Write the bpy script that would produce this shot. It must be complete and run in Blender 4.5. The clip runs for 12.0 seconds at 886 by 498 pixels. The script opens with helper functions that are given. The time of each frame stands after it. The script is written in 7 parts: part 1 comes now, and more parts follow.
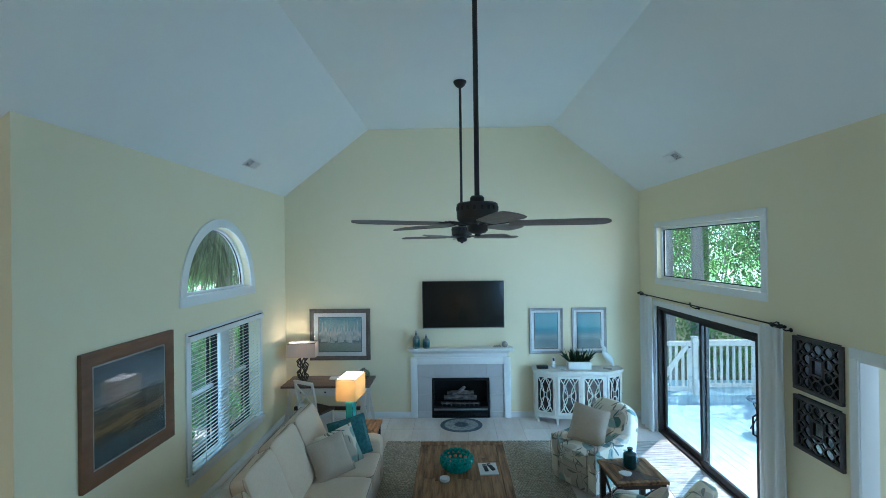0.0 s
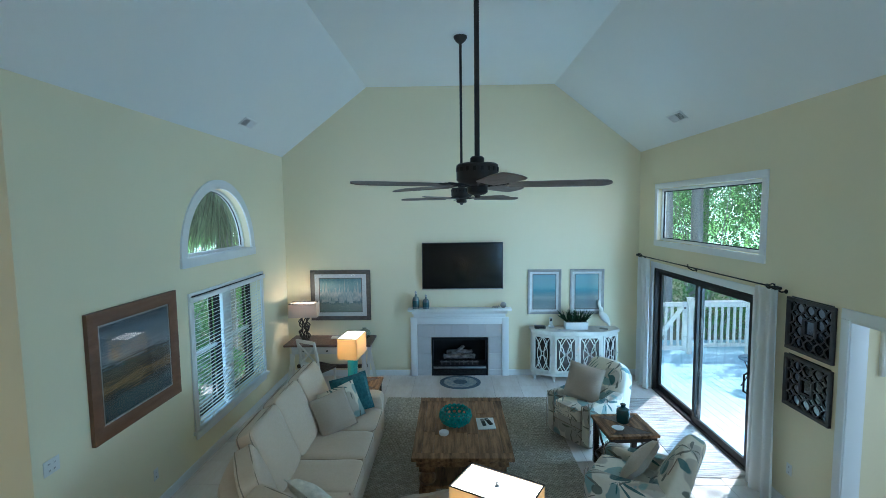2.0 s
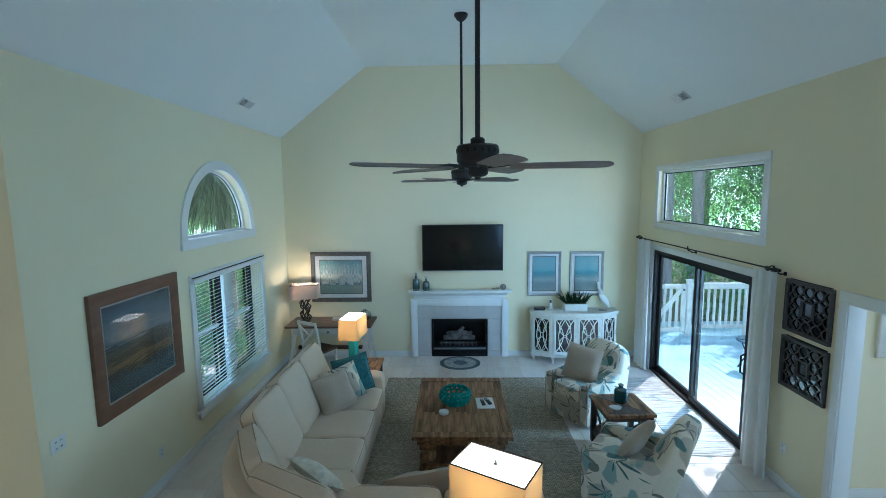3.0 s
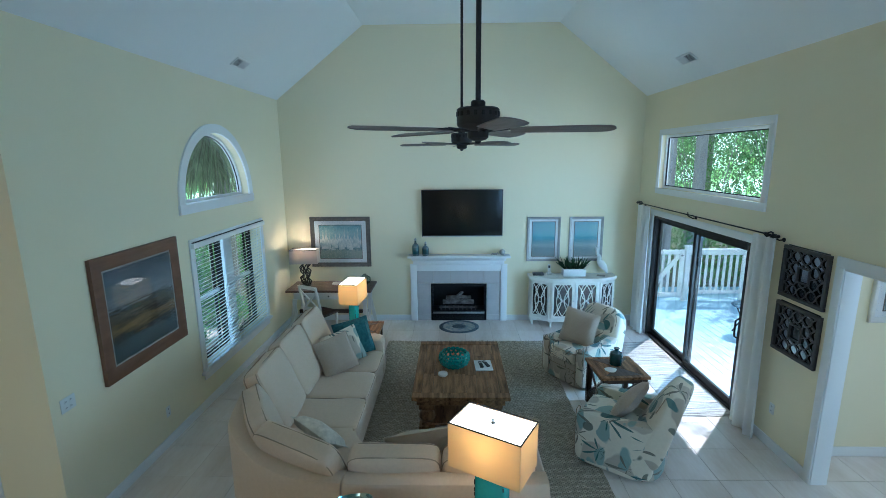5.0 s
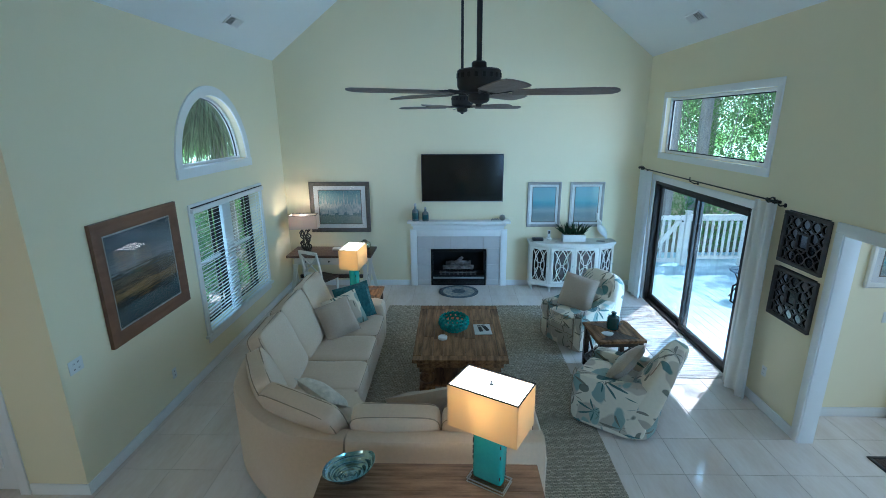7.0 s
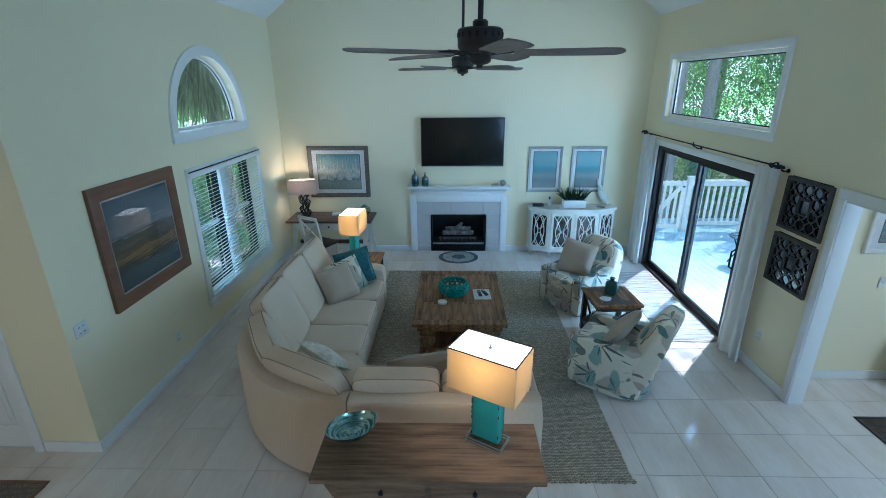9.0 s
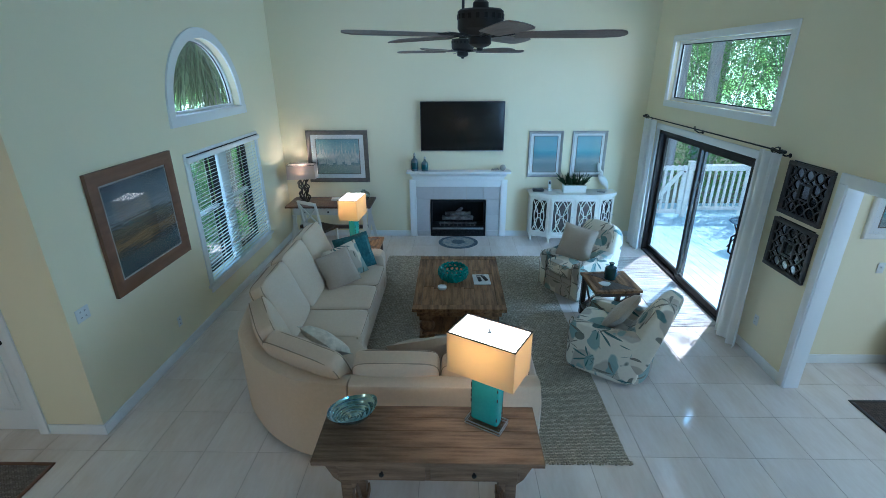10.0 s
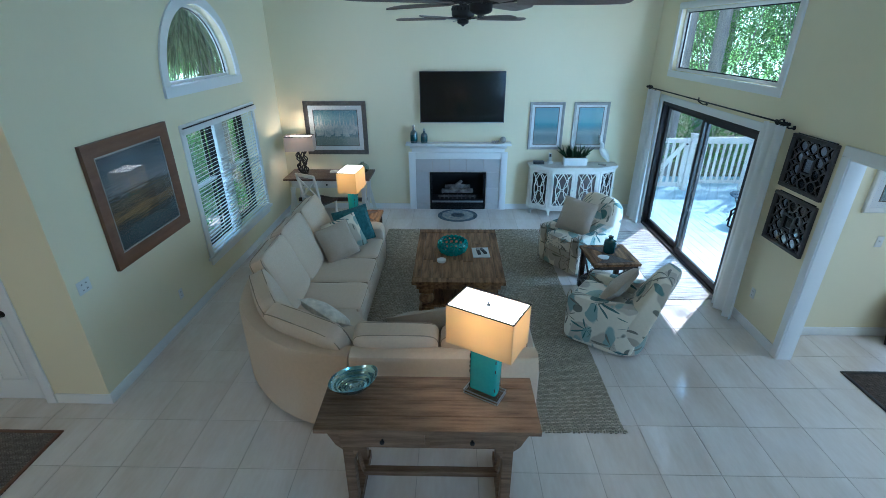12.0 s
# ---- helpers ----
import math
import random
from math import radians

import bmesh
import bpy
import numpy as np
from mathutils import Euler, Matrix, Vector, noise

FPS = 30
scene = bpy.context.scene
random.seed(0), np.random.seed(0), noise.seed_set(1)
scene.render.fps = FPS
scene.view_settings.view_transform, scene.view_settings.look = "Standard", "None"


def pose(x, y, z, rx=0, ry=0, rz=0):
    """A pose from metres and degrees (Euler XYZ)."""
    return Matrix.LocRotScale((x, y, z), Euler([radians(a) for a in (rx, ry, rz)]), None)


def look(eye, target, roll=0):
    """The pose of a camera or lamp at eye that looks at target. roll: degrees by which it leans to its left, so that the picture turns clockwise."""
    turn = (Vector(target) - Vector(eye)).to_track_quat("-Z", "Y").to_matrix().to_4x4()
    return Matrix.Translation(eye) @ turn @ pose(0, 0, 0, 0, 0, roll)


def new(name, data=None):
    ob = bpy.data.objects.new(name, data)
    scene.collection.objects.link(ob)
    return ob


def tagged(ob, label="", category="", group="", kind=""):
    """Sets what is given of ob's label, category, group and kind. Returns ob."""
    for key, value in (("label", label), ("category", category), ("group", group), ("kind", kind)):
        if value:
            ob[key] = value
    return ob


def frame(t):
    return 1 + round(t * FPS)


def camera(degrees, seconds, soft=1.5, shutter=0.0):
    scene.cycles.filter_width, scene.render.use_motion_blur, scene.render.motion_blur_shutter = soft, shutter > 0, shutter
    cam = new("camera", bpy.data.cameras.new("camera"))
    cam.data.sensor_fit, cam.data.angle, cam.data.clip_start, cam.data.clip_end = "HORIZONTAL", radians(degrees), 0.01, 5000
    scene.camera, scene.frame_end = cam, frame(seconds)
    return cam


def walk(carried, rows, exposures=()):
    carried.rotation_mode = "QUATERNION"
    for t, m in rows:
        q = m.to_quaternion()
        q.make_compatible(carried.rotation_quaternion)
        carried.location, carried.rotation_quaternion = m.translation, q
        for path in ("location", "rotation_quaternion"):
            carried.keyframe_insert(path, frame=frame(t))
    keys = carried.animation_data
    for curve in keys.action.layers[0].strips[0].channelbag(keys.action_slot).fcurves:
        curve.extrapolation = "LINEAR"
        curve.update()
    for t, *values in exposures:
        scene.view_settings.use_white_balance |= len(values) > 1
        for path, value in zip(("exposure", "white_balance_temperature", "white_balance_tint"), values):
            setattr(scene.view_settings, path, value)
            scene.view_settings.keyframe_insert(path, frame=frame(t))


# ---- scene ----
EXPO, KELVIN, TINT = 0.54, 4990, 7
cam = camera(87.98, 12.0, soft=0.5)
EYE = 3.0
# seconds, yaw, pitch, lean to the right
ROWS = [(0.0, 1.32, 0.13, 0.74),
        (0.5, 1.32, -1.12, 0.72),
        (1.0, 1.31, -2.34, 0.70),
        (1.5, 1.32, -3.52, 0.68),
        (2.0, 1.32, -4.66, 0.65),
        (2.5, 1.34, -5.80, 0.63),
        (3.0, 1.36, -6.91, 0.61),
        (5.0, 1.33, -11.25, 0.46),
        (5.5, 1.34, -12.34, 0.45),
        (6.0, 1.35, -13.43, 0.44),
        (6.5, 1.35, -14.50, 0.43),
        (7.0, 1.35, -15.56, 0.41),
        (9.0, 1.36, -19.86, 0.35),
        (9.5, 1.35, -20.81, 0.34),
        (10.0, 1.33, -21.71, 0.33),
        (10.5, 1.31, -22.56, 0.31),
        (11.0, 1.29, -23.39, 0.28),
        (11.5, 1.28, -24.22, 0.24),
        (12.0, 1.27, -25.06, 0.21)]
walk(cam, [(t, pose(0, 0, EYE, 0, 0, w) @ pose(0, 0, 0, 90 + p) @ pose(0, 0, 0, 0, 0, -r)) for t, w, p, r in ROWS],
     [(0.0, EXPO, KELVIN, TINT), (12.0, EXPO, KELVIN - 170, TINT + 4)])

# ---- daylight, window light and added fill lamps ----
world = bpy.data.worlds.new("daylight")
scene.world = world
world.use_nodes = True
SUN_EL, SUN_AZ = radians(55), radians(43)  # azimuth clockwise from +y
wt = world.node_tree
sky = wt.nodes.new("ShaderNodeTexSky")
sky.sky_type, sky.sun_disc = "NISHITA", False
sky.sun_elevation, sky.sun_rotation = SUN_EL, SUN_AZ
wt.nodes["Background"].inputs["Strength"].default_value = 0.15
wt.links.new(sky.outputs["Color"], wt.nodes["Background"].inputs["Color"])
sun_data = bpy.data.lights.new("sun", "SUN")
sun_data.energy, sun_data.angle, sun_data.color = 5.0, radians(0.5), (1.0, 0.95, 0.86)
sun = new("sun", sun_data)
sun_dir = Vector((math.sin(SUN_AZ) * math.cos(SUN_EL), math.cos(SUN_AZ) * math.cos(SUN_EL), math.sin(SUN_EL)))
sun.matrix_world = look(sun_dir * 60, (0, 0, 0))


def area_lamp(name, centre, aim, w, h, watts, colour):
    d = bpy.data.lights.new(name, "AREA")
    d.shape, d.size, d.size_y, d.energy, d.color = "RECTANGLE", w, h, watts, colour
    o = new(name, d)
    o.matrix_world = look(centre, aim)
    return o


SKYBLUE = (0.46, 0.76, 1.0)
# added area lamps outside the openings, each beside its own, standing in for sky light
area_lamp("slider_daylight", (4.05, 5.15, 1.25), (1.3, 5.3, 0.25), 1.5, 2.2, 92, SKYBLUE)
area_lamp("transom_daylight", (4.05, 5.15, 3.0), (0.6, 6.0, 4.4), 1.5, 0.9, 34, (0.82, 0.92, 1.0))
area_lamp("blind_daylight", (-3.72, 5.35, 1.25), (-1.5, 7.0, 1.0), 1.3, 1.5, 12, SKYBLUE)
area_lamp("arch_daylight", (-3.72, 5.30, 2.9), (-1.0, 6.6, 4.2), 1.2, 0.8, 12, (0.82, 0.92, 1.0))
# unseen lamp inside the rear wall, for the glass that the pictures mirror
area_lamp("rear_glass_daylight", (2.72, -2.55, 1.1), (3.0, 3.0, -0.5), 1.1, 2.0, 82, SKYBLUE)
# warm fill added in front of the solid rear wall
area_lamp("rear_warm_fill", (-3.6, -2.55, 1.3), (-2.5, 4, 0.5), 2.2, 1.9, 34, (1.0, 0.77, 0.53))
# fill added inside the closed hall to brighten it
area_lamp("hall_fill", (6.25, 2.4, 1.5), (2.0, 2.6, 0.4), 2.4, 1.4, 40, (0.72, 0.87, 1.0))

# ---- materials ----
def mat(name, col, rough=0.6, col2=None, scale=6.0, amount=0.5, bump=0.0, bscale=60.0, metal=0.0, stretch=(1, 1, 1), rand=0.0,
        emit=0.0, emit_col=None, spec=0.5, sheen=0.0, trans=0.0, coat=0.0, rvar=0.1):
    """Principled surface with mottling at two scales, optional relief, per-object shift."""
    m = bpy.data.materials.new(name)
    m.use_nodes = True
    nt = m.node_tree
    N, K = nt.nodes, nt.links
    b = N["Principled BSDF"]
    tc = N.new("ShaderNodeTexCoord")
    mp = N.new("ShaderNodeMapping")
    mp.inputs["Scale"].default_value = stretch
    K.new(tc.outputs["Object"], mp.inputs["Vector"])
    n1 = N.new("ShaderNodeTexNoise")
    n1.inputs["Scale"].default_value, n1.inputs["Detail"].default_value = scale, 6
    n2 = N.new("ShaderNodeTexNoise")
    n2.inputs["Scale"].default_value, n2.inputs["Detail"].default_value = scale * 9, 4
    for n in (n1, n2):
        K.new(mp.outputs["Vector"], n.inputs["Vector"])
    mx = N.new("ShaderNodeMath")
    mx.operation = "MULTIPLY_ADD"
    K.new(n2.outputs["Fac"], mx.inputs[0])
    mx.inputs[1].default_value = 0.35
    K.new(n1.outputs["Fac"], mx.inputs[2])
    rp = N.new("ShaderNodeMapRange")
    K.new(mx.outputs[0], rp.inputs["Value"])
    rp.inputs["From Min"].default_value, rp.inputs["From Max"].default_value = 0.42, 0.95
    rp.inputs["To Min"].default_value, rp.inputs["To Max"].default_value = 0.5 - amount / 2, 0.5 + amount / 2
    fac = rp.outputs[0]
    if rand:
        oi = N.new("ShaderNodeObjectInfo")
        ad = N.new("ShaderNodeMath")
        ad.operation = "MULTIPLY_ADD"
        K.new(oi.outputs["Random"], ad.inputs[0])
        ad.inputs[1].default_value = rand
        K.new(fac, ad.inputs[2])
        sb = N.new("ShaderNodeMath")
        sb.operation = "SUBTRACT"
        K.new(ad.outputs[0], sb.inputs[0])
        sb.inputs[1].default_value = rand / 2
        fac = sb.outputs[0]
    cm = N.new("ShaderNodeMix")
    cm.data_type = "RGBA"
    c2 = col2 or tuple(c * 0.78 for c in col)
    cm.inputs["A"].default_value, cm.inputs["B"].default_value = (*col, 1), (*c2, 1)
    K.new(fac, cm.inputs["Factor"])
    K.new(cm.outputs["Result"], b.inputs["Base Color"])
    rr = N.new("ShaderNodeMapRange")
    K.new(n1.outputs["Fac"], rr.inputs["Value"])
    rr.inputs["To Min"].default_value, rr.inputs["To Max"].default_value = max(0.02, rough - rvar), min(1, rough + rvar)
    K.new(rr.outputs[0], b.inputs["Roughness"])
    b.inputs["Metallic"].default_value = metal
    b.inputs["Specular IOR Level"].default_value = spec
    b.inputs["Sheen Weight"].default_value = sheen
    b.inputs["Transmission Weight"].default_value = trans
    b.inputs["Coat Weight"].default_value = coat
    if emit:
        b.inputs["Emission Color"].default_value = (*(emit_col or col), 1)
        b.inputs["Emission Strength"].default_value = emit
    if bump:
        n3 = N.new("ShaderNodeTexNoise")
        n3.inputs["Scale"].default_value, n3.inputs["Detail"].default_value = bscale, 5
        K.new(mp.outputs["Vector"], n3.inputs["Vector"])
        bp = N.new("ShaderNodeBump")
        bp.inputs["Strength"].default_value, bp.inputs["Distance"].default_value = bump, 0.01
        K.new(n3.outputs["Fac"], bp.inputs["Height"])
        K.new(bp.outputs["Normal"], b.inputs["Normal"])
    return m


def clear_glass(name, tint=(1, 1, 1), grazing=0.7, face_on=0.035):
    m = bpy.data.materials.new(name)
    m.use_nodes = True
    nt = m.node_tree
    for n in list(nt.nodes):
        nt.nodes.remove(n)
    out, mixer = nt.nodes.new("ShaderNodeOutputMaterial"), nt.nodes.new("ShaderNodeMixShader")
    tr, gl, lw = nt.nodes.new("ShaderNodeBsdfTransparent"), nt.nodes.new("ShaderNodeBsdfGlossy"), nt.nodes.new("ShaderNodeLayerWeight")
    tr.inputs["Color"].default_value = (*tint, 1)
    gl.inputs["Roughness"].default_value = 0.01
    lw.inputs["Blend"].default_value = 0.5
    pw, ad = nt.nodes.new("ShaderNodeMath"), nt.nodes.new("ShaderNodeMath")
    pw.operation, ad.operation = "POWER", "MULTIPLY_ADD"
    nt.links.new(lw.outputs["Facing"], pw.inputs[0])
    pw.inputs[1].default_value = 4.0
    nt.links.new(pw.outputs[0], ad.inputs[0])
    ad.inputs[1].default_value, ad.inputs[2].default_value = grazing, face_on
    nt.links.new(ad.outputs[0], mixer.inputs["Fac"])
    nt.links.new(tr.outputs[0], mixer.inputs[1])
    nt.links.new(gl.outputs[0], mixer.inputs[2])
    nt.links.new(mixer.outputs[0], out.inputs["Surface"])
    return m


M = dict(
    wall=mat("wall_paint", (0.825, 0.75, 0.52), 0.75, (0.795, 0.72, 0.50), 1.2, 0.5, 0.05, 220),
    ceil=mat("ceiling_paint", (0.83, 0.85, 0.82), 0.9, (0.79, 0.81, 0.79), 1.5, 0.5, 0.25, 160),
    white=mat("white_paint", (0.82, 0.82, 0.80), 0.42, (0.77, 0.77, 0.75), 3, 0.4, 0.03, 90),
    grout=mat("grout", (0.56, 0.48, 0.41), 0.95, None, 9, 0.6, 0.2, 120),
    tile=mat("floor_tile", (0.85, 0.785, 0.73), 0.09, (0.66, 0.56, 0.475), 1.3, 0.95, 0.03, 9, stretch=(2.8, 0.7, 1), rand=0.25, rvar=0.05),
    fptile=mat("hearth_tile", (0.56, 0.54, 0.52), 0.35, (0.48, 0.46, 0.45), 4, 0.8, 0.04, 60, rand=0.4),
    black=mat("black_metal", (0.010, 0.010, 0.011), 0.5, (0.02, 0.02, 0.02), 12, 0.6, 0.05, 80, spec=0.2),
    bronze=mat("bronze_metal", (0.014, 0.011, 0.010), 0.5, (0.026, 0.020, 0.017), 15, 0.6, 0.05, 90, spec=0.25),
    screen=mat("screen_glass", (0.004, 0.004, 0.005), 0.12, (0.006, 0.006, 0.007), 3, 0.3, rvar=0.03),
    glass=clear_glass("window_glass"),
    sofa=mat("linen_upholstery", (0.71, 0.56, 0.405), 0.9, (0.60, 0.47, 0.335), 40, 0.5, 0.35, 420, sheen=0.3),
    rug=mat("woven_sisal", (0.30, 0.27, 0.22), 0.95, (0.17, 0.16, 0.14), 30, 1.0, 0.8, 180),
    wood=mat("reclaimed_wood", (0.37, 0.20, 0.09), 0.55, (0.075, 0.036, 0.016), 2.4, 1.4, 0.35, 30, stretch=(9, 1, 9), rand=0.16, spec=0.3),
    greywood=mat("weathered_wood", (0.25, 0.158, 0.095), 0.6, (0.105, 0.062, 0.036), 3.2, 1.4, 0.3, 40, stretch=(1, 12, 12), rand=0.30, spec=0.3),
    darkwood=mat("dark_stained_wood", (0.065, 0.035, 0.022), 0.4, (0.03, 0.017, 0.012), 3, 1.0, 0.2, 40, stretch=(1, 8, 8)),
    browntop=mat("brown_stained_wood", (0.125, 0.078, 0.056), 0.42, (0.06, 0.036, 0.026), 3, 1.2, 0.2, 40, stretch=(1, 8, 8), rand=0.3),
    ground=mat("forest_floor", (0.20, 0.17, 0.11), 0.95, (0.09, 0.10, 0.04), 1.2, 1.0, 0.6, 12),
    deck=mat("deck_paint", (0.52, 0.74, 0.84), 0.6, (0.44, 0.66, 0.77), 2.0, 0.8, 0.1, 40, rand=0.2),
)

# the tiles' veining runs on from tile to tile
tnt = M["tile"].node_tree
tgeo = tnt.nodes.new("ShaderNodeNewGeometry")
for nd in tnt.nodes:
    if nd.type == "MAPPING":
        tnt.links.new(tgeo.outputs["Position"], nd.inputs["Vector"])

# ---- building helpers ----
def box(bm, x0, x1, y0, y1, z0, z1, bev=0.0, seg=2):
    r = bmesh.ops.create_cube(bm, size=1.0)
    vs = r["verts"]
    bmesh.ops.scale(bm, vec=(abs(x1 - x0), abs(y1 - y0), abs(z1 - z0)), verts=vs)
    bmesh.ops.translate(bm, vec=((x0 + x1) / 2, (y0 + y1) / 2, (z0 + z1) / 2), verts=vs)
    if bev:
        es = list({e for v in vs for e in v.link_edges})
        r2 = bmesh.ops.bevel(bm, geom=es, offset=bev, segments=seg, affect="EDGES", profile=0.5)
        vs = list({v for f in r2["faces"] for v in f.verts})
    return vs


def bm_box(*a, **k):
    bm = bmesh.new()
    box(bm, *a, **k)
    return bm


def prism(bm, outline, axis, a, b):
    """Extrudes a closed outline of pairs along an axis, from a to b."""
    def at(p, v):
        return {"x": (v, p[0], p[1]), "y": (p[0], v, p[1]), "z": (p[0], p[1], v)}[axis]
    lo = [bm.verts.new(at(p, a)) for p in outline]
    hi = [bm.verts.new(at(p, b)) for p in outline]
    n = len(outline)
    fs = [bm.faces.new(lo), bm.faces.new(hi)]
    for i in range(n):
        fs.append(bm.faces.new((lo[i], lo[(i + 1) % n], hi[(i + 1) % n], hi[i])))
    bmesh.ops.recalc_face_normals(bm, faces=fs)
    return lo + hi


def lathe(bm, profile, seg=24, centre=(0, 0)):
    """Turns (radius, height) pairs round a vertical axis."""
    rings = []
    for r, z in profile:
        if r < 1e-5:
            rings.append([bm.verts.new((centre[0], centre[1], z))])
        else:
            rings.append([bm.verts.new((centre[0] + r * math.cos(2 * math.pi * i / seg), centre[1] + r * math.sin(2 * math.pi * i / seg), z)) for i in range(seg)])
    fs = []
    for a, b in zip(rings, rings[1:]):
        for i in range(seg):
            j = (i + 1) % seg
            q = [a[i % len(a)], a[j % len(a)], b[j % len(b)], b[i % len(b)]]
            q = list(dict.fromkeys(q))
            if len(q) > 2:
                fs.append(bm.faces.new(q))
    bmesh.ops.recalc_face_normals(bm, faces=fs)


def tube(bm, pts, r, seg=8, closed=False):
    """A round bar along points; r is one radius or one for each point."""
    pts = [Vector(p) for p in pts]
    n = len(pts)
    rs = r if isinstance(r, (list, tuple)) else [r] * n
    rings, up = [], None
    for i, p in enumerate(pts):
        a = pts[(i - 1) % n] if closed or i else p
        b = pts[(i + 1) % n] if closed or i < n - 1 else p
        d = (b - a).normalized()
        ref = up if up is not None and abs(up.dot(d)) < 0.95 else (Vector((0, 0, 1)) if abs(d.z) < 0.9 else Vector((1, 0, 0)))
        u = d.cross(ref).normalized()
        v = u.cross(d).normalized()
        up = v
        rings.append([bm.verts.new(p + rs[i] * (math.cos(2 * math.pi * k / seg) * u + math.sin(2 * math.pi * k / seg) * v)) for k in range(seg)])
    fs = []
    for i in range(n if closed else n - 1):
        a, b = rings[i], rings[(i + 1) % n]
        for k in range(seg):
            fs.append(bm.faces.new((a[k], a[(k + 1) % seg], b[(k + 1) % seg], b[k])))
    if not closed:
        fs += [bm.faces.new(rings[0]), bm.faces.new(rings[-1])]
    bmesh.ops.recalc_face_normals(bm, faces=fs)


def smooth(me, angle=0.6):
    for p in me.polygons:
        p.use_smooth = True
    me.set_sharp_from_angle(angle=angle)


def mesh_of(name, bm, material, flat=False):
    me = bpy.data.meshes.new(name)
    bm.to_mesh(me)
    bm.free()
    me.materials.append(material)
    if not flat:
        smooth(me)
    return me


def part(name, bm, material, parent=None, label=""):
    o = new(name, mesh_of(name, bm, material))
    if parent is not None:
        o.parent = parent
    if label:
        o["label"] = label
    return o


def thing(name, label, category, group="", at=None):
    o = new(name)
    o.empty_display_size = 0.1
    if at is not None:
        o.matrix_basis = at
    return tagged(o, label, category, group)


def solo(name, bm, material, label, category, group="", at=None, kind=""):
    o = new(name, mesh_of(name, bm, material))
    if at is not None:
        o.matrix_basis = at
    return tagged(o, label, category, group, kind)


def structure(name, bm, material, label="", category=""):
    return tagged(new(name, mesh_of(name, bm, material)), label, category or "structure", "", "structure")


def wall_cells(bm, axis, c0, c1, u0, u1, z0, z1, holes):
    """A wall slab between two planes, with rectangular holes (u0, u1, z0, z1)."""
    us = sorted({u0, u1, *[h[0] for h in holes], *[h[1] for h in holes]})
    zs = sorted({z0, z1, *[h[2] for h in holes], *[h[3] for h in holes]})
    for a, b in zip(us, us[1:]):
        run = None
        for c, d in zip(zs, zs[1:]):
            mid = ((a + b) / 2, (c + d) / 2)
            solid = not any(h[0] < mid[0] < h[1] and h[2] < mid[1] < h[3] for h in holes)
            if solid:
                run = (run[0], d) if run else (c, d)
            if run and (not solid or d == zs[-1]):
                if axis == "x":
                    box(bm, c0, c1, a, b, run[0], run[1])
                else:
                    box(bm, a, b, c0, c1, run[0], run[1])
                run = None


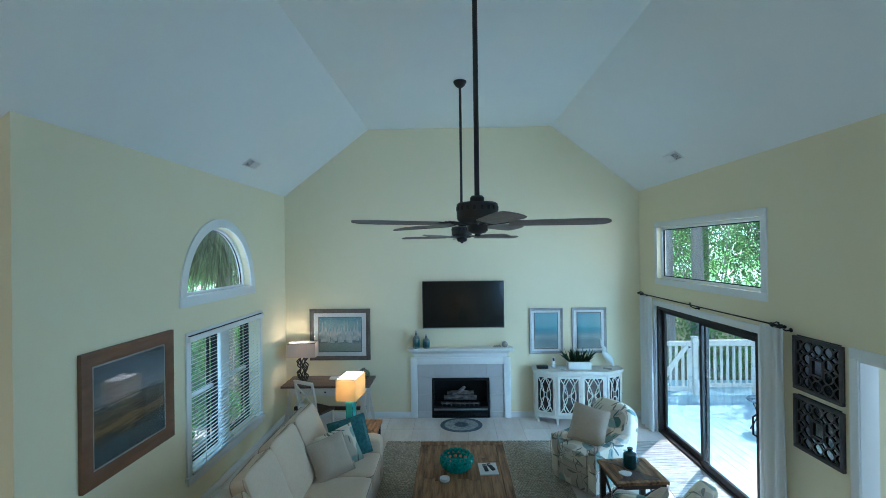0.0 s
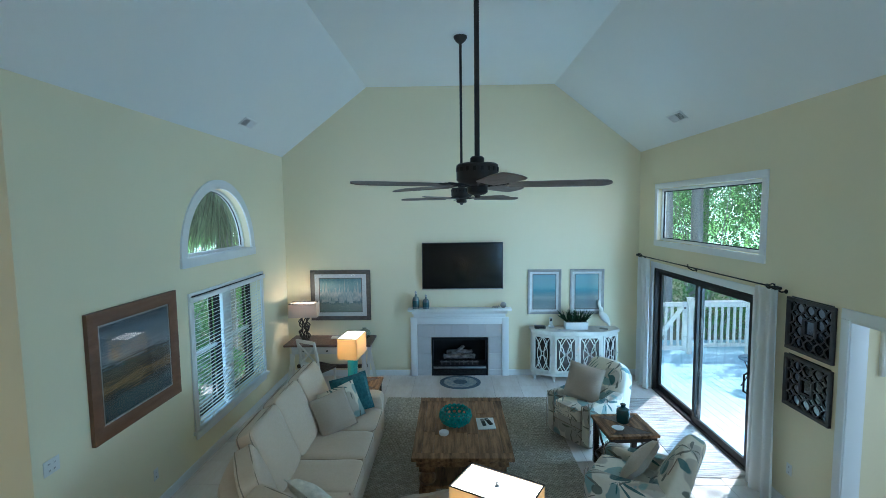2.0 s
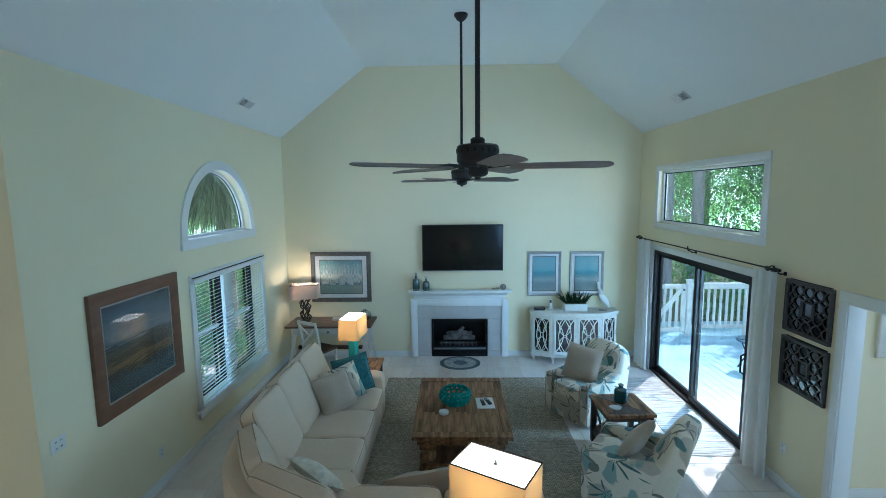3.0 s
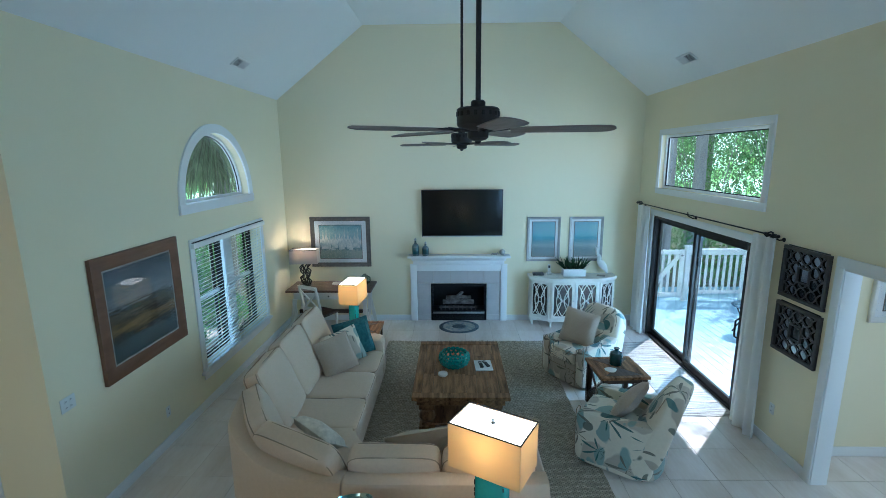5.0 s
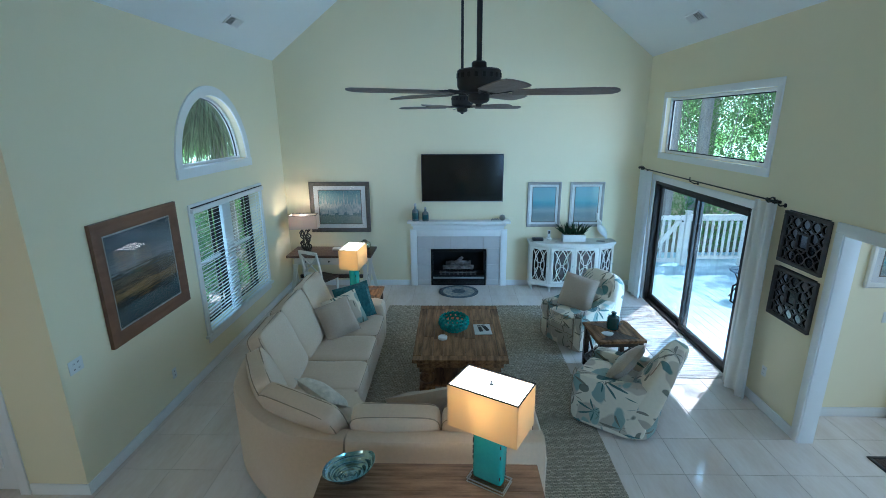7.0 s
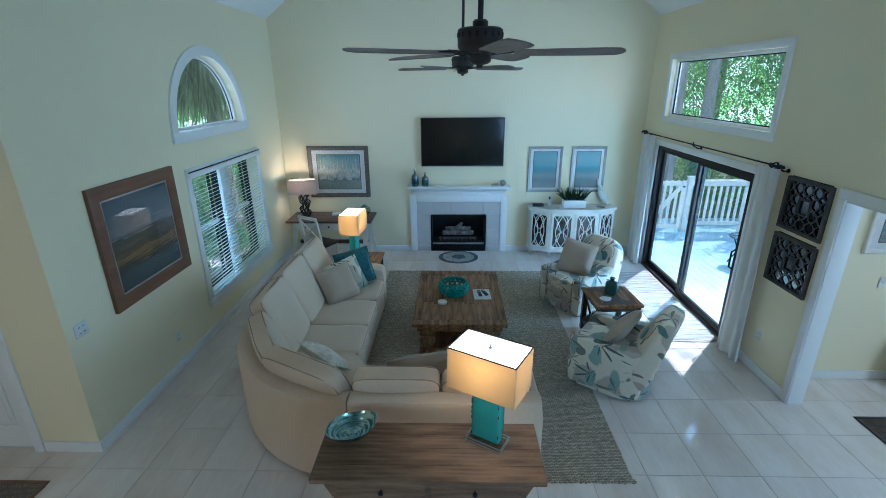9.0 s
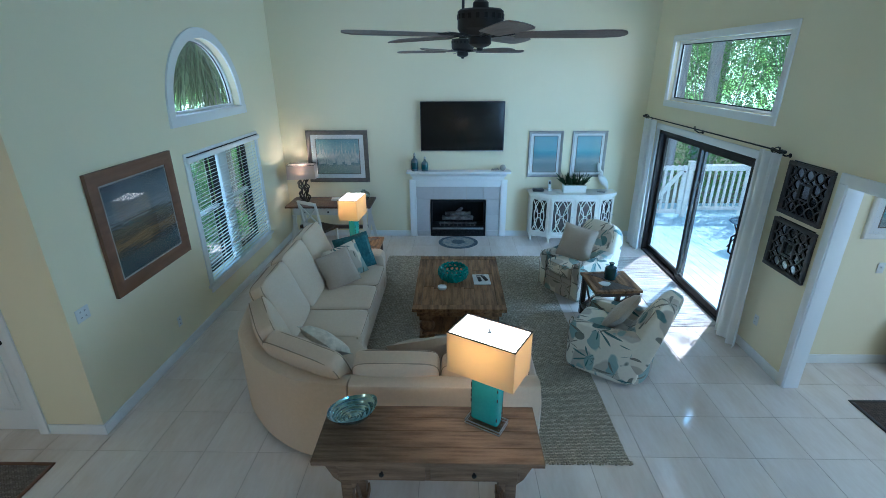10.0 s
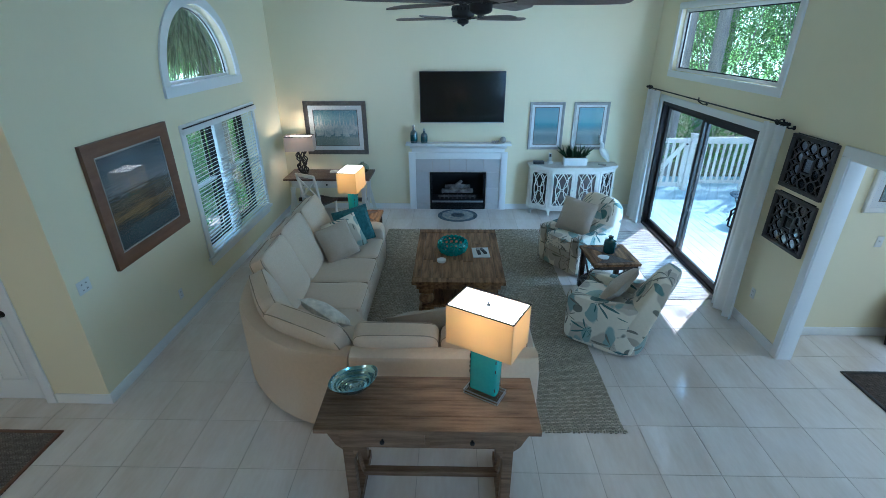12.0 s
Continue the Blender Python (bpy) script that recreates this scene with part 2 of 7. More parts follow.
def leaf_print(name):
    """Cream slipcover cloth with scattered grey, tan and teal leaf shapes."""
    m = mat(name, (0.81, 0.73, 0.58), 0.9, (0.70, 0.62, 0.48), 30, 0.5, 0.25, 300, sheen=0.2)
    nt = m.node_tree
    N, K = nt.nodes, nt.links
    b = N["Principled BSDF"]
    src = b.inputs["Base Color"].links[0].from_socket
    tc = N.new("ShaderNodeTexCoord")
    ns = N.new("ShaderNodeTexNoise")
    ns.inputs["Scale"].default_value = 4.0
    K.new(tc.outputs["Object"], ns.inputs["Vector"])
    for turn, sc, thr, colr, seed in (((20, 40, 35), (3.4, 3.4, 2.0), 0.46, (0.46, 0.39, 0.30), 0.0), ((-30, 15, 60), (3.0, 5.6, 3.0), 0.34, (0.22, 0.34, 0.31), 3.3),
                                      ((50, -20, 20), (2.2, 8, 2.4), 0.22, (0.035, 0.15, 0.15), 7.1), ((35, 10, 80), (16, 3.5, 3.0), 0.17, (0.10, 0.11, 0.08), 17.7)):
        mp = N.new("ShaderNodeMapping")
        mp.inputs["Location"].default_value = (seed, seed * 0.7, seed * 0.3)
        mp.inputs["Rotation"].default_value = [radians(a) for a in turn]
        mp.inputs["Scale"].default_value = sc
        vm = N.new("ShaderNodeVectorMath")
        vm.operation = "MULTIPLY_ADD"
        K.new(ns.outputs["Color"], vm.inputs[0])
        vm.inputs[1].default_value = (0.16, 0.16, 0.16)
        K.new(tc.outputs["Object"], vm.inputs[2])
        K.new(vm.outputs[0], mp.inputs["Vector"])
        vo = N.new("ShaderNodeTexVoronoi")
        vo.inputs["Scale"].default_value = 1.0
        K.new(mp.outputs[0], vo.inputs["Vector"])
        lt = N.new("ShaderNodeMapRange")
        lt.inputs["From Min"].default_value, lt.inputs["From Max"].default_value = thr, thr + 0.04
        lt.inputs["To Min"].default_value, lt.inputs["To Max"].default_value = 0.85, 0.0
        K.new(vo.outputs["Distance"], lt.inputs["Value"])
        cm = N.new("ShaderNodeMix")
        cm.data_type = "RGBA"
        K.new(lt.outputs[0], cm.inputs["Factor"])
        K.new(src, cm.inputs["A"])
        cm.inputs["B"].default_value = (*colr, 1)
        src = cm.outputs["Result"]
    # spiky palm sprays and thin stems: star shapes round scattered centres
    for sc, seed, k, a0, b0, pw, colr in ((2.0, 5.5, 4.5, 0.03, 0.33, 5.0, (0.015, 0.10, 0.10)), (2.6, 2.2, 3.5, 0.02, 0.34, 7.0, (0.03, 0.12, 0.11)), (2.9, 9.4, 2.5, 0.02, 0.40, 9.0, (0.16, 0.15, 0.11))):
        mp = N.new("ShaderNodeMapping")
        mp.inputs["Location"].default_value = (seed, -seed, seed * 0.5)
        mp.inputs["Scale"].default_value = (sc, sc, sc)
        K.new(tc.outputs["Object"], mp.inputs["Vector"])
        vo = N.new("ShaderNodeTexVoronoi")
        vo.inputs["Scale"].default_value = 1.0
        K.new(mp.outputs[0], vo.inputs["Vector"])
        sb = N.new("ShaderNodeVectorMath")
        sb.operation = "SUBTRACT"
        K.new(mp.outputs[0], sb.inputs[0])
        K.new(vo.outputs["Position"], sb.inputs[1])
        sp = N.new("ShaderNodeSeparateXYZ")
        K.new(sb.outputs[0], sp.inputs[0])

        def calc(op, x, y=None, z=None):
            n = N.new("ShaderNodeMath")
            n.operation = op
            for i, v in enumerate((x, y, z)):
                if v is None:
                    continue
                if isinstance(v, (int, float)):
                    n.inputs[i].default_value = v
                else:
                    K.new(v, n.inputs[i])
            return n.outputs[0]
        ang = calc("ARCTAN2", calc("MULTIPLY_ADD", sp.outputs["Y"], 0.8, sp.outputs["X"]), sp.outputs["Z"])
        spike = calc("POWER", calc("ABSOLUTE", calc("SINE", calc("MULTIPLY_ADD", ang, k, calc("MULTIPLY", vo.outputs["Distance"], 1.5)))), pw)
        edge = calc("SUBTRACT", calc("MULTIPLY_ADD", spike, b0, a0), vo.outputs["Distance"])
        msk = N.new("ShaderNodeMapRange")
        msk.inputs["From Min"].default_value, msk.inputs["From Max"].default_value = 0.0, 0.03
        msk.inputs["To Max"].default_value = 0.9
        K.new(edge, msk.inputs["Value"])
        cm = N.new("ShaderNodeMix")
        cm.data_type = "RGBA"
        K.new(msk.outputs[0], cm.inputs["Factor"])
        K.new(src, cm.inputs["A"])
        cm.inputs["B"].default_value = (*colr, 1)
        src = cm.outputs["Result"]
    K.new(src, b.inputs["Base Color"])
    return m


def weave(name, c1, c2, sx, sy, bump=0.8):
    """Basket weave of short yarns."""
    m = mat(name, c1, 0.95, c2, 25, 1.0)
    nt = m.node_tree
    N, K = nt.nodes, nt.links
    b = N["Principled BSDF"]
    src = b.inputs["Base Color"].links[0].from_socket
    tc = N.new("ShaderNodeTexCoord")
    br = N.new("ShaderNodeTexBrick")
    mp = N.new("ShaderNodeMapping")
    mp.inputs["Scale"].default_value = (sx, sy, 1)
    K.new(tc.outputs["Object"], mp.inputs["Vector"])
    K.new(mp.outputs[0], br.inputs["Vector"])
    br.inputs["Scale"].default_value = 1.0
    br.inputs["Mortar Size"].default_value, br.inputs["Mortar Smooth"].default_value = 0.05, 0.8
    br.inputs["Color1"].default_value, br.inputs["Color2"].default_value = (1, 1, 1, 1), (0.62, 0.62, 0.62, 1)
    br.inputs["Mortar"].default_value = (0.25, 0.25, 0.25, 1)
    cm = N.new("ShaderNodeMix")
    cm.data_type, cm.blend_type = "RGBA", "MULTIPLY"
    cm.inputs["Factor"].default_value = 1.0
    K.new(src, cm.inputs["A"])
    K.new(br.outputs["Color"], cm.inputs["B"])
    K.new(cm.outputs["Result"], b.inputs["Base Color"])
    bp = N.new("ShaderNodeBump")
    bp.inputs["Strength"].default_value, bp.inputs["Distance"].default_value = bump, 0.008
    K.new(br.outputs["Color"], bp.inputs["Height"])
    K.new(bp.outputs["Normal"], b.inputs["Normal"])
    return m


def painting(name, stops, scale, axis, distort, streak=(1, 1, 1), rough=0.5):
    """Bands of paint along an axis of the object, dragged by noise. stops: (place 0..1, colour)."""
    m = mat(name, (0.5, 0.5, 0.5), rough)
    nt = m.node_tree
    N, K = nt.nodes, nt.links
    b = N["Principled BSDF"]
    tc = N.new("ShaderNodeTexCoord")
    sp = N.new("ShaderNodeSeparateXYZ")
    K.new(tc.outputs["Generated"], sp.inputs[0])
    mp = N.new("ShaderNodeMapping")
    mp.inputs["Scale"].default_value = streak
    K.new(tc.outputs["Generated"], mp.inputs["Vector"])
    ns = N.new("ShaderNodeTexNoise")
    ns.inputs["Scale"].default_value, ns.inputs["Detail"].default_value, ns.inputs["Roughness"].default_value = scale, 8, 0.65
    K.new(mp.outputs[0], ns.inputs["Vector"])
    ma = N.new("ShaderNodeMath")
    ma.operation = "MULTIPLY_ADD"
    K.new(ns.outputs["Fac"], ma.inputs[0])
    ma.inputs[1].default_value = distort
    K.new(sp.outputs[axis], ma.inputs[2])
    sb = N.new("ShaderNodeMath")
    sb.operation = "SUBTRACT"
    K.new(ma.outputs[0], sb.inputs[0])
    sb.inputs[1].default_value = distort / 2
    cr = N.new("ShaderNodeValToRGB")
    el = cr.color_ramp.elements
    while len(el) < len(stops):
        el.new(0.5)
    for e, (p, c) in zip(el, stops):
        e.position, e.color = p, (*c, 1)
    K.new(sb.outputs[0], cr.inputs["Fac"])
    K.new(cr.outputs["Color"], b.inputs["Base Color"])
    return m


def shade_cloth(name, colr, glow):
    """Lampshade linen that lets the bulb's light through."""
    m = bpy.data.materials.new(name)
    m.use_nodes = True
    nt = m.node_tree
    b = nt.nodes["Principled BSDF"]
    b.inputs["Base Color"].default_value = (*colr, 1)
    b.inputs["Roughness"].default_value = 0.9
    tr = nt.nodes.new("ShaderNodeBsdfTranslucent")
    tr.inputs["Color"].default_value = (*glow, 1)
    ns = nt.nodes.new("ShaderNodeTexNoise")
    ns.inputs["Scale"].default_value, ns.inputs["Detail"].default_value = 120, 3
    bp = nt.nodes.new("ShaderNodeBump")
    bp.inputs["Strength"].default_value, bp.inputs["Distance"].default_value = 0.2, 0.004
    nt.links.new(ns.outputs["Fac"], bp.inputs["Height"])
    nt.links.new(bp.outputs["Normal"], b.inputs["Normal"])
    mx = nt.nodes.new("ShaderNodeMixShader")
    mx.inputs["Fac"].default_value = 0.5
    nt.links.new(b.outputs[0], mx.inputs[1])
    nt.links.new(tr.outputs[0], mx.inputs[2])
    nt.links.new(mx.outputs[0], nt.nodes["Material Output"].inputs["Surface"])
    return m


def leaf_mat(name, c1, c2):
    m = mat(name, c1, 0.55, c2, 0.9, 1.0)
    nt = m.node_tree
    b = nt.nodes["Principled BSDF"]
    gi = nt.nodes.new("ShaderNodeNewGeometry")
    src = b.inputs["Base Color"].links[0].from_socket
    hs = nt.nodes.new("ShaderNodeHueSaturation")
    mr = nt.nodes.new("ShaderNodeMapRange")
    mr.inputs["To Min"].default_value, mr.inputs["To Max"].default_value = 0.55, 1.6
    nt.links.new(gi.outputs["Random Per Island"], mr.inputs["Value"])
    nt.links.new(mr.outputs[0], hs.inputs["Value"])
    nt.links.new(src, hs.inputs["Color"])
    nt.links.new(hs.outputs["Color"], b.inputs["Base Color"])
    tr = nt.nodes.new("ShaderNodeBsdfTranslucent")
    nt.links.new(hs.outputs["Color"], tr.inputs["Color"])
    mx = nt.nodes.new("ShaderNodeMixShader")
    mx.inputs["Fac"].default_value = 0.45
    nt.links.new(b.outputs[0], mx.inputs[1])
    nt.links.new(tr.outputs[0], mx.inputs[2])
    nt.links.new(mx.outputs[0], nt.nodes["Material Output"].inputs["Surface"])
    return m


def sheer(m, share, colr):
    """Lets part of the light through a cloth."""
    nt = m.node_tree
    tr = nt.nodes.new("ShaderNodeBsdfTranslucent")
    tr.inputs["Color"].default_value = (*colr, 1)
    mx = nt.nodes.new("ShaderNodeMixShader")
    mx.inputs["Fac"].default_value = share
    nt.links.new(nt.nodes["Principled BSDF"].outputs[0], mx.inputs[1])
    nt.links.new(tr.outputs[0], mx.inputs[2])
    nt.links.new(mx.outputs[0], nt.nodes["Material Output"].inputs["Surface"])
    return m


M.update(
    floral=leaf_print("leaf_print_slipcover"),
    sisal=weave("sisal_weave", (0.76, 0.66, 0.50), (0.49, 0.42, 0.31), 13, 15, 1.0),
    darkmat=weave("dark_coir_weave", (0.17, 0.12, 0.09), (0.08, 0.06, 0.05), 8, 26),
    tanmat=weave("brown_mat_weave", (0.34, 0.28, 0.23), (0.20, 0.17, 0.15), 22, 22),
    runner=mat("striped_runner", (0.66, 0.62, 0.56), 0.9, (0.20, 0.165, 0.14), 3.6, 1.5, 0.5, 60, stretch=(0.9, 13, 1)),
    oval=weave("oval_mat_weave", (0.22, 0.27, 0.31), (0.13, 0.18, 0.23), 80, 80),
    oval2=mat("oval_mat_centre", (0.48, 0.44, 0.36), 0.95, (0.16, 0.22, 0.27), 22, 1.4, 0.4, 120),
    teal=mat("teal_glaze", (0.07, 0.42, 0.37), 0.18, (0.04, 0.30, 0.28), 5, 0.9, coat=0.5, rvar=0.05),
    tealbowl=mat("green_teal_glaze", (0.03, 0.32, 0.26), 0.2, (0.015, 0.17, 0.15), 14, 1.2, coat=0.4, rvar=0.05),
    tealdark=mat("dark_teal_glaze", (0.008, 0.07, 0.08), 0.15, (0.006, 0.045, 0.05), 5, 0.8, coat=0.4, rvar=0.05),
    tealcloth=mat("teal_knit", (0.055, 0.20, 0.215), 0.95, (0.022, 0.10, 0.115), 26, 1.3, 0.9, 110, sheen=0.2),
    pillow=mat("beige_pillow_cloth", (0.52, 0.42, 0.32), 0.9, (0.43, 0.35, 0.26), 50, 0.5, 0.3, 400, sheen=0.3),
    lace=mat("patterned_pillow_cloth", (0.80, 0.73, 0.61), 0.9, (0.55, 0.50, 0.41), 16, 1.4, 0.2, 200),
    welt=mat("welt_cord", (0.38, 0.30, 0.22), 0.9, None, 30, 0.5),
    curtain=sheer(mat("white_curtain_cloth", (0.90, 0.90, 0.87), 0.9, (0.84, 0.84, 0.81), 8, 0.5, 0.15, 240), 0.4, (0.88, 0.88, 0.86)),
    chalk=mat("chalk_white_paint", (0.74, 0.72, 0.66), 0.55, (0.62, 0.59, 0.53), 6, 0.9, 0.08, 60),
    brownframe=mat("brown_frame_wood", (0.20, 0.095, 0.05), 0.45, (0.13, 0.06, 0.032), 3, 0.9, 0.15, 50, stretch=(1, 6, 6)),
    greyframe=mat("grey_frame_wood", (0.17, 0.14, 0.115), 0.5, (0.085, 0.07, 0.058), 4, 1.0, 0.15, 50, stretch=(6, 1, 6)),
    silverframe=mat("silver_frame", (0.42, 0.41, 0.38), 0.4, (0.22, 0.21, 0.195), 8, 0.9, 0.1, 60, metal=0.3),
    matboard=mat("mat_board", (0.80, 0.80, 0.78), 0.8, None, 4, 0.15),
    ironlattice=mat("aged_lattice", (0.026, 0.022, 0.020), 0.55, (0.07, 0.06, 0.052), 14, 0.9, 0.15, 80),
    mirror=mat("mirror_silver", (0.30, 0.31, 0.33), 0.10, (0.20, 0.21, 0.23), 4, 0.5, metal=1.0, rvar=0.03),
    darkglass=mat("dark_door_glass", (0.010, 0.010, 0.010), 0.1, (0.02, 0.018, 0.016), 5, 0.8, rvar=0.03),
    doorglass=mat("dark_mirrored_glass", (0.16, 0.16, 0.17), 0.09, (0.05, 0.05, 0.05), 7, 1.2, metal=0.9, rvar=0.05),
    bottle=mat("dark_patterned_glass", (0.035, 0.075, 0.085), 0.14, (0.16, 0.20, 0.20), 26, 1.3, rvar=0.06, coat=0.5),
    acrylic=clear_glass("clear_acrylic", (0.93, 0.95, 0.95)),
    jar=clear_glass("smoky_jar_glass", (0.84, 0.87, 0.87)),
    shade=shade_cloth("linen_shade", (0.62, 0.52, 0.36), (0.80, 0.62, 0.34)),
    shade2=shade_cloth("grey_linen_shade", (0.62, 0.58, 0.55), (0.50, 0.42, 0.36)),
    glow=mat("lit_diffuser", (0.9, 0.87, 0.8), 0.8, emit=3.4, emit_col=(1.0, 0.9, 0.74)),
    blade=mat("fan_blade_wood", (0.20, 0.15, 0.125), 0.45, (0.13, 0.095, 0.08), 3, 0.9, 0.1, 60, stretch=(1, 9, 9)),
    fanmetal=mat("fan_metal", (0.018, 0.016, 0.016), 0.5, (0.034, 0.030, 0.029), 18, 0.8, 0.05, 80, spec=0.35),
    paper=mat("white_paper", (0.80, 0.80, 0.78), 0.7, None, 4, 0.15),
    plastic=mat("black_plastic", (0.015, 0.015, 0.016), 0.35, (0.03, 0.03, 0.03), 10, 0.5),
    ivory=mat("white_plastic", (0.78, 0.78, 0.74), 0.4, None, 6, 0.2),
    ash=mat("ceramic_logs", (0.24, 0.21, 0.19), 0.9, (0.06, 0.05, 0.045), 12, 1.3, 0.6, 60),
    steel=mat("brushed_steel", (0.5, 0.5, 0.5), 0.35, (0.4, 0.4, 0.4), 5, 0.6, metal=0.9, stretch=(1, 20, 20)),
    iri=mat("iridescent_glass", (0.40, 0.58, 0.60), 0.10, (0.08, 0.22, 0.26), 9, 1.4, metal=0.8, rvar=0.06, coat=0.5),
    plantleaf=leaf_mat("spiky_plant_leaf", (0.03, 0.075, 0.025), (0.015, 0.045, 0.018)),
    leaf=leaf_mat("tree_leaf", (0.20, 0.38, 0.10), (0.06, 0.20, 0.06)),
    palmleaf=leaf_mat("palm_leaf", (0.31, 0.38, 0.20), (0.10, 0.16, 0.07)),
    bark=mat("grey_bark", (0.42, 0.40, 0.39), 0.95, (0.25, 0.24, 0.23), 5, 1.0, 0.8, 30, stretch=(4, 4, 1)),
    art_sea=painting("sea_painting", [(0.0, (0.028, 0.050, 0.060)), (0.16, (0.050, 0.088, 0.098)), (0.25, (0.030, 0.024, 0.018)), (0.34, (0.25, 0.155, 0.055)), (0.42, (0.034, 0.028, 0.022)),
                      (0.49, (0.13, 0.105, 0.065)), (0.55, (0.050, 0.055, 0.056)), (0.61, (0.22, 0.24, 0.25)), (0.72, (0.135, 0.165, 0.18)), (0.86, (0.07, 0.105, 0.13)), (1.0, (0.026, 0.046, 0.062))], 3.4, 2, 0.50, (1, 1.2, 16), 0.35),
    art_boats=painting("boats_painting", [(0.0, (0.22, 0.27, 0.22)), (0.22, (0.28, 0.32, 0.27)), (0.30, (0.12, 0.20, 0.22)), (0.42, (0.34, 0.42, 0.42)), (0.52, (0.62, 0.62, 0.56)),
                        (0.62, (0.22, 0.36, 0.39)), (0.75, (0.30, 0.42, 0.43)), (1.0, (0.13, 0.27, 0.31))], 5.0, 2, 0.55, (7, 1, 0.7)),
    art_beach=painting("beach_painting", [(0.0, (0.24, 0.28, 0.27)), (0.20, (0.16, 0.22, 0.22)), (0.33, (0.27, 0.33, 0.32)), (0.44, (0.13, 0.24, 0.27)), (0.54, (0.07, 0.26, 0.31)), (0.62, (0.17, 0.35, 0.40)), (0.8, (0.22, 0.37, 0.42)), (1.0, (0.17, 0.32, 0.37))], 9.0, 2, 0.34, (2.2, 1, 3)),
    picglass=clear_glass("picture_glass", (1, 1, 1), 0.55, 0.02),
)

# ---- the room ----
XL, XR, YB, YF = -3.05, 3.30, 8.23, -2.6
Z1, Z2, CL, CR = 4.00, 5.19, -1.51, 1.78
JOG = 3.10

bm = bmesh.new()
wall_cells(bm, "y", YB, YB + 0.16, XL - 0.16, XR + 0.13, -0.05, 2.0, [(-0.42, 0.61, -0.06, 0.71)])
prism(bm, [(XL - 0.16, 2.0), (XR + 0.13, 2.0), (XR + 0.13, Z1 + 0.1), (CR, Z2 + 0.1), (CL, Z2 + 0.1), (XL - 0.16, Z1 + 0.1)], "y", YB, YB + 0.16)
structure("wall_north", bm, M["wall"], "pale yellow painted gable wall with fireplace", "wall")

ARC_Y, ARC_Z, ARC_R = 5.97, 2.50, 0.83
bm = bmesh.new()
wall_cells(bm, "x", XL - 0.16, XL, JOG, YB, -0.05, Z1 + 0.1, [(5.21, 7.08, 0.46, 2.0), (ARC_Y - ARC_R, ARC_Y + ARC_R, ARC_Z - 0.02, ARC_Z + ARC_R)])
steps = 24
for i in range(steps):
    a0, a1 = math.pi * i / steps, math.pi * (i + 1) / steps
    p0 = (ARC_Y + ARC_R * math.cos(a0), ARC_Z + ARC_R * math.sin(a0))
    p1 = (ARC_Y + ARC_R * math.cos(a1), ARC_Z + ARC_R * math.sin(a1))
    prism(bm, [p0, (p0[0], ARC_Z + ARC_R + 0.001), (p1[0], ARC_Z + ARC_R + 0.001), p1], "x", XL - 0.16, XL)
structure("wall_west", bm, M["wall"], "pale yellow painted wall with two windows", "wall")

bm = bmesh.new()
wall_cells(bm, "y", JOG, JOG + 0.15, -5.2, XL - 0.16, -0.05, Z1 + 0.1, [(-4.45, -3.63, -0.06, 2.05)])
box(bm, XL - 0.16, XL - 0.0005, JOG - 0.004, JOG - 0.001, -0.05, Z1 + 0.1)
structure("wall_entry", bm, M["wall"], "pale yellow wall beside the panelled door", "wall")

bm = bmesh.new()
wall_cells(bm, "x", XR, XR + 0.13, YF, YB, -0.05, Z1 + 0.1,
           [(5.05, 7.57, -0.06, 2.05), (4.99, 7.49, 2.50, 3.32), (1.2, 3.83, -0.06, 2.06)])
structure("wall_east", bm, M["wall"], "pale yellow wall with sliding door and cased opening", "wall")

bm = bmesh.new()
box(bm, -5.35, -5.2, YF, JOG + 0.15, -0.05, Z1 + 0.1)
structure("wall_entry_side", bm, M["wall"], "", "wall")
bm = bmesh.new()
box(bm, -5.35, XR + 0.13, YF - 0.15, YF, -0.05, Z2 + 0.1)
structure("wall_south", bm, M["wall"], "", "wall")
bm = bmesh.new()
box(bm, XR + 0.13, 6.3, 4.25, 4.4, -0.05, 2.6)
box(bm, 6.3, 6.45, 0.4, 4.4, -0.05, 2.6)
box(bm, XR + 0.13, 6.3, 0.4, 0.55, -0.05, 2.6)
structure("wall_hall", bm, M["wall"], "cream painted hall walls", "wall")
bm = bm_box(XR + 0.13, 6.45, 0.4, 4.4, 2.6, 2.7)
structure("ceiling_hall", bm, M["ceil"], "", "ceiling")

bm = bmesh.new()
prism(bm, [(XL - 0.16, Z1 - 0.123), (CL, Z2), (CR, Z2), (XR + 0.13, Z1 - 0.1), (XR + 0.13, Z1 + 0.25), (CR, Z2 + 0.3), (CL, Z2 + 0.3), (XL - 0.16, Z1 + 0.25)], "y", YF - 0.15, YB + 0.16)
structure("ceiling", bm, M["ceil"], "white tray-vaulted ceiling with sloping sides", "ceiling")
bm = bm_box(-5.35, XL - 0.16, YF - 0.15, JOG + 0.15, Z1 + 0.05, Z1 + 0.2)
structure("ceiling_entry", bm, M["ceil"], "", "ceiling")

bm = bmesh.new()
box(bm, -5.35, XR + 0.13, YF - 0.15, YB + 0.16, -0.12, -0.005)
box(bm, XR + 0.13, 6.45, 0.4, 4.4, -0.12, -0.005)
floor = structure("floor", bm, M["grout"], "large pale glossy floor tiles with thin grout", "floor")


def skirting(name, x0, x1, y0, y1):
    bm = bmesh.new()
    box(bm, x0, x1, y0, y1, 0.0, 0.105, 0.004)
    return structure(name, bm, M["white"], "white painted baseboard", "baseboard")


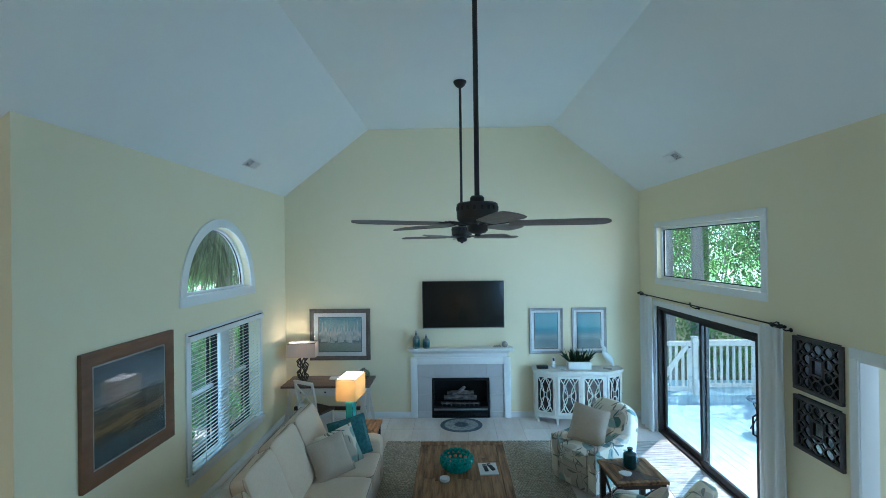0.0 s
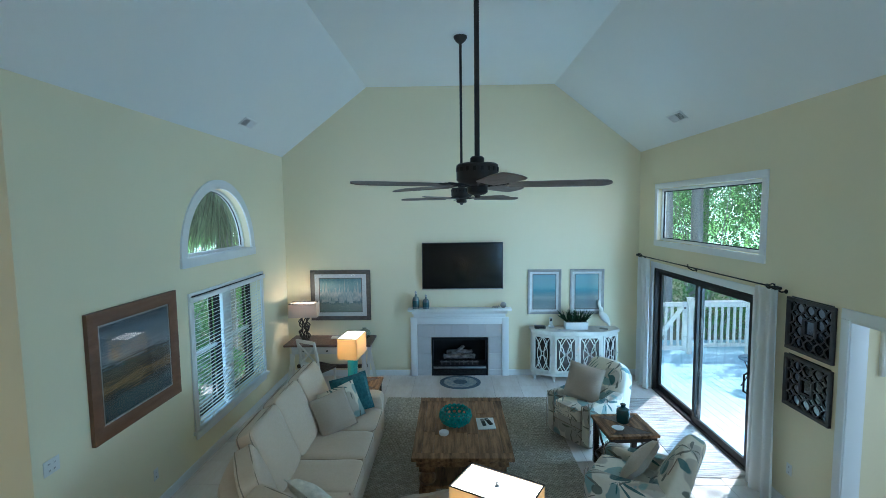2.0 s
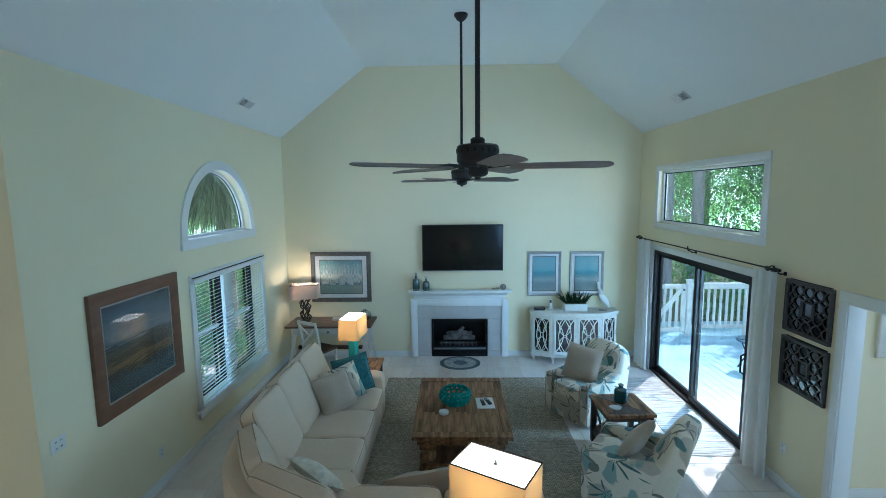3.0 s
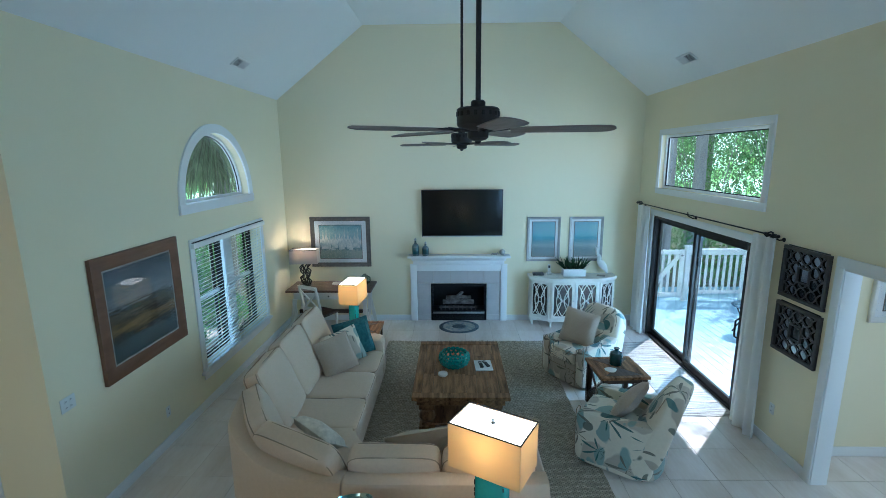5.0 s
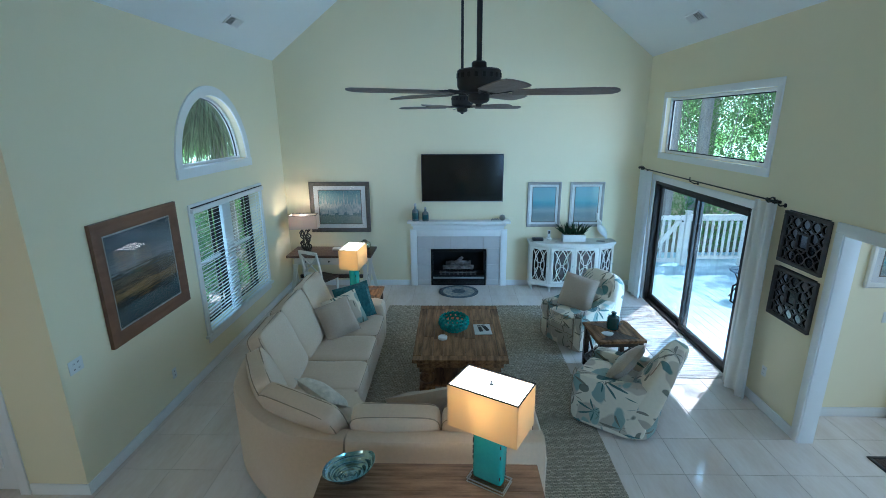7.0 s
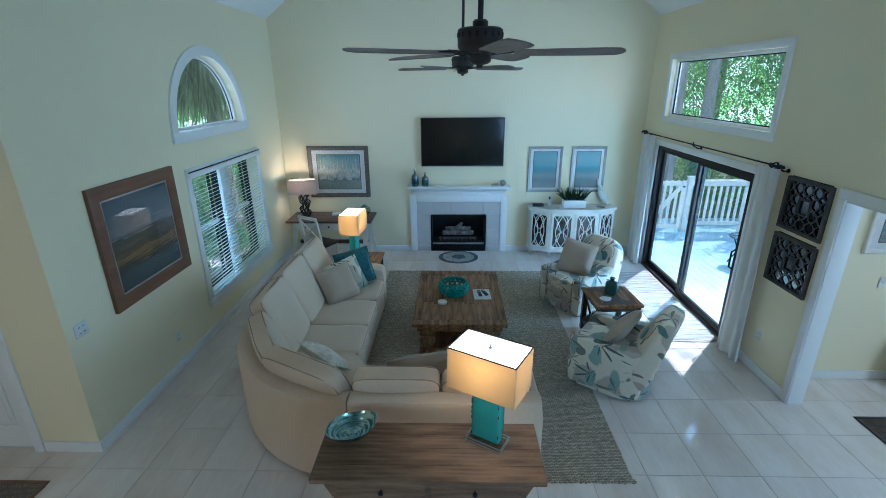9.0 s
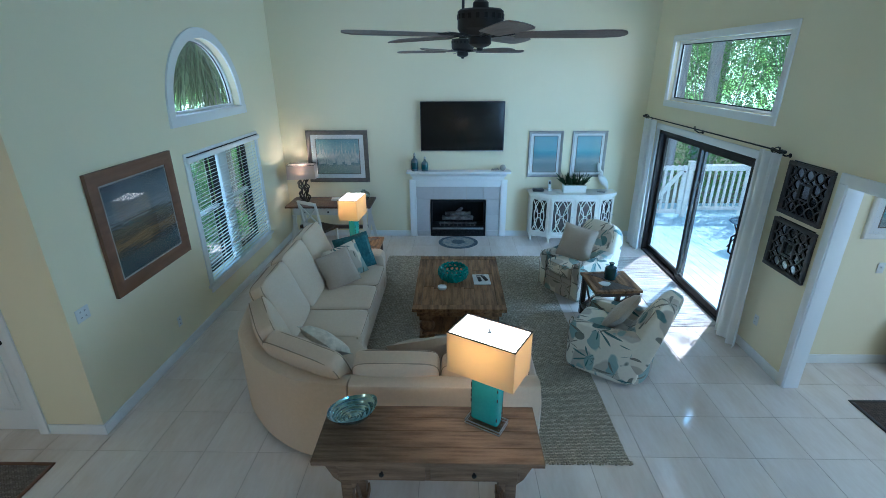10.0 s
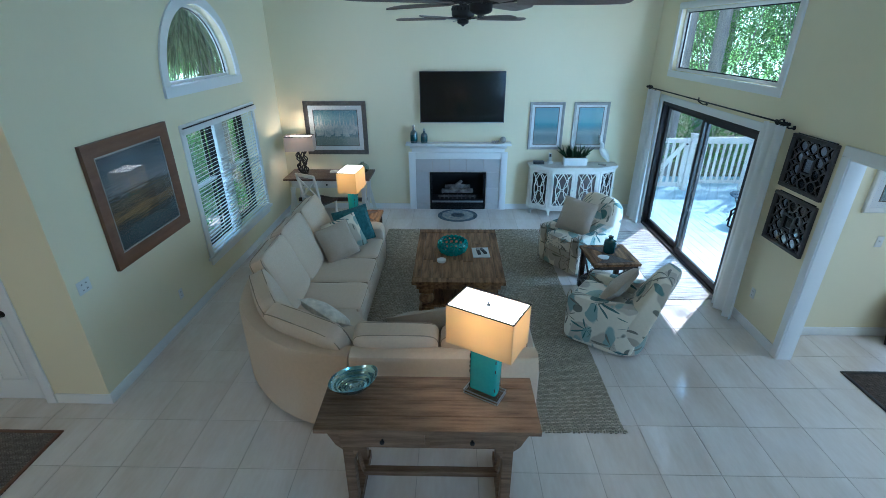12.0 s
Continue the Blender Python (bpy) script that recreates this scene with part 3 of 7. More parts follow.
skirting("baseboard", XL, XL + 0.015, JOG, YB)
skirting("baseboard", XL + 0.015, -0.797, YB - 0.015, YB)
skirting("baseboard", 0.987, XR - 0.015, YB - 0.015, YB)
skirting("baseboard", XR - 0.015, XR, 7.70, YB)
skirting("baseboard", XR - 0.015, XR, 3.906, 4.96)
skirting("baseboard", -3.54, XL + 0.015, JOG - 0.015, JOG)
skirting("baseboard", XR + 0.13, 6.3, 4.235, 4.25)

# unseen roof overhang above the patio door, added to block high sun
structure("eave", bm_box(XR + 0.13, XR + 0.80, 4.45, YB + 0.5, 3.62, 3.74, bev=0.006), M["white"], "unseen white roof overhang added above the patio to block sun", "eave")

# outside
bm = bmesh.new()
bmesh.ops.create_grid(bm, x_segments=60, y_segments=60, size=150)
for v in bm.verts:
    v.co.z = -0.45 + 0.25 * noise.noise(v.co * 0.15) * (1 if v.co.length > 14 else 0.0)
structure("ground", bm, M["ground"], "leaf-strewn ground under trees", "ground")


# ---- windows, doors, trim ----
def setting(name, label, category):
    o = new(name)
    o.empty_display_size = 0.1
    return tagged(o, label, category, "", "structure")


def pane(parent, bm):
    p = part("pane", bm, M["glass"], parent)
    p.visible_shadow = False
    return p


# window with blinds
win = setting("window_1", "white-cased double window with open white blinds", "window")
for nm, b in (("casing", (XL, XL + 0.02, 5.12, 5.21, 0.46, 2.0)), ("casing", (XL, XL + 0.02, 7.08, 7.17, 0.46, 2.0)), ("casing", (XL, XL + 0.022, 5.12, 7.17, 2.0, 2.09)),
              ("window_sill", (XL - 0.1, XL + 0.05, 5.09, 7.20, 0.425, 0.46)), ("apron", (XL, XL + 0.018, 5.14, 7.15, 0.345, 0.425)), ("mullion", (XL - 0.075, XL - 0.03, 5.97, 6.19, 0.46, 2.0))):
    part(nm, bm_box(*b, bev=0.004), M["white"], win)
for y0, y1 in ((5.21, 6.16), (6.19, 7.13)):
    # outer bronze frame, and the sash set in it
    for nm, x0, x1, a, b, w in (("window_frame", XL - 0.225, XL - 0.165, y0, y1, 0.08), ("sash", XL - 0.245, XL - 0.23, y0 + 0.095, y1 - 0.098, 0.06)):
        bm = bmesh.new()
        for q in ((a, a + w, 0.44, 2.02), (b - w, b, 0.44, 2.02), (a + w, b - w, 0.44, 0.50), (a + w, b - w, 1.97, 2.02)):
            box(bm, x0, x1, *q, bev=0.003, seg=1)
        part(nm, bm, M["bronze"], win)
    part("meeting_rail", bm_box(XL - 0.228, XL - 0.19, y0 + 0.08, y1 - 0.08, 1.215, 1.26, 0.003), M["white"], win)
    pane(win, bm_box(XL - 0.240, XL - 0.236, y0 + 0.15, y1 - 0.15, 0.5, 1.98))
blind = thing("window_blind", "white horizontal slat blind, lowered with open slats", "blind")
part("valance", bm_box(XL + 0.003, XL + 0.06, 5.13, 7.15, 1.985, 2.045, 0.004), M["white"], blind)
part("headrail", bm_box(XL - 0.05, XL + 0.045, 5.15, 7.13, 2.047, 2.056), M["black"], blind)
slat_me = mesh_of("slat", bm_box(-0.024, 0.024, -0.95, 0.95, -0.0015, 0.0015), M["white"])
for k in range(33):
    s = new("slat", slat_me)
    s.parent = blind
    s.matrix_basis = pose(XL + 0.026, 6.145, 0.50 + k * 0.0453, 0, -20 + random.uniform(-3, 3), 0)
part("bottom_rail", bm_box(XL + 0.002, XL + 0.05, 5.19, 7.10, 0.462, 0.482, 0.003), M["white"], blind)
for yy in (5.45, 6.15, 6.85):
    part("ladder_cord", bm_box(XL + 0.049, XL + 0.051, yy - 0.004, yy + 0.004, 0.48, 1.99), M["white"], blind)

# half-round window
arch = setting("window_2", "white-cased half-round window", "window")
for nm, r0, r1, x0, x1, mt in (("casing", ARC_R, ARC_R + 0.115, XL, XL + 0.022, "white"), ("window_frame", ARC_R - 0.032, ARC_R, XL - 0.15, XL - 0.09, "white"), ("gasket", ARC_R - 0.040, ARC_R - 0.032, XL - 0.128, XL - 0.116, "black")):
    bm = bmesh.new()
    n = 40
    prism(bm, [(ARC_Y + r1 * math.cos(math.pi * i / n), ARC_Z + r1 * math.sin(math.pi * i / n)) for i in range(n + 1)]
          + [(ARC_Y + r0 * math.cos(math.pi * i / n), ARC_Z + r0 * math.sin(math.pi * i / n)) for i in range(n, -1, -1)], "x", x0, x1)
    part(nm, bm, M[mt], arch)
part("window_sill", bm_box(XL - 0.1, XL + 0.03, ARC_Y - ARC_R - 0.125, ARC_Y + ARC_R + 0.125, ARC_Z - 0.11, ARC_Z, 0.004), M["white"], arch)
part("sash_rail", bm_box(XL - 0.15, XL - 0.101, ARC_Y - ARC_R, ARC_Y + ARC_R, ARC_Z, ARC_Z + 0.03), M["white"], arch)
bm = bmesh.new()
prism(bm, [(ARC_Y + (ARC_R - 0.035) * math.cos(math.pi * i / 40), ARC_Z + 0.02 + (ARC_R - 0.055) * math.sin(math.pi * i / 40)) for i in range(41)], "x", XL - 0.124, XL - 0.120)
pane(arch, bm)

# transom window
tr = setting("window_3", "white-cased fixed picture window above the slider", "window")
TY0, TY1, TZ0, TZ1 = 4.99, 7.49, 2.50, 3.32
for nm, b in (("casing", (XR - 0.02, XR, TY0 - 0.09, TY0, TZ0, TZ1)), ("casing", (XR - 0.02, XR, TY1, TY1 + 0.09, TZ0, TZ1)), ("casing", (XR - 0.022, XR, TY0 - 0.09, TY1 + 0.09, TZ1, TZ1 + 0.085)),
              ("casing", (XR - 0.022, XR, TY0 - 0.09, TY1 + 0.09, TZ0 - 0.09, TZ0)), ("window_frame", (XR + 0.05, XR + 0.11, TY0, TY0 + 0.04, TZ0, TZ1)), ("window_frame", (XR + 0.05, XR + 0.11, TY1 - 0.04, TY1, TZ0, TZ1)),
              ("window_frame", (XR + 0.05, XR + 0.11, TY0 + 0.04, TY1 - 0.04, TZ1 - 0.04, TZ1)), ("window_frame", (XR + 0.05, XR + 0.11, TY0 + 0.04, TY1 - 0.04, TZ0, TZ0 + 0.035))):
    part(nm, bm_box(*b, bev=0.004), M["white"], tr)
for b in ((TY0 + 0.04, TY1 - 0.04, TZ0 + 0.035, TZ0 + 0.047), (TY0 + 0.04, TY1 - 0.04, TZ1 - 0.052, TZ1 - 0.04), (TY1 - 0.052, TY1 - 0.04, TZ0 + 0.047, TZ1 - 0.052)):
    part("gasket", bm_box(XR + 0.07, XR + 0.09, *b), M["black"], tr)
pane(tr, bm_box(XR + 0.078, XR + 0.082, TY0 + 0.035, TY1 - 0.035, TZ0 + 0.03, TZ1 - 0.035))

# sliding patio door
sl = setting("door_1", "dark bronze sliding glass patio door, closed", "door")
for b in ((4.96, 5.05, 0.0, 2.05), (7.57, 7.67, 0.0, 2.05), (4.96, 7.67, 2.05, 2.14)):
    part("casing", bm_box(XR - 0.02, XR, *b, bev=0.004), M["white"], sl)
for b in ((5.05, 5.10, 0.0, 2.05), (7.52, 7.57, 0.0, 2.05), (5.10, 7.52, 2.0, 2.05), (5.10, 7.52, 0.0, 0.035)):
    part("frame", bm_box(XR + 0.0, XR + 0.125, *b, bev=0.004), M["bronze"], sl)
for y0, y1, x0, h in ((6.24, 7.52, 0.07, False), (5.10, 6.32, 0.02, True)):
    x0 += XR
    bm = bmesh.new()
    for b in ((y0, y0 + 0.06, 0.035, 2.0), (y1 - 0.06, y1, 0.035, 2.0), (y0 + 0.06, y1 - 0.06, 0.035, 0.12), (y0 + 0.06, y1 - 0.06, 1.94, 2.0)):
        box(bm, x0, x0 + 0.04, *b, bev=0.004, seg=1)
    leaf = part("door_panel", bm, M["bronze"], sl)
    pane(leaf, bm_box(x0 + 0.018, x0 + 0.022, y0 + 0.055, y1 - 0.055, 0.11, 1.95))
    if h:
        bm = bmesh.new()
        tube(bm, [(x0, y0 + 0.03, 0.90), (x0 - 0.05, y0 + 0.03, 0.93), (x0 - 0.05, y0 + 0.03, 1.12), (x0, y0 + 0.03, 1.15)], 0.011)
        part("handle", bm, M["black"], leaf)

# cased opening to the hall
op = setting("opening_1", "white-cased opening to the hall", "opening")
for b in ((XR - 0.022, XR, 3.82, 3.905, 0, 2.06), (XR - 0.022, XR, 1.1, 3.905, 2.06, 2.15), (XR - 0.022, XR, 1.1, 1.2, 0, 2.06)):
    part("casing", bm_box(*b, bev=0.006), M["white"], op)
for b in ((XR - 0.01, XR + 0.14, 3.81, 3.83, 0, 2.04), (XR - 0.01, XR + 0.14, 1.2, 3.83, 2.04, 2.06), (XR - 0.01, XR + 0.14, 1.2, 1.22, 0, 2.04)):
    part("jamb", bm_box(*b, bev=0.003), M["white"], op)

# panelled door
dr = setting("door_2", "white panelled interior door, closed", "door")
part("door_leaf", bm_box(-4.43, -3.65, JOG + 0.03, JOG + 0.07, 0.01, 2.03, 0.003), M["white"], dr)
for x0, x1 in ((-4.33, -4.08), (-4.0, -3.75)):
    for z0, z1 in ((0.22, 0.85), (1.02, 1.85)):
        bm = bmesh.new()
        for b in ((x0, x1, z0, z0 + 0.02), (x0, x1, z1 - 0.02, z1), (x0, x0 + 0.02, z0 + 0.02, z1 - 0.02), (x1 - 0.02, x1, z0 + 0.02, z1 - 0.02)):
            box(bm, b[0], b[1], JOG + 0.018, JOG + 0.03, b[2], b[3], 0.004, 1)
        box(bm, x0 + 0.05, x1 - 0.05, JOG + 0.022, JOG + 0.03, z0 + 0.05, z1 - 0.05, 0.005, 1)
        part("door_panel", bm, M["white"], dr)
for b in ((-3.635, -3.55, 0, 2.05), (-4.53, -4.445, 0, 2.05), (-4.53, -3.55, 2.05, 2.13)):
    part("casing", bm_box(b[0], b[1], JOG - 0.02, JOG, b[2], b[3], 0.005), M["white"], dr)
bm = bmesh.new()
lathe(bm, [(0, 0.07), (0.022, 0.068), (0.03, 0.05), (0.022, 0.03), (0.01, 0.022), (0.012, 0.006), (0.03, 0.004), (0.03, 0)], 16)
bmesh.ops.transform(bm, matrix=pose(-3.72, JOG + 0.03, 0.92, 90), verts=bm.verts)
part("door_knob", bm, M["black"], dr)

# unseen white panels added behind the rear lamps; picture glass mirrors the right one
wb = setting("window_4", "tall white panels on the unseen rear wall, standing in for windows", "window")
for x0, x1 in ((2.17, 3.2), (-4.7, -2.5)):
    part("window_frame", bm_box(x0 - 0.08, x1 + 0.08, YF, YF + 0.03, 0.02, 2.2, 0.004), M["white"], wb)

# curtains and rod
def drape(name, y0, y1, z1, folds, seed):
    """Gathered at the rod, loosening into a few wider, uneven folds towards the floor."""
    rnd = random.Random(seed)
    bm = bmesh.new()
    n, rows = 64, 16
    ph, p2, p3 = (rnd.random() * 6 for _ in range(3))
    grid = []
    for r in range(rows + 1):
        f = r / rows
        z = 0.012 + (z1 - 0.012) * f
        row = []
        for i in range(n + 1):
            u = i / n
            w = u + 0.05 * math.sin(2 * math.pi * u + p2)
            deep = 0.020 + 0.016 * math.sin(7 * w + p3) ** 2
            gather = 0.012 * f ** 4 * math.sin(2 * math.pi * folds * 2.6 * w + p3)
            yy = (y0 + y1) / 2 + (u - 0.5) * (y1 - y0) * (1.0 + 0.12 * (1 - f)) + 0.014 * math.sin(4 * u + 2.4 * f + ph)
            xx = 3.185 + deep * (1.15 - 0.5 * f) * math.sin(2 * math.pi * folds * w + ph + 0.35 * math.sin(2.6 * f + 3 * u)) + gather + 0.006 * noise.noise(Vector((u * 6, f * 3, seed)))
            row.append(bm.verts.new((xx, yy, z)))
        grid.append(row)
    for a, b in zip(grid, grid[1:]):
        for i in range(n):
            bm.faces.new((a[i], a[i + 1], b[i + 1], b[i]))
    bmesh.ops.recalc_face_normals(bm, faces=bm.faces)
    bmesh.ops.solidify(bm, geom=bm.faces[:], thickness=0.004)
    o = solo(name, bm, M["curtain"], "white cotton curtain panel hanging in folds from a rod", "curtain", "curtains at the patio door")
    return o


drape("curtain", 7.52, 7.95, 2.19, 3.3, 1)
drape("curtain", 4.52, 4.87, 2.19, 2.7, 2)
rod = thing("curtain_rod", "black iron curtain rod with twisted cage finials", "curtain rod")
bm = bmesh.new()
tube(bm, [(3.185, 4.54, 2.215), (3.185, 7.98, 2.215)], 0.0085)
part("rod", bm, M["black"], rod)
for y0, sgn in ((4.54, -1), (7.98, 1)):
    bm = bmesh.new()
    for k in range(4):
        tube(bm, [(3.185 + 0.031 * math.sin(math.pi * i / 8) * math.cos(k * 1.571 + i * 0.35), y0 + sgn * (-0.18 + 0.2 * i / 8), 2.215 + 0.031 * math.sin(math.pi * i / 8) * math.sin(k * 1.571 + i * 0.35)) for i in range(9)], 0.0068, 6)
    lathe(bm, [(0, -0.02), (0.018, -0.01), (0.018, 0.01), (0, 0.02)], 10)
    bmesh.ops.translate(bm, vec=(3.185, y0 + sgn * 0.03, 2.215), verts=bm.verts[-22:])
    part("finial", bm, M["black"], rod)
for yy in (4.58, 6.27, 7.93):
    bm = bmesh.new()
    tube(bm, [(3.299, yy, 2.17), (3.25, yy, 2.165), (3.185, yy, 2.20), (3.178, yy, 2.25)], 0.008)
    lathe(bm, [(0, 0), (0.022, 0), (0.022, 0.006), (0, 0.006)], 12)
    vs = bm.verts[-26:]
    bmesh.ops.transform(bm, matrix=pose(3.3, yy, 2.17, 0, -90, 0), verts=vs)
    part("bracket", bm, M["black"], rod)

# vents, switches
for nm, cx, cz, cy, ang in (("ceiling_vent", -2.76, 4.225, 6.26, -37.7), ("ceiling_vent", 3.01, 4.227, 6.33, 38.0)):
    v = thing(nm, "white slatted metal vent in the sloping ceiling", "vent", "ceiling vents", pose(cx, cy, cz, 0, ang, 0))
    bm = bmesh.new()
    for b in ((-0.075, 0.075, -0.185, -0.165), (-0.075, 0.075, 0.165, 0.185), (-0.075, -0.055, -0.165, 0.165), (0.055, 0.075, -0.165, 0.165)):
        box(bm, *b, -0.014, 0.0, 0.002, 1)
    part("frame", bm, M["white"], v)
    part("backing", bm_box(-0.055, 0.055, -0.165, 0.165, -0.003, 0.0), M["greyframe"], v)
    for k in range(14):
        s = part("slat", bm_box(-0.054, 0.054, -0.008, 0.008, -0.001, 0.001), M["white"], v)
        s.matrix_basis = pose(0, -0.15 + k * 0.0231, -0.008, 40 if k < 7 else -40)


def plate(name, m, label, cat, gangs, toggles):
    t = thing(name, label, cat, "", m)
    part("cover", bm_box(-0.035 * gangs, 0.035 * gangs, -0.058, 0.058, 0.0, 0.006, 0.003), M["ivory"], t)
    for g in range(gangs):
        x = (g - (gangs - 1) / 2) * 0.046
        if toggles:
            part("toggle", bm_box(x - 0.005, x + 0.005, -0.002, 0.014, 0.006, 0.018, 0.002), M["ivory"], t)
        else:
            for zz in (-0.025, 0.025):
                part("socket", bm_box(x - 0.013, x + 0.013, zz - 0.014, zz + 0.014, 0.006, 0.008, 0.001), M["ivory"], t)
                for q in (-0.005, 0.005):
                    part("slot", bm_box(x + q - 0.002, x + q + 0.002, zz - 0.006, zz + 0.007, 0.0079, 0.0085), M["plastic"], t)


plate("light_switch", pose(XL + 0.001, 3.25, 1.12, 90, 0, 90), "white wall switch plate beside the doorway", "switch", 2, False)
plate("wall_outlet", pose(XL + 0.001, 4.40, 0.37, 90, 0, 90), "cream wall outlet above the baseboard", "outlet", 1, False)
plate("wall_outlet", pose(XR - 0.001, 4.42, 0.42, 90, 0, -90), "cream wall outlet near the curtain", "outlet", 1, False)
plate("light_switch", pose(4.24, 4.249, 1.12, 90, 0, 0), "white switch plate on the hall wall", "switch", 1, True)


# ---- soft forms ----
def cushion(bm, sx, sy, sz, k=7.0, crown=0.10, cuts=8, lump=0.0, seed=0):
    """A stuffed box cushion round the origin: rounded edges, crowned faces."""
    r = bmesh.ops.create_cube(bm, size=2.0)
    es = list({e for v in r["verts"] for e in v.link_edges})
    bmesh.ops.subdivide_edges(bm, edges=es, cuts=cuts, use_grid_fill=True)
    for v in bm.verts:
        x, y, z = v.co
        n = (abs(x) ** k + abs(y) ** k + abs(z) ** k) ** (1 / k)
        m = max(abs(x), abs(y), abs(z))
        p = Vector((x, y, z)) * (m / n)
        b = 1 + crown * (1 - x * x) * (1 - y * y)
        q = Vector((p.x * sx / 2, p.y * sy / 2, p.z * sz / 2 * b))
        if lump:
            q += lump * noise.noise_vector(q * 3.5 + Vector((seed, seed, 0)))
        v.co = q


def pillow_form(bm, w, h, t, seed=0, cuts=10):
    """A scatter pillow in the xz plane, thin at its seams, with pulled-out corners."""
    n = cuts
    front, back = [], []
    for s, store in ((1, front), (-1, back)):
        for j in range(n + 1):
            row = []
            for i in range(n + 1):
                u, v = 2 * i / n - 1, 2 * j / n - 1
                th = t / 2 * (max(0, 1 - u ** 4) * max(0, 1 - v ** 4)) ** 0.5 * (0.75 + 0.25 * math.cos(u * 1.4) * math.cos(v * 1.4))
                pull = 1 - 0.05 * (1 - abs(u * v)) * max(abs(u), abs(v)) ** 3
                wob = noise.noise(Vector((u * 1.8 + seed, v * 1.8, s * 2.0))) * 0.012
                row.append(bm.verts.new((u * w / 2 * pull, s * (th + (wob if th > 0.004 else 0)), v * h / 2 * pull)))
            store.append(row)
    fs = []
    for store in (front, back):
        for a, b in zip(store, store[1:]):
            for i in range(n):
                fs.append(bm.faces.new((a[i], a[i + 1], b[i + 1], b[i])))
    bmesh.ops.remove_doubles(bm, verts=bm.verts, dist=0.0008)
    bmesh.ops.recalc_face_normals(bm, faces=bm.faces)


def scatter_pillow(m, w, h, t, material, label, seed):
    bm = bmesh.new()
    pillow_form(bm, w, h, t, seed)
    p = solo("throw_pillow", bm, M[material], label, "pillow", "throw pillows", m)
    bm = bmesh.new()
    tube(bm, [(w / 2 * x, 0, h / 2 * z) for x, z in ((-1, -1), (0, -0.95), (1, -1), (0.95, 0), (1, 1), (0, 0.95), (-1, 1), (-0.95, 0))], 0.0035, 5, True)
    part("seam", bm, M[material], p)
    return p


def welt_ring(bm, sx, sy, z, r=0.004, k=6):
    pts = []
    for i in range(64):
        a = 2 * math.pi * i / 64
        c, s = math.cos(a), math.sin(a)
        q = (abs(c) ** k + abs(s) ** k) ** (-1 / k)
        pts.append((c * q * sx / 2 * 0.998, s * q * sy / 2 * 0.998, z))
    tube(bm, pts, r, 5, True)


def catmull(pts, per=6):
    out = []
    n = len(pts)
    for i in range(n - 1):
        p0, p1, p2, p3 = (Vector(pts[max(0, min(n - 1, j))]) for j in (i - 1, i, i + 1, i + 2))
        for s in range(per):
            t = s / per
            out.append(0.5 * ((2 * p1) + (-p0 + p2) * t + (2 * p0 - 5 * p1 + 4 * p2 - p3) * t * t + (-p0 + 3 * p1 - 3 * p2 + p3) * t ** 3))
    out.append(Vector(pts[-1]))
    return out


def shell(path, thick, z0, z1, lean=0.03, rnd=0.05):
    """An upholstered back that follows a path of (x, y); the inner side lies to the path's left."""
    bm = bmesh.new()
    prof = [(0.0, z0), (0.0, z1 - rnd), (rnd * 0.3, z1 - rnd * 0.3), (rnd, z1), (thick - rnd, z1), (thick - rnd * 0.3, z1 - rnd * 0.3), (thick, z1 - rnd), (thick + lean, z0)]
    rings = []
    for i, p in enumerate(path):
        a, b = path[max(0, i - 1)], path[min(len(path) - 1, i + 1)]
        d = Vector((b[0] - a[0], b[1] - a[1], 0)).normalized()
        nrm = Vector((-d.y, d.x, 0))
        rings.append([bm.verts.new((p[0] + nrm.x * o, p[1] + nrm.y * o, z)) for o, z in prof])
    for a, b in zip(rings, rings[1:]):
        for k in range(len(prof)):
            bm.faces.new((a[k], a[(k + 1) % len(prof)], b[(k + 1) % len(prof)], b[k]))
    bm.faces.new(rings[0])
    bm.faces.new(rings[-1])
    bmesh.ops.recalc_face_normals(bm, faces=bm.faces)
    return bm


# ---- sectional sofa ----
sofa = thing("sectional_sofa", "beige linen sectional sofa with a curved corner", "sofa")
leg_side = [(-2.06, 6.00), (-2.07, 5.2), (-2.08, 4.6), (-2.08, 4.12)]
corner = [tuple(v) for v in catmull([(-2.08, 4.10), (-2.03, 3.82), (-1.94, 3.52), (-1.745, 3.245), (-1.485, 3.005), (-1.17, 2.845), (-0.80, 2.79)], 5)]
front = [(-0.785, 2.785), (-0.2, 2.78), (0.35, 2.785), (0.66, 2.80)]
for pth in (leg_side, corner, front):
    part("back_frame", shell(pth, 0.17, 0.05, 0.79), M["sofa"], sofa)
for b in ((-1.98, -0.96, 4.10, 5.98, 0.05, 0.30), (-0.78, 0.62, 2.90, 3.70, 0.05, 0.30)):
    part("base", bm_box(*b, bev=0.025), M["sofa"], sofa)
bm = bmesh.new()
inner = [(-0.96, 4.095), (-0.94, 3.93), (-0.86, 3.78), (-0.785, 3.70)]
prism(bm, [(p[0] + 0.06, p[1] + 0.06) for p in corner] + inner[::-1], "z", 0.05, 0.30)
part("base", bm, M["sofa"], sofa)
bm = bmesh.new()
prism(bm, [(p[0] + 0.20, p[1] + 0.20) for p in corner[4:-4]] + inner[::-1], "z", 0.30, 0.47)
bmesh.ops.bevel(bm, geom=bm.edges[:], offset=0.03, segments=3, affect="EDGES")
part("seat_cushion", bm, M["sofa"], sofa)
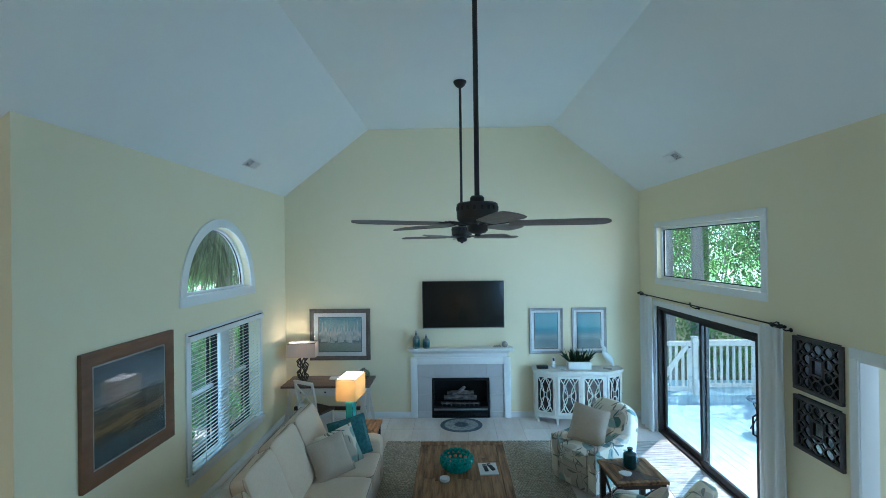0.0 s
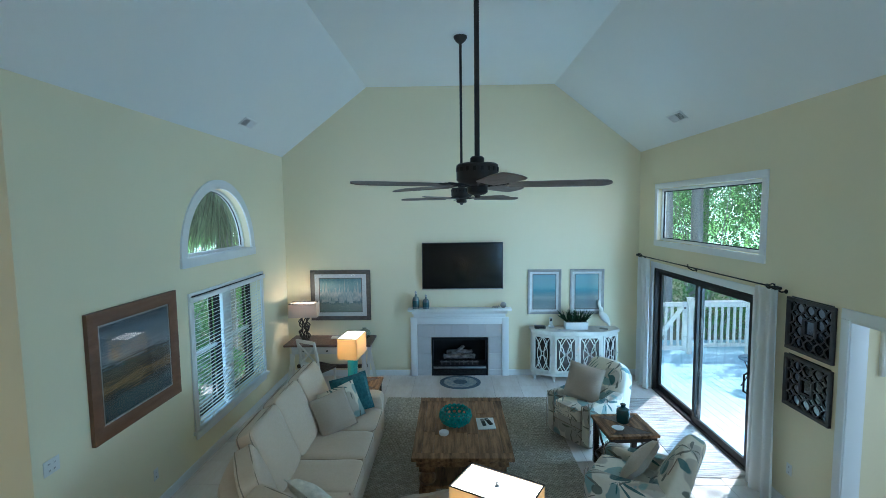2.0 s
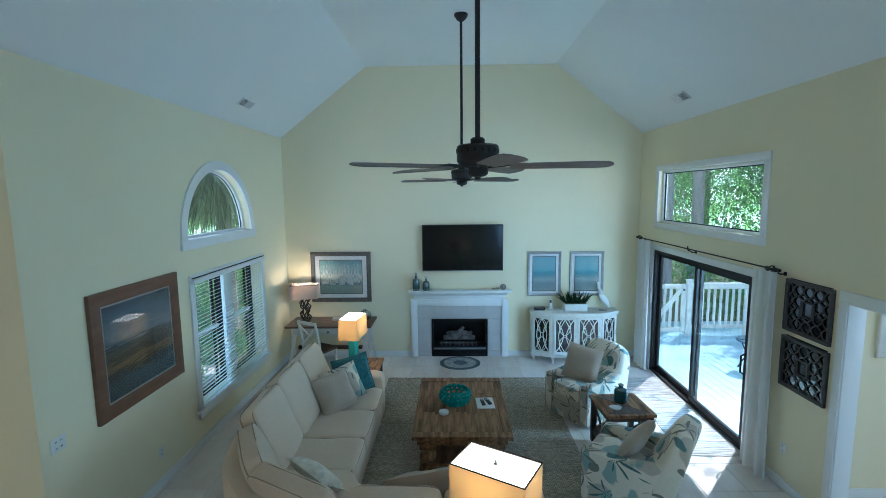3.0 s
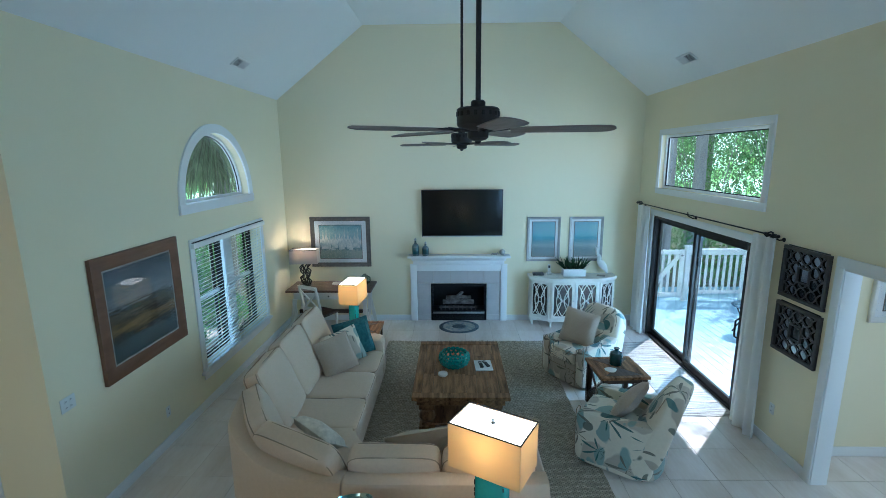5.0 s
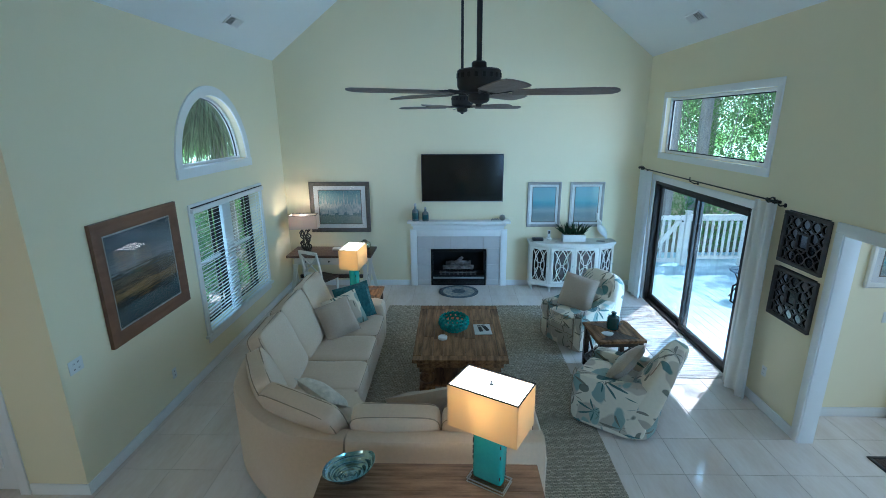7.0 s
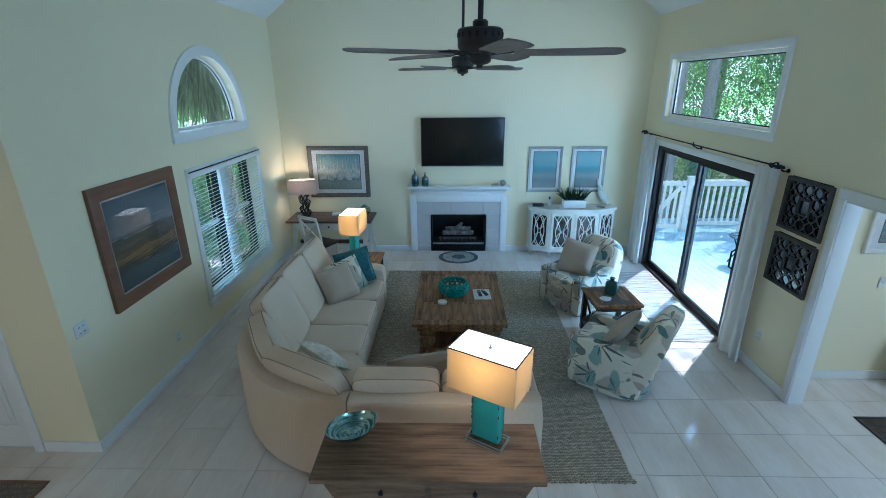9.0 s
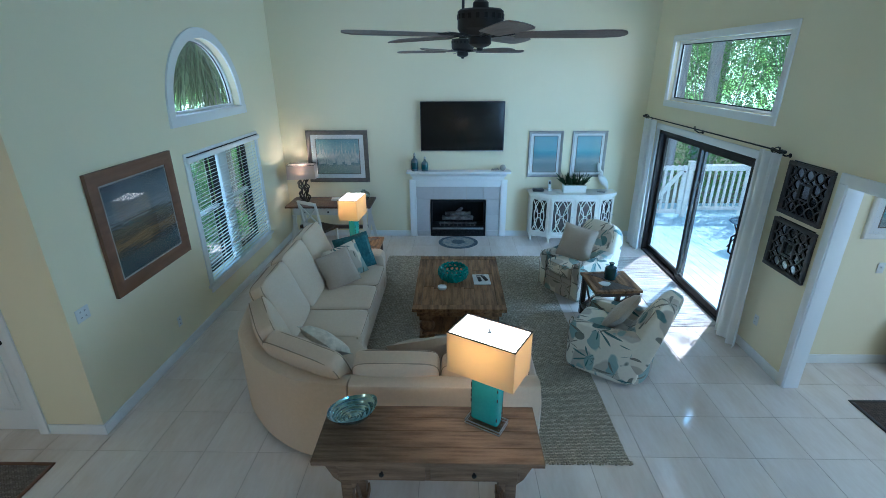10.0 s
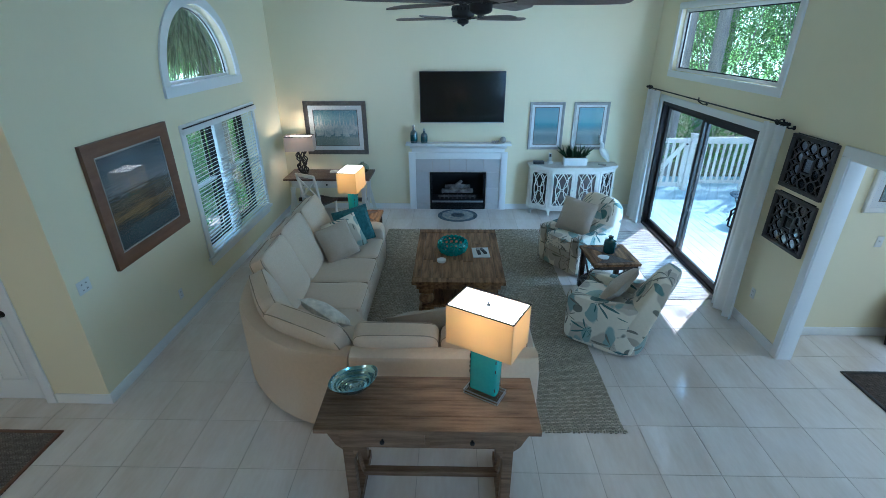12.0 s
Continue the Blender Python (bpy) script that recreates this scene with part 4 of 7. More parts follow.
for a, b in ((5.735, 5.13), (5.12, 4.515), (4.505, 3.94)):
    bm = bmesh.new()
    cushion(bm, 0.86, a - b, 0.19, 14, 0.12, 12, 0.007, a)
    c = part("seat_cushion", bm, M["sofa"], sofa)
    c.matrix_basis = pose(-1.365, (a + b) / 2, 0.385)
    bm = bmesh.new()
    welt_ring(bm, 0.86, a - b, 0.074, 0.005, 12)
    part("welt", bm, M["welt"], c)
for a, b in ((-0.75, -0.10), (-0.09, 0.50)):
    bm = bmesh.new()
    cushion(bm, b - a, 0.74, 0.19, 14, 0.12, 12, 0.007, a)
    c = part("seat_cushion", bm, M["sofa"], sofa)
    c.matrix_basis = pose((a + b) / 2, 3.35, 0.385)
# arms with rolled tops
bm = bmesh.new()
cushion(bm, 1.02, 0.26, 0.58, 10, 0.0, 8)
c = part("arm", bm, M["sofa"], sofa)
c.matrix_basis = pose(-1.46, 5.87, 0.34)
bm = bmesh.new()
cushion(bm, 0.2, 0.85, 0.60, 10, 0.0, 8)
c = part("arm", bm, M["sofa"], sofa)
c.matrix_basis = pose(0.60, 3.28, 0.35)
# loose back cushions: centre, width, turn, lean
for x, y, w, rz, lean, h, k in ((-1.77, 5.50, 0.68, 90, 24, 0.66, 10), (-1.78, 4.83, 0.68, 90, 25, 0.66, 10), (-1.77, 4.19, 0.66, 92, 24, 0.65, 10),
                                (-1.63, 3.58, 0.70, 119, 20, 0.58, 7), (-1.17, 3.15, 0.80, 152, 22, 0.54, 7), (-0.44, 3.05, 0.68, 180, 18, 0.50, 7), (0.25, 3.05, 0.68, 180, 18, 0.50, 7)):
    bm = bmesh.new()
    cushion(bm, w, h, 0.19, k, 0.24, 12, 0.012, x * 3)
    c = part("back_cushion", bm, M["sofa"], sofa)
    c.matrix_basis = pose(x, y, 0.445 + h * 0.47, 0, 0, rz + 180) @ pose(0, 0, 0, 90 + lean)
    bm = bmesh.new()
    welt_ring(bm, w, h, 0.062, 0.005, k * 0.9)
    welt_ring(bm, w, h, -0.062, 0.005, k * 0.9)
    part("welt", bm, M["welt"], c)

scatter_pillow(pose(-1.31, 5.64, 0.70, 0, 0, 24) @ pose(0, 0, 0, -24, -9, 0), 0.47, 0.47, 0.15, "tealcloth", "teal knitted square pillow leaning on the sofa arm", 1)
scatter_pillow(pose(-1.39, 5.39, 0.67, 0, 0, 34) @ pose(0, 0, 0, -30, -12, 0), 0.48, 0.44, 0.14, "floral", "leaf-patterned pillow propped between two plain pillows", 2)
scatter_pillow(pose(-1.42, 5.17, 0.67, 0, 0, 42) @ pose(0, 0, 0, -30, -8, 0), 0.45, 0.45, 0.16, "pillow", "beige linen square pillow on the sofa seat", 3)
scatter_pillow(pose(-1.16, 3.56, 0.68, 0, 0, -30) @ pose(0, 0, 0, 50, 14, 0), 0.43, 0.38, 0.14, "lace", "cream patterned pillow lying in the sofa's curved corner", 4)
scatter_pillow(pose(-0.25, 3.32, 0.745, 0, 0, 6) @ pose(0, 0, 0, 34, -7, 0), 0.58, 0.42, 0.14, "pillow", "beige pillow leaning on the sofa's back cushions", 5)
scatter_pillow(pose(0.42, 3.31, 0.70, 0, 0, -15) @ pose(0, 0, 0, 30, 5, 0), 0.44, 0.44, 0.14, "floral", "leaf-patterned pillow behind the table lamp", 6)


# ---- swivel armchairs ----
def armchair(m, turn):
    """Faces +y; boxy slipcovered sides, a rounded rear, a leaning back and a loose seat cushion."""
    ch = thing("swivel_armchair", "cream leaf-print slipcovered swivel armchair", "armchair", "armchairs by the patio door", m @ pose(0, 0, 0, 0, 0, turn))
    # base: straight front and sides, rounded rear
    bm = bmesh.new()
    n = 48
    rings = []
    for z, k in ((0.035, 0.985), (0.05, 1.0), (0.20, 1.0), (0.30, 0.995), (0.315, 0.97)):
        ring = []
        for i in range(n):
            a = 2 * math.pi * i / n
            c, q = math.cos(a), math.sin(a)
            e = 11.0 if q > 0 else 3.2
            w = (abs(c) ** e + abs(q) ** e) ** (-1 / e)
            ring.append(bm.verts.new((0.355 * k * c * w, 0.385 * k * q * w, z)))
        rings.append(ring)
    for a, b in zip(rings, rings[1:]):
        for i in range(n):
            bm.faces.new((a[i], a[(i + 1) % n], b[(i + 1) % n], b[i]))
    bm.faces.new(rings[0])
    bm.faces.new(rings[-1])
    bmesh.ops.recalc_face_normals(bm, faces=bm.faces)
    base = part("base", bm, M["floral"], ch)
    bm = bmesh.new()
    tube(bm, [(-0.225, 0.386, 0.245), (0, 0.388, 0.245), (0.225, 0.386, 0.245)], 0.0045, 6)
    part("seam", bm, M["welt"], base)
    bm = bmesh.new()
    lathe(bm, [(0, 0), (0.30, 0), (0.30, 0.036), (0, 0.036)], 32)
    part("swivel_plate", bm, M["black"], ch)
    # arms: upright panels with soft flat tops
    for sx in (-1, 1):
        bm = bmesh.new()
        cushion(bm, 0.13, 0.72, 0.54, 10, 0.0, 12)
        for v in bm.verts:
            f = (v.co.y + 0.36) / 0.72
            if f < 0.45:
                v.co.x -= sx * 0.16 * (0.45 - f) ** 2
            if v.co.z > 0:
                v.co.z += 0.018 * math.cos(f * 4.2) + 0.030 * max(0.0, 0.25 - f)
                v.co.x += sx * 0.012 * (v.co.z / 0.27) ** 3
            v.co += noise.noise_vector(v.co * 4 + Vector((sx, 0, 0))) * 0.006
        c = part("arm", bm, M["floral"], ch)
        c.matrix_basis = pose(sx * 0.292, 0.028, 0.315)
        bm = bmesh.new()
        tube(bm, [(sx * 0.235, 0.392, 0.06), (sx * 0.232, 0.394, 0.40), (sx * 0.238, 0.388, 0.55), (sx * 0.29, 0.385, 0.583), (sx * 0.35, 0.385, 0.57), (sx * 0.362, 0.388, 0.40), (sx * 0.357, 0.386, 0.06)], 0.0045, 6)
        part("welt", bm, M["welt"], c).matrix_basis = pose(-sx * 0.292, -0.028, -0.315)
    bm = bmesh.new()
    cushion(bm, 0.455, 0.60, 0.18, 9, 0.22, 12, 0.008)
    c = part("seat_cushion", bm, M["floral"], ch)
    c.matrix_basis = pose(0, 0.10, 0.395, 2)
    bm = bmesh.new()
    welt_ring(bm, 0.455, 0.60, 0.068, 0.0045, 8)
    welt_ring(bm, 0.455, 0.60, -0.055, 0.0045, 8)
    part("welt", bm, M["welt"], c)
    # back: thick and wrapped at the seat, thinner and rounded over at the top
    bm = bmesh.new()
    cushion(bm, 0.69, 0.80, 0.25, 6, 0.10, 16, 0.006)
    for v in bm.verts:
        u, h = v.co.x / 0.34, (v.co.y + 0.38) / 0.76
        v.co.z *= 1.12 - 0.42 * h
        v.co.z += 0.13 * abs(u) ** 2.6 * (1 - 0.6 * h)
        v.co.x *= 1 - 0.12 * max(0.0, h - 0.3) ** 1.2
        if h > 0.6:
            v.co.y -= 0.06 * (h - 0.6) / 0.4 * abs(u) ** 3
    c = part("backrest", bm, M["floral"], ch)
    c.matrix_basis = pose(0, -0.30, 0.575, 114)
    bm = bmesh.new()
    arc = [(math.sin(a), math.cos(a)) for a in [-1.45 + 2.9 * i / 24 for i in range(25)]]
    tube(bm, [(0.285 * math.copysign(abs(x) ** 0.5, x), 0.02 + 0.315 * abs(y) ** 0.4, -0.055) for x, y in arc], 0.0045, 6)
    part("welt", bm, M["welt"], c)
    return ch


A = math.degrees(math.atan2(-0.56, -0.83)) - 90
B = math.degrees(math.atan2(0.58, -0.81)) - 90
armchair(pose(1.77, 6.00, 0), A)
armchair(pose(1.72, 4.20, 0), B)
scatter_pillow(pose(1.72, 5.99, 0.71, 0, 0, -34) @ pose(0, 0, 0, -22, 7, 0), 0.47, 0.47, 0.15, "pillow", "beige linen pillow upright on the armchair seat", 7)
scatter_pillow(pose(1.73, 4.19, 0.63, 0, 0, B + 168) @ pose(0, 0, 0, -38, 16, 0), 0.46, 0.36, 0.15, "pillow", "beige pillow slumped on the armchair seat", 8)


# ---- tables ----
def plank(parent, x0, x1, y0, y1, z0, z1, material, name="plank"):
    bm = bm_box(-(x1 - x0) / 2, (x1 - x0) / 2, -(y1 - y0) / 2, (y1 - y0) / 2, 0, z1 - z0, bev=0.0025, seg=1)
    p = part(name, bm, M[material], parent)
    p.matrix_basis = pose((x0 + x1) / 2, (y0 + y1) / 2, z0)
    return p


ct = thing("coffee_table", "reclaimed brown plank coffee table with carved legs", "table")
X0, X1, Y0, Y1 = -0.46, 0.61, 4.54, 6.09
xs = [X0 + 0.10 + (X1 - X0 - 0.20) * i / 7 for i in range(8)]
rnd = random.Random(4)
for a, b in zip(xs, xs[1:]):
    cut = rnd.uniform(4.95, 5.65)
    for y0, y1 in ((Y0 + 0.11, cut), (cut + 0.003, Y1 - 0.11)):
        plank(ct, a + 0.0015, b - 0.0015, y0, y1, 0.425, 0.46 + rnd.uniform(-0.0015, 0.0015), "wood")
for b in ((X0, X1, Y0, Y0 + 0.108), (X0, X1, Y1 - 0.108, Y1)):
    plank(ct, *b, 0.42, 0.462, "wood", "end_board")
for b in ((X0, X0 + 0.098, Y0 + 0.111, Y1 - 0.111), (X1 - 0.098, X1, Y0 + 0.111, Y1 - 0.111)):
    plank(ct, *b, 0.42, 0.462, "wood", "side_board")
for b in ((X0 + 0.05, X1 - 0.05, Y0 + 0.05, Y0 + 0.08), (X0 + 0.05, X1 - 0.05, Y1 - 0.08, Y1 - 0.05), (X0 + 0.05, X0 + 0.08, Y0 + 0.08, Y1 - 0.08), (X1 - 0.08, X1 - 0.05, Y0 + 0.08, Y1 - 0.08)):
    plank(ct, *b, 0.34, 0.42, "wood", "apron")
for x in (X0 + 0.16, X1 - 0.16):
    for y in (Y0 + 0.16, Y1 - 0.16):
        bm = bmesh.new()
        box(bm, -0.085, 0.085, -0.085, 0.085, 0.27, 0.34, 0.006)
        lathe(bm, [(0.05, 0.27), (0.075, 0.25), (0.05, 0.232), (0.062, 0.22), (0.088, 0.185), (0.092, 0.15), (0.07, 0.115), (0.052, 0.10), (0.075, 0.085), (0.05, 0.07)], 20)
        box(bm, -0.09, 0.09, -0.09, 0.09, 0.012, 0.07, 0.008)
        g = part("leg", bm, M["wood"], ct)
        g.matrix_basis = pose(x, y, 0)
plank(ct, X0 + 0.10, X1 - 0.10, Y0 + 0.10, Y1 - 0.10, 0.071, 0.10, "wood", "shelf")

con = thing("console_table", "weathered brown console table with two drawers", "table")
for i, (a, b) in enumerate(((2.07, 2.19), (2.192, 2.33), (2.332, 2.45), (2.452, 2.565))):
    plank(con, -0.855, 0.555, a, b, 0.765, 0.80, "greywood")
plank(con, -0.715, 0.415, 2.115, 2.52, 0.605, 0.765, "greywood", "case")
for x0, x1 in ((-0.70, -0.165), (-0.135, 0.40)):
    d = plank(con, x0, x1, 2.10, 2.116, 0.62, 0.755, "greywood", "drawer")
    bm = bmesh.new()
    lathe(bm, [(0, 0.03), (0.014, 0.026), (0.016, 0.018), (0.006, 0.01), (0.008, 0)], 14)
    bmesh.ops.transform(bm, matrix=pose(0, -0.008, 0.068, 90), verts=bm.verts)
    part("knob", bm, M["black"], d)
for x in (-0.665, 0.365):
    for y in (2.152, 2.50):
        bm = bmesh.new()
        box(bm, -0.034, 0.034, -0.035, 0.035, 0.08, 0.765, 0.004)
        s = part("leg", bm, M["greywood"], con)
        s.matrix_basis = pose(x, y, 0)
    plank(con, x - 0.045, x + 0.045, 2.09, 2.56, 0.0, 0.08, "greywood", "foot")
    bm = bmesh.new()
    sg = 1 if x < 0 else -1
    prism(bm, [(x + sg * 0.034, 0.605), (x + sg * 0.085, 0.605), (x + sg * 0.075, 0.585), (x + sg * 0.034, 0.50)], "y", 2.118, 2.168)
    part("bracket", bm, M["greywood"], con)
    bm = bmesh.new()
    prism(bm, [(x - sg * 0.034, 0.765), (x - sg * 0.15, 0.765), (x - sg * 0.13, 0.735), (x - sg * 0.075, 0.62), (x - sg * 0.034, 0.58)], "y", 2.118, 2.168)
    part("bracket", bm, M["greywood"], con)
    bm = bmesh.new()
    tube(bm, [(x + sg * 0.03, 2.335, 0.13), (x + sg * 0.03, 2.18, 0.60)], 0.016, 4)
    part("brace", bm, M["greywood"], con)
plank(con, -0.63, 0.33, 2.31, 2.36, 0.10, 0.15, "greywood", "stretcher")


def table_lamp(m, base, shade, sw, sd, sh, sz, material, watts):
    """Rectangular shade over a slab base."""
    lp = thing("table_lamp", "teal glazed ceramic table lamp with lit linen shade", "lamp", "matching teal table lamps", m)
    part("foot", bm_box(-0.125, 0.125, -0.07, 0.07, 0.0, 0.028, 0.006), M["acrylic"], lp)
    bm = bmesh.new()
    for q in ((-0.127, 0.127, -0.072, -0.066), (-0.127, 0.127, 0.066, 0.072), (-0.127, -0.121, -0.066, 0.066), (0.121, 0.127, -0.066, 0.066)):
        box(bm, *q, 0.0, 0.006, 0.001, 1)
        box(bm, *q, 0.022, 0.030, 0.001, 1)
    part("rim", bm, M["steel"], lp)
    part("base", bm_box(-0.10, 0.10, -0.048, 0.048, 0.029, base, 0.022, seg=3), M["teal"], lp)
    bm = bmesh.new()
    rn = random.Random(5)
    for k in range(9):
        z = rn.uniform(0.06, base - 0.04)
        sx = rn.choice((-1, 1))
        box(bm, sx * 0.092 - 0.003, sx * 0.092 + 0.003, -0.0505, -0.045, z - 0.012, z + 0.012, 0.001, 1)
    part("crackle", bm, M["black"], lp)
    bm = bmesh.new()
    lathe(bm, [(0.012, base - 0.004), (0.03, base), (0.012, base + 0.012), (0.008, sz + sh - 0.02), (0, sz + sh - 0.02)], 12)
    part("stem", bm, M["steel"], lp)
    bm = bmesh.new()
    w, d = sw / 2, sd / 2
    for b in ((-w, w, -d, -d + 0.004), (-w, w, d - 0.004, d), (-w, -w + 0.004, -d + 0.004, d - 0.004), (w - 0.004, w, -d + 0.004, d - 0.004)):
        box(bm, *b, sz, sz + sh)
    s = part("shade", bm, M[shade], lp)
    bm = bmesh.new()
    for b in ((-w - 0.002, w + 0.002, -d - 0.002, -d + 0.005), (-w - 0.002, w + 0.002, d - 0.005, d + 0.002), (-w - 0.002, -w + 0.005, -d, d), (w - 0.005, w + 0.002, -d, d)):
        box(bm, *b, sz + sh - 0.004, sz + sh + 0.001)
    part("trim", bm, M["bronze"], s)
    part("diffuser", bm_box(-w + 0.006, w - 0.006, -d + 0.006, d - 0.006, sz + sh - 0.012, sz + sh - 0.008), M["glow"], lp)
    bm = bmesh.new()
    lathe(bm, [(0, 0.03), (0.006, 0.026), (0.008, 0.02), (0.004, 0.012), (0.014, 0.005), (0.014, 0.0)], 12)
    bmesh.ops.translate(bm, vec=(0, 0, sz + sh - 0.008), verts=bm.verts)
    part("finial", bm, M["steel"], lp)
    d = bpy.data.lights.new("bulb", "POINT")
    d.energy, d.color, d.shadow_soft_size = watts, (1.0, 0.74, 0.45), 0.05
    o = new("bulb", d)
    o.matrix_world = m @ pose(0, 0.0, sz + sh * 0.55)
    return lp


table_lamp(pose(0.225, 2.41, 0.80, 0, 0, -30), 0.40, "shade", 0.45, 0.27, 0.28, 0.42, "teal", 3.0)
table_lamp(pose(-1.43, 6.26, 0.56, 0, 0, 84), 0.42, "shade", 0.45, 0.27, 0.29, 0.45, "teal", 4.7)

dish = bmesh.new()
n = 40
prof = [(i / 34, 0.012 + 0.076 * (i / 34) ** 2.2 + 0.005 * math.sin(i * 0.95)) for i in range(35)] + [(1.02, 0.09), (0.88, 0.055), (0.64, 0.02), (0.4, 0.0), (0.0, 0.0)]
lathe(dish, prof, n)
for v in dish.verts:
    v.co.x *= 0.165
    v.co.y *= 0.125
    r = math.hypot(v.co.x, v.co.y)
    v.co.z += 0.10 * (v.co.x / 0.165) ** 2 * (v.co.x / 0.165) * 0.35 * (1 if v.co.x > 0 else 0.3)
solo("glass_bowl", dish, M["iri"], "oval iridescent blue-green glass dish on the console", "bowl", "", pose(-0.665, 2.43, 0.801, 0, 0, 22))

# openwork bowl
bowl = thing("openwork_bowl", "teal glazed ceramic bowl with pierced sides", "bowl", "", pose(0.005, 5.33, 0.4622))
bm = bmesh.new()
lathe(bm, [(0, 0), (0.10, 0), (0.105, 0.012), (0.10, 0.016), (0, 0.012)], 28)
part("foot", bm, M["tealbowl"], bowl)
for row, (z, R, cnt, rr) in enumerate(((0.035, 0.135, 15, 0.026), (0.075, 0.175, 17, 0.030), (0.118, 0.185, 18, 0.029), (0.152, 0.160, 17, 0.022))):
    bm = bmesh.new()
    up = Vector(((0.10 - z) * 6, 0, 1)).normalized()
    tube(bm, [Vector((0, rr * math.cos(q * 0.628), 0)) + rr * math.sin(q * 0.628) * up for q in range(10)], 0.0105, 6, True)
    me = mesh_of("pierced_ring", bm, M["tealbowl"])
    for k in range(cnt):
        a = 2 * math.pi * (k + 0.5 * (row % 2)) / cnt
        o = new("pierced_ring", me)
        o.parent = bowl
        o.matrix_basis = pose(R * math.cos(a), R * math.sin(a), z, 0, 0, math.degrees(a))


def remote(x, y, rz):
    t = thing("remote_control", "black plastic remote control on the notepad", "remote control", "remote controls", pose(x, y, 0.4752, 0, 0, rz))
    part("case", bm_box(-0.022, 0.022, -0.08, 0.08, 0, 0.018, 0.006), M["plastic"], t)
    for j in range(5):
        for i in range(3):
            part("button", bm_box(-0.015 + i * 0.011, -0.007 + i * 0.011, -0.05 + j * 0.02, -0.04 + j * 0.02, 0.018, 0.0205), M["ivory"] if j == 4 else M["fanmetal"], t)


pad = thing("magazine", "white magazine lying flat on the coffee table", "magazine", "", pose(0.365, 5.31, 0.4622, 0, 0, 3))
part("pages", bm_box(-0.105, 0.105, -0.14, 0.14, 0, 0.010, 0.001), M["paper"], pad)
part("cover", bm_box(-0.106, 0.106, -0.141, 0.141, 0.010, 0.012), M["matboard"], pad)
remote(0.335, 5.31, 8)
remote(0.40, 5.33, 20)
bm = bmesh.new()
lathe(bm, [(0, 0), (0.05, 0), (0.055, 0.006), (0.055, 0.032), (0.045, 0.036), (0.04, 0.028), (0, 0.026)], 24)
solo("candle_dish", bm, M["ivory"], "small round white candle dish on coffee table", "candle", "", pose(-0.13, 5.06, 0.4622))

# end tables
def end_table(m, s, h, label):
    t = thing("end_table", label, "table", "end tables", m)
    w = s / 2 - 0.055
    for q in range(4):
        bm = bmesh.new()
        prism(bm, [(0.004, 0.0), (w - 0.002, -w + 0.006), (w - 0.002, w - 0.006)], "z", h - 0.03, h)
        part("inlay_board", bm, M["browntop" if q % 2 else "wood"], t).matrix_basis = pose(0, 0, 0, 0, 0, 90 * q)
    for a in (-1, 1):
        plank(t, -s / 2, s / 2, a * (s / 2 - 0.027) - 0.027, a * (s / 2 - 0.027) + 0.027, h - 0.032, h + 0.001, "wood", "end_board")
        plank(t, a * (s / 2 - 0.027) - 0.027, a * (s / 2 - 0.027) + 0.027, -s / 2 + 0.055, s / 2 - 0.055, h - 0.032, h + 0.001, "wood", "side_board")
    k = s / 2 - 0.05
    for a in (-1, 1):
        for b in (-1, 1):
            plank(t, a * k - 0.028, a * k + 0.028, b * k - 0.028, b * k + 0.028, 0, h - 0.032, "darkwood", "leg")
        plank(t, a * k - 0.02, a * k + 0.02, -k + 0.028, k - 0.028, 0.10, 0.15, "darkwood", "rail")
        plank(t, -k + 0.028, k - 0.028, a * k - 0.02, a * k + 0.02, 0.10, 0.15, "darkwood", "rail")
        plank(t, -k + 0.028, k - 0.028, a * k - 0.015, a * k + 0.015, h - 0.09, h - 0.032, "darkwood", "apron")
        plank(t, a * k - 0.015, a * k + 0.015, -k + 0.028, k - 0.028, h - 0.09, h - 0.032, "darkwood", "apron")
        for q in (-1, 1):
            bm = bmesh.new()
            tube(bm, [(a * k, q * (k - 0.03), 0.15), (a * k, -q * (k - 0.03), h - 0.09)], 0.014, 6)
            part("brace", bm, M["darkwood"], t)
    plank(t, -k + 0.02, k - 0.02, -k + 0.02, k - 0.02, 0.15, 0.165, "darkwood", "shelf")
    return t


end_table(pose(1.92, 5.09, 0, 0, 0, 4), 0.56, 0.56, "dark-legged end table with reclaimed wood top")
end_table(pose(-1.31, 6.38, 0, 0, 0, 0), 0.50, 0.56, "brown wooden end table behind the sofa arm")
bm = bmesh.new()
lathe(bm, [(0, 0), (0.06, 0), (0.072, 0.012), (0.075, 0.06), (0.075, 0.13), (0.066, 0.155), (0.035, 0.172), (0.026, 0.18), (0.026, 0.20), (0.034, 0.208), (0.03, 0.214), (0, 0.21)], 28)
solo("bottle_vase", bm, M["tealdark"], "dark teal glazed bottle vase on the end table", "vase", "", pose(1.93, 5.15, 0.5615))
bm = bmesh.new()
lathe(bm, [(0, 0), (0.055, 0.002), (0.062, 0.012), (0.05, 0.016), (0, 0.010)], 20)
for v in bm.verts:
    v.co.x *= 1.1 + 0.12 * math.sin(3 * math.atan2(v.co.y, v.co.x))
solo("shell_dish", bm, M["ivory"], "pale shell dish lying on the end table", "dish", "", pose(1.82, 4.99, 0.5615))


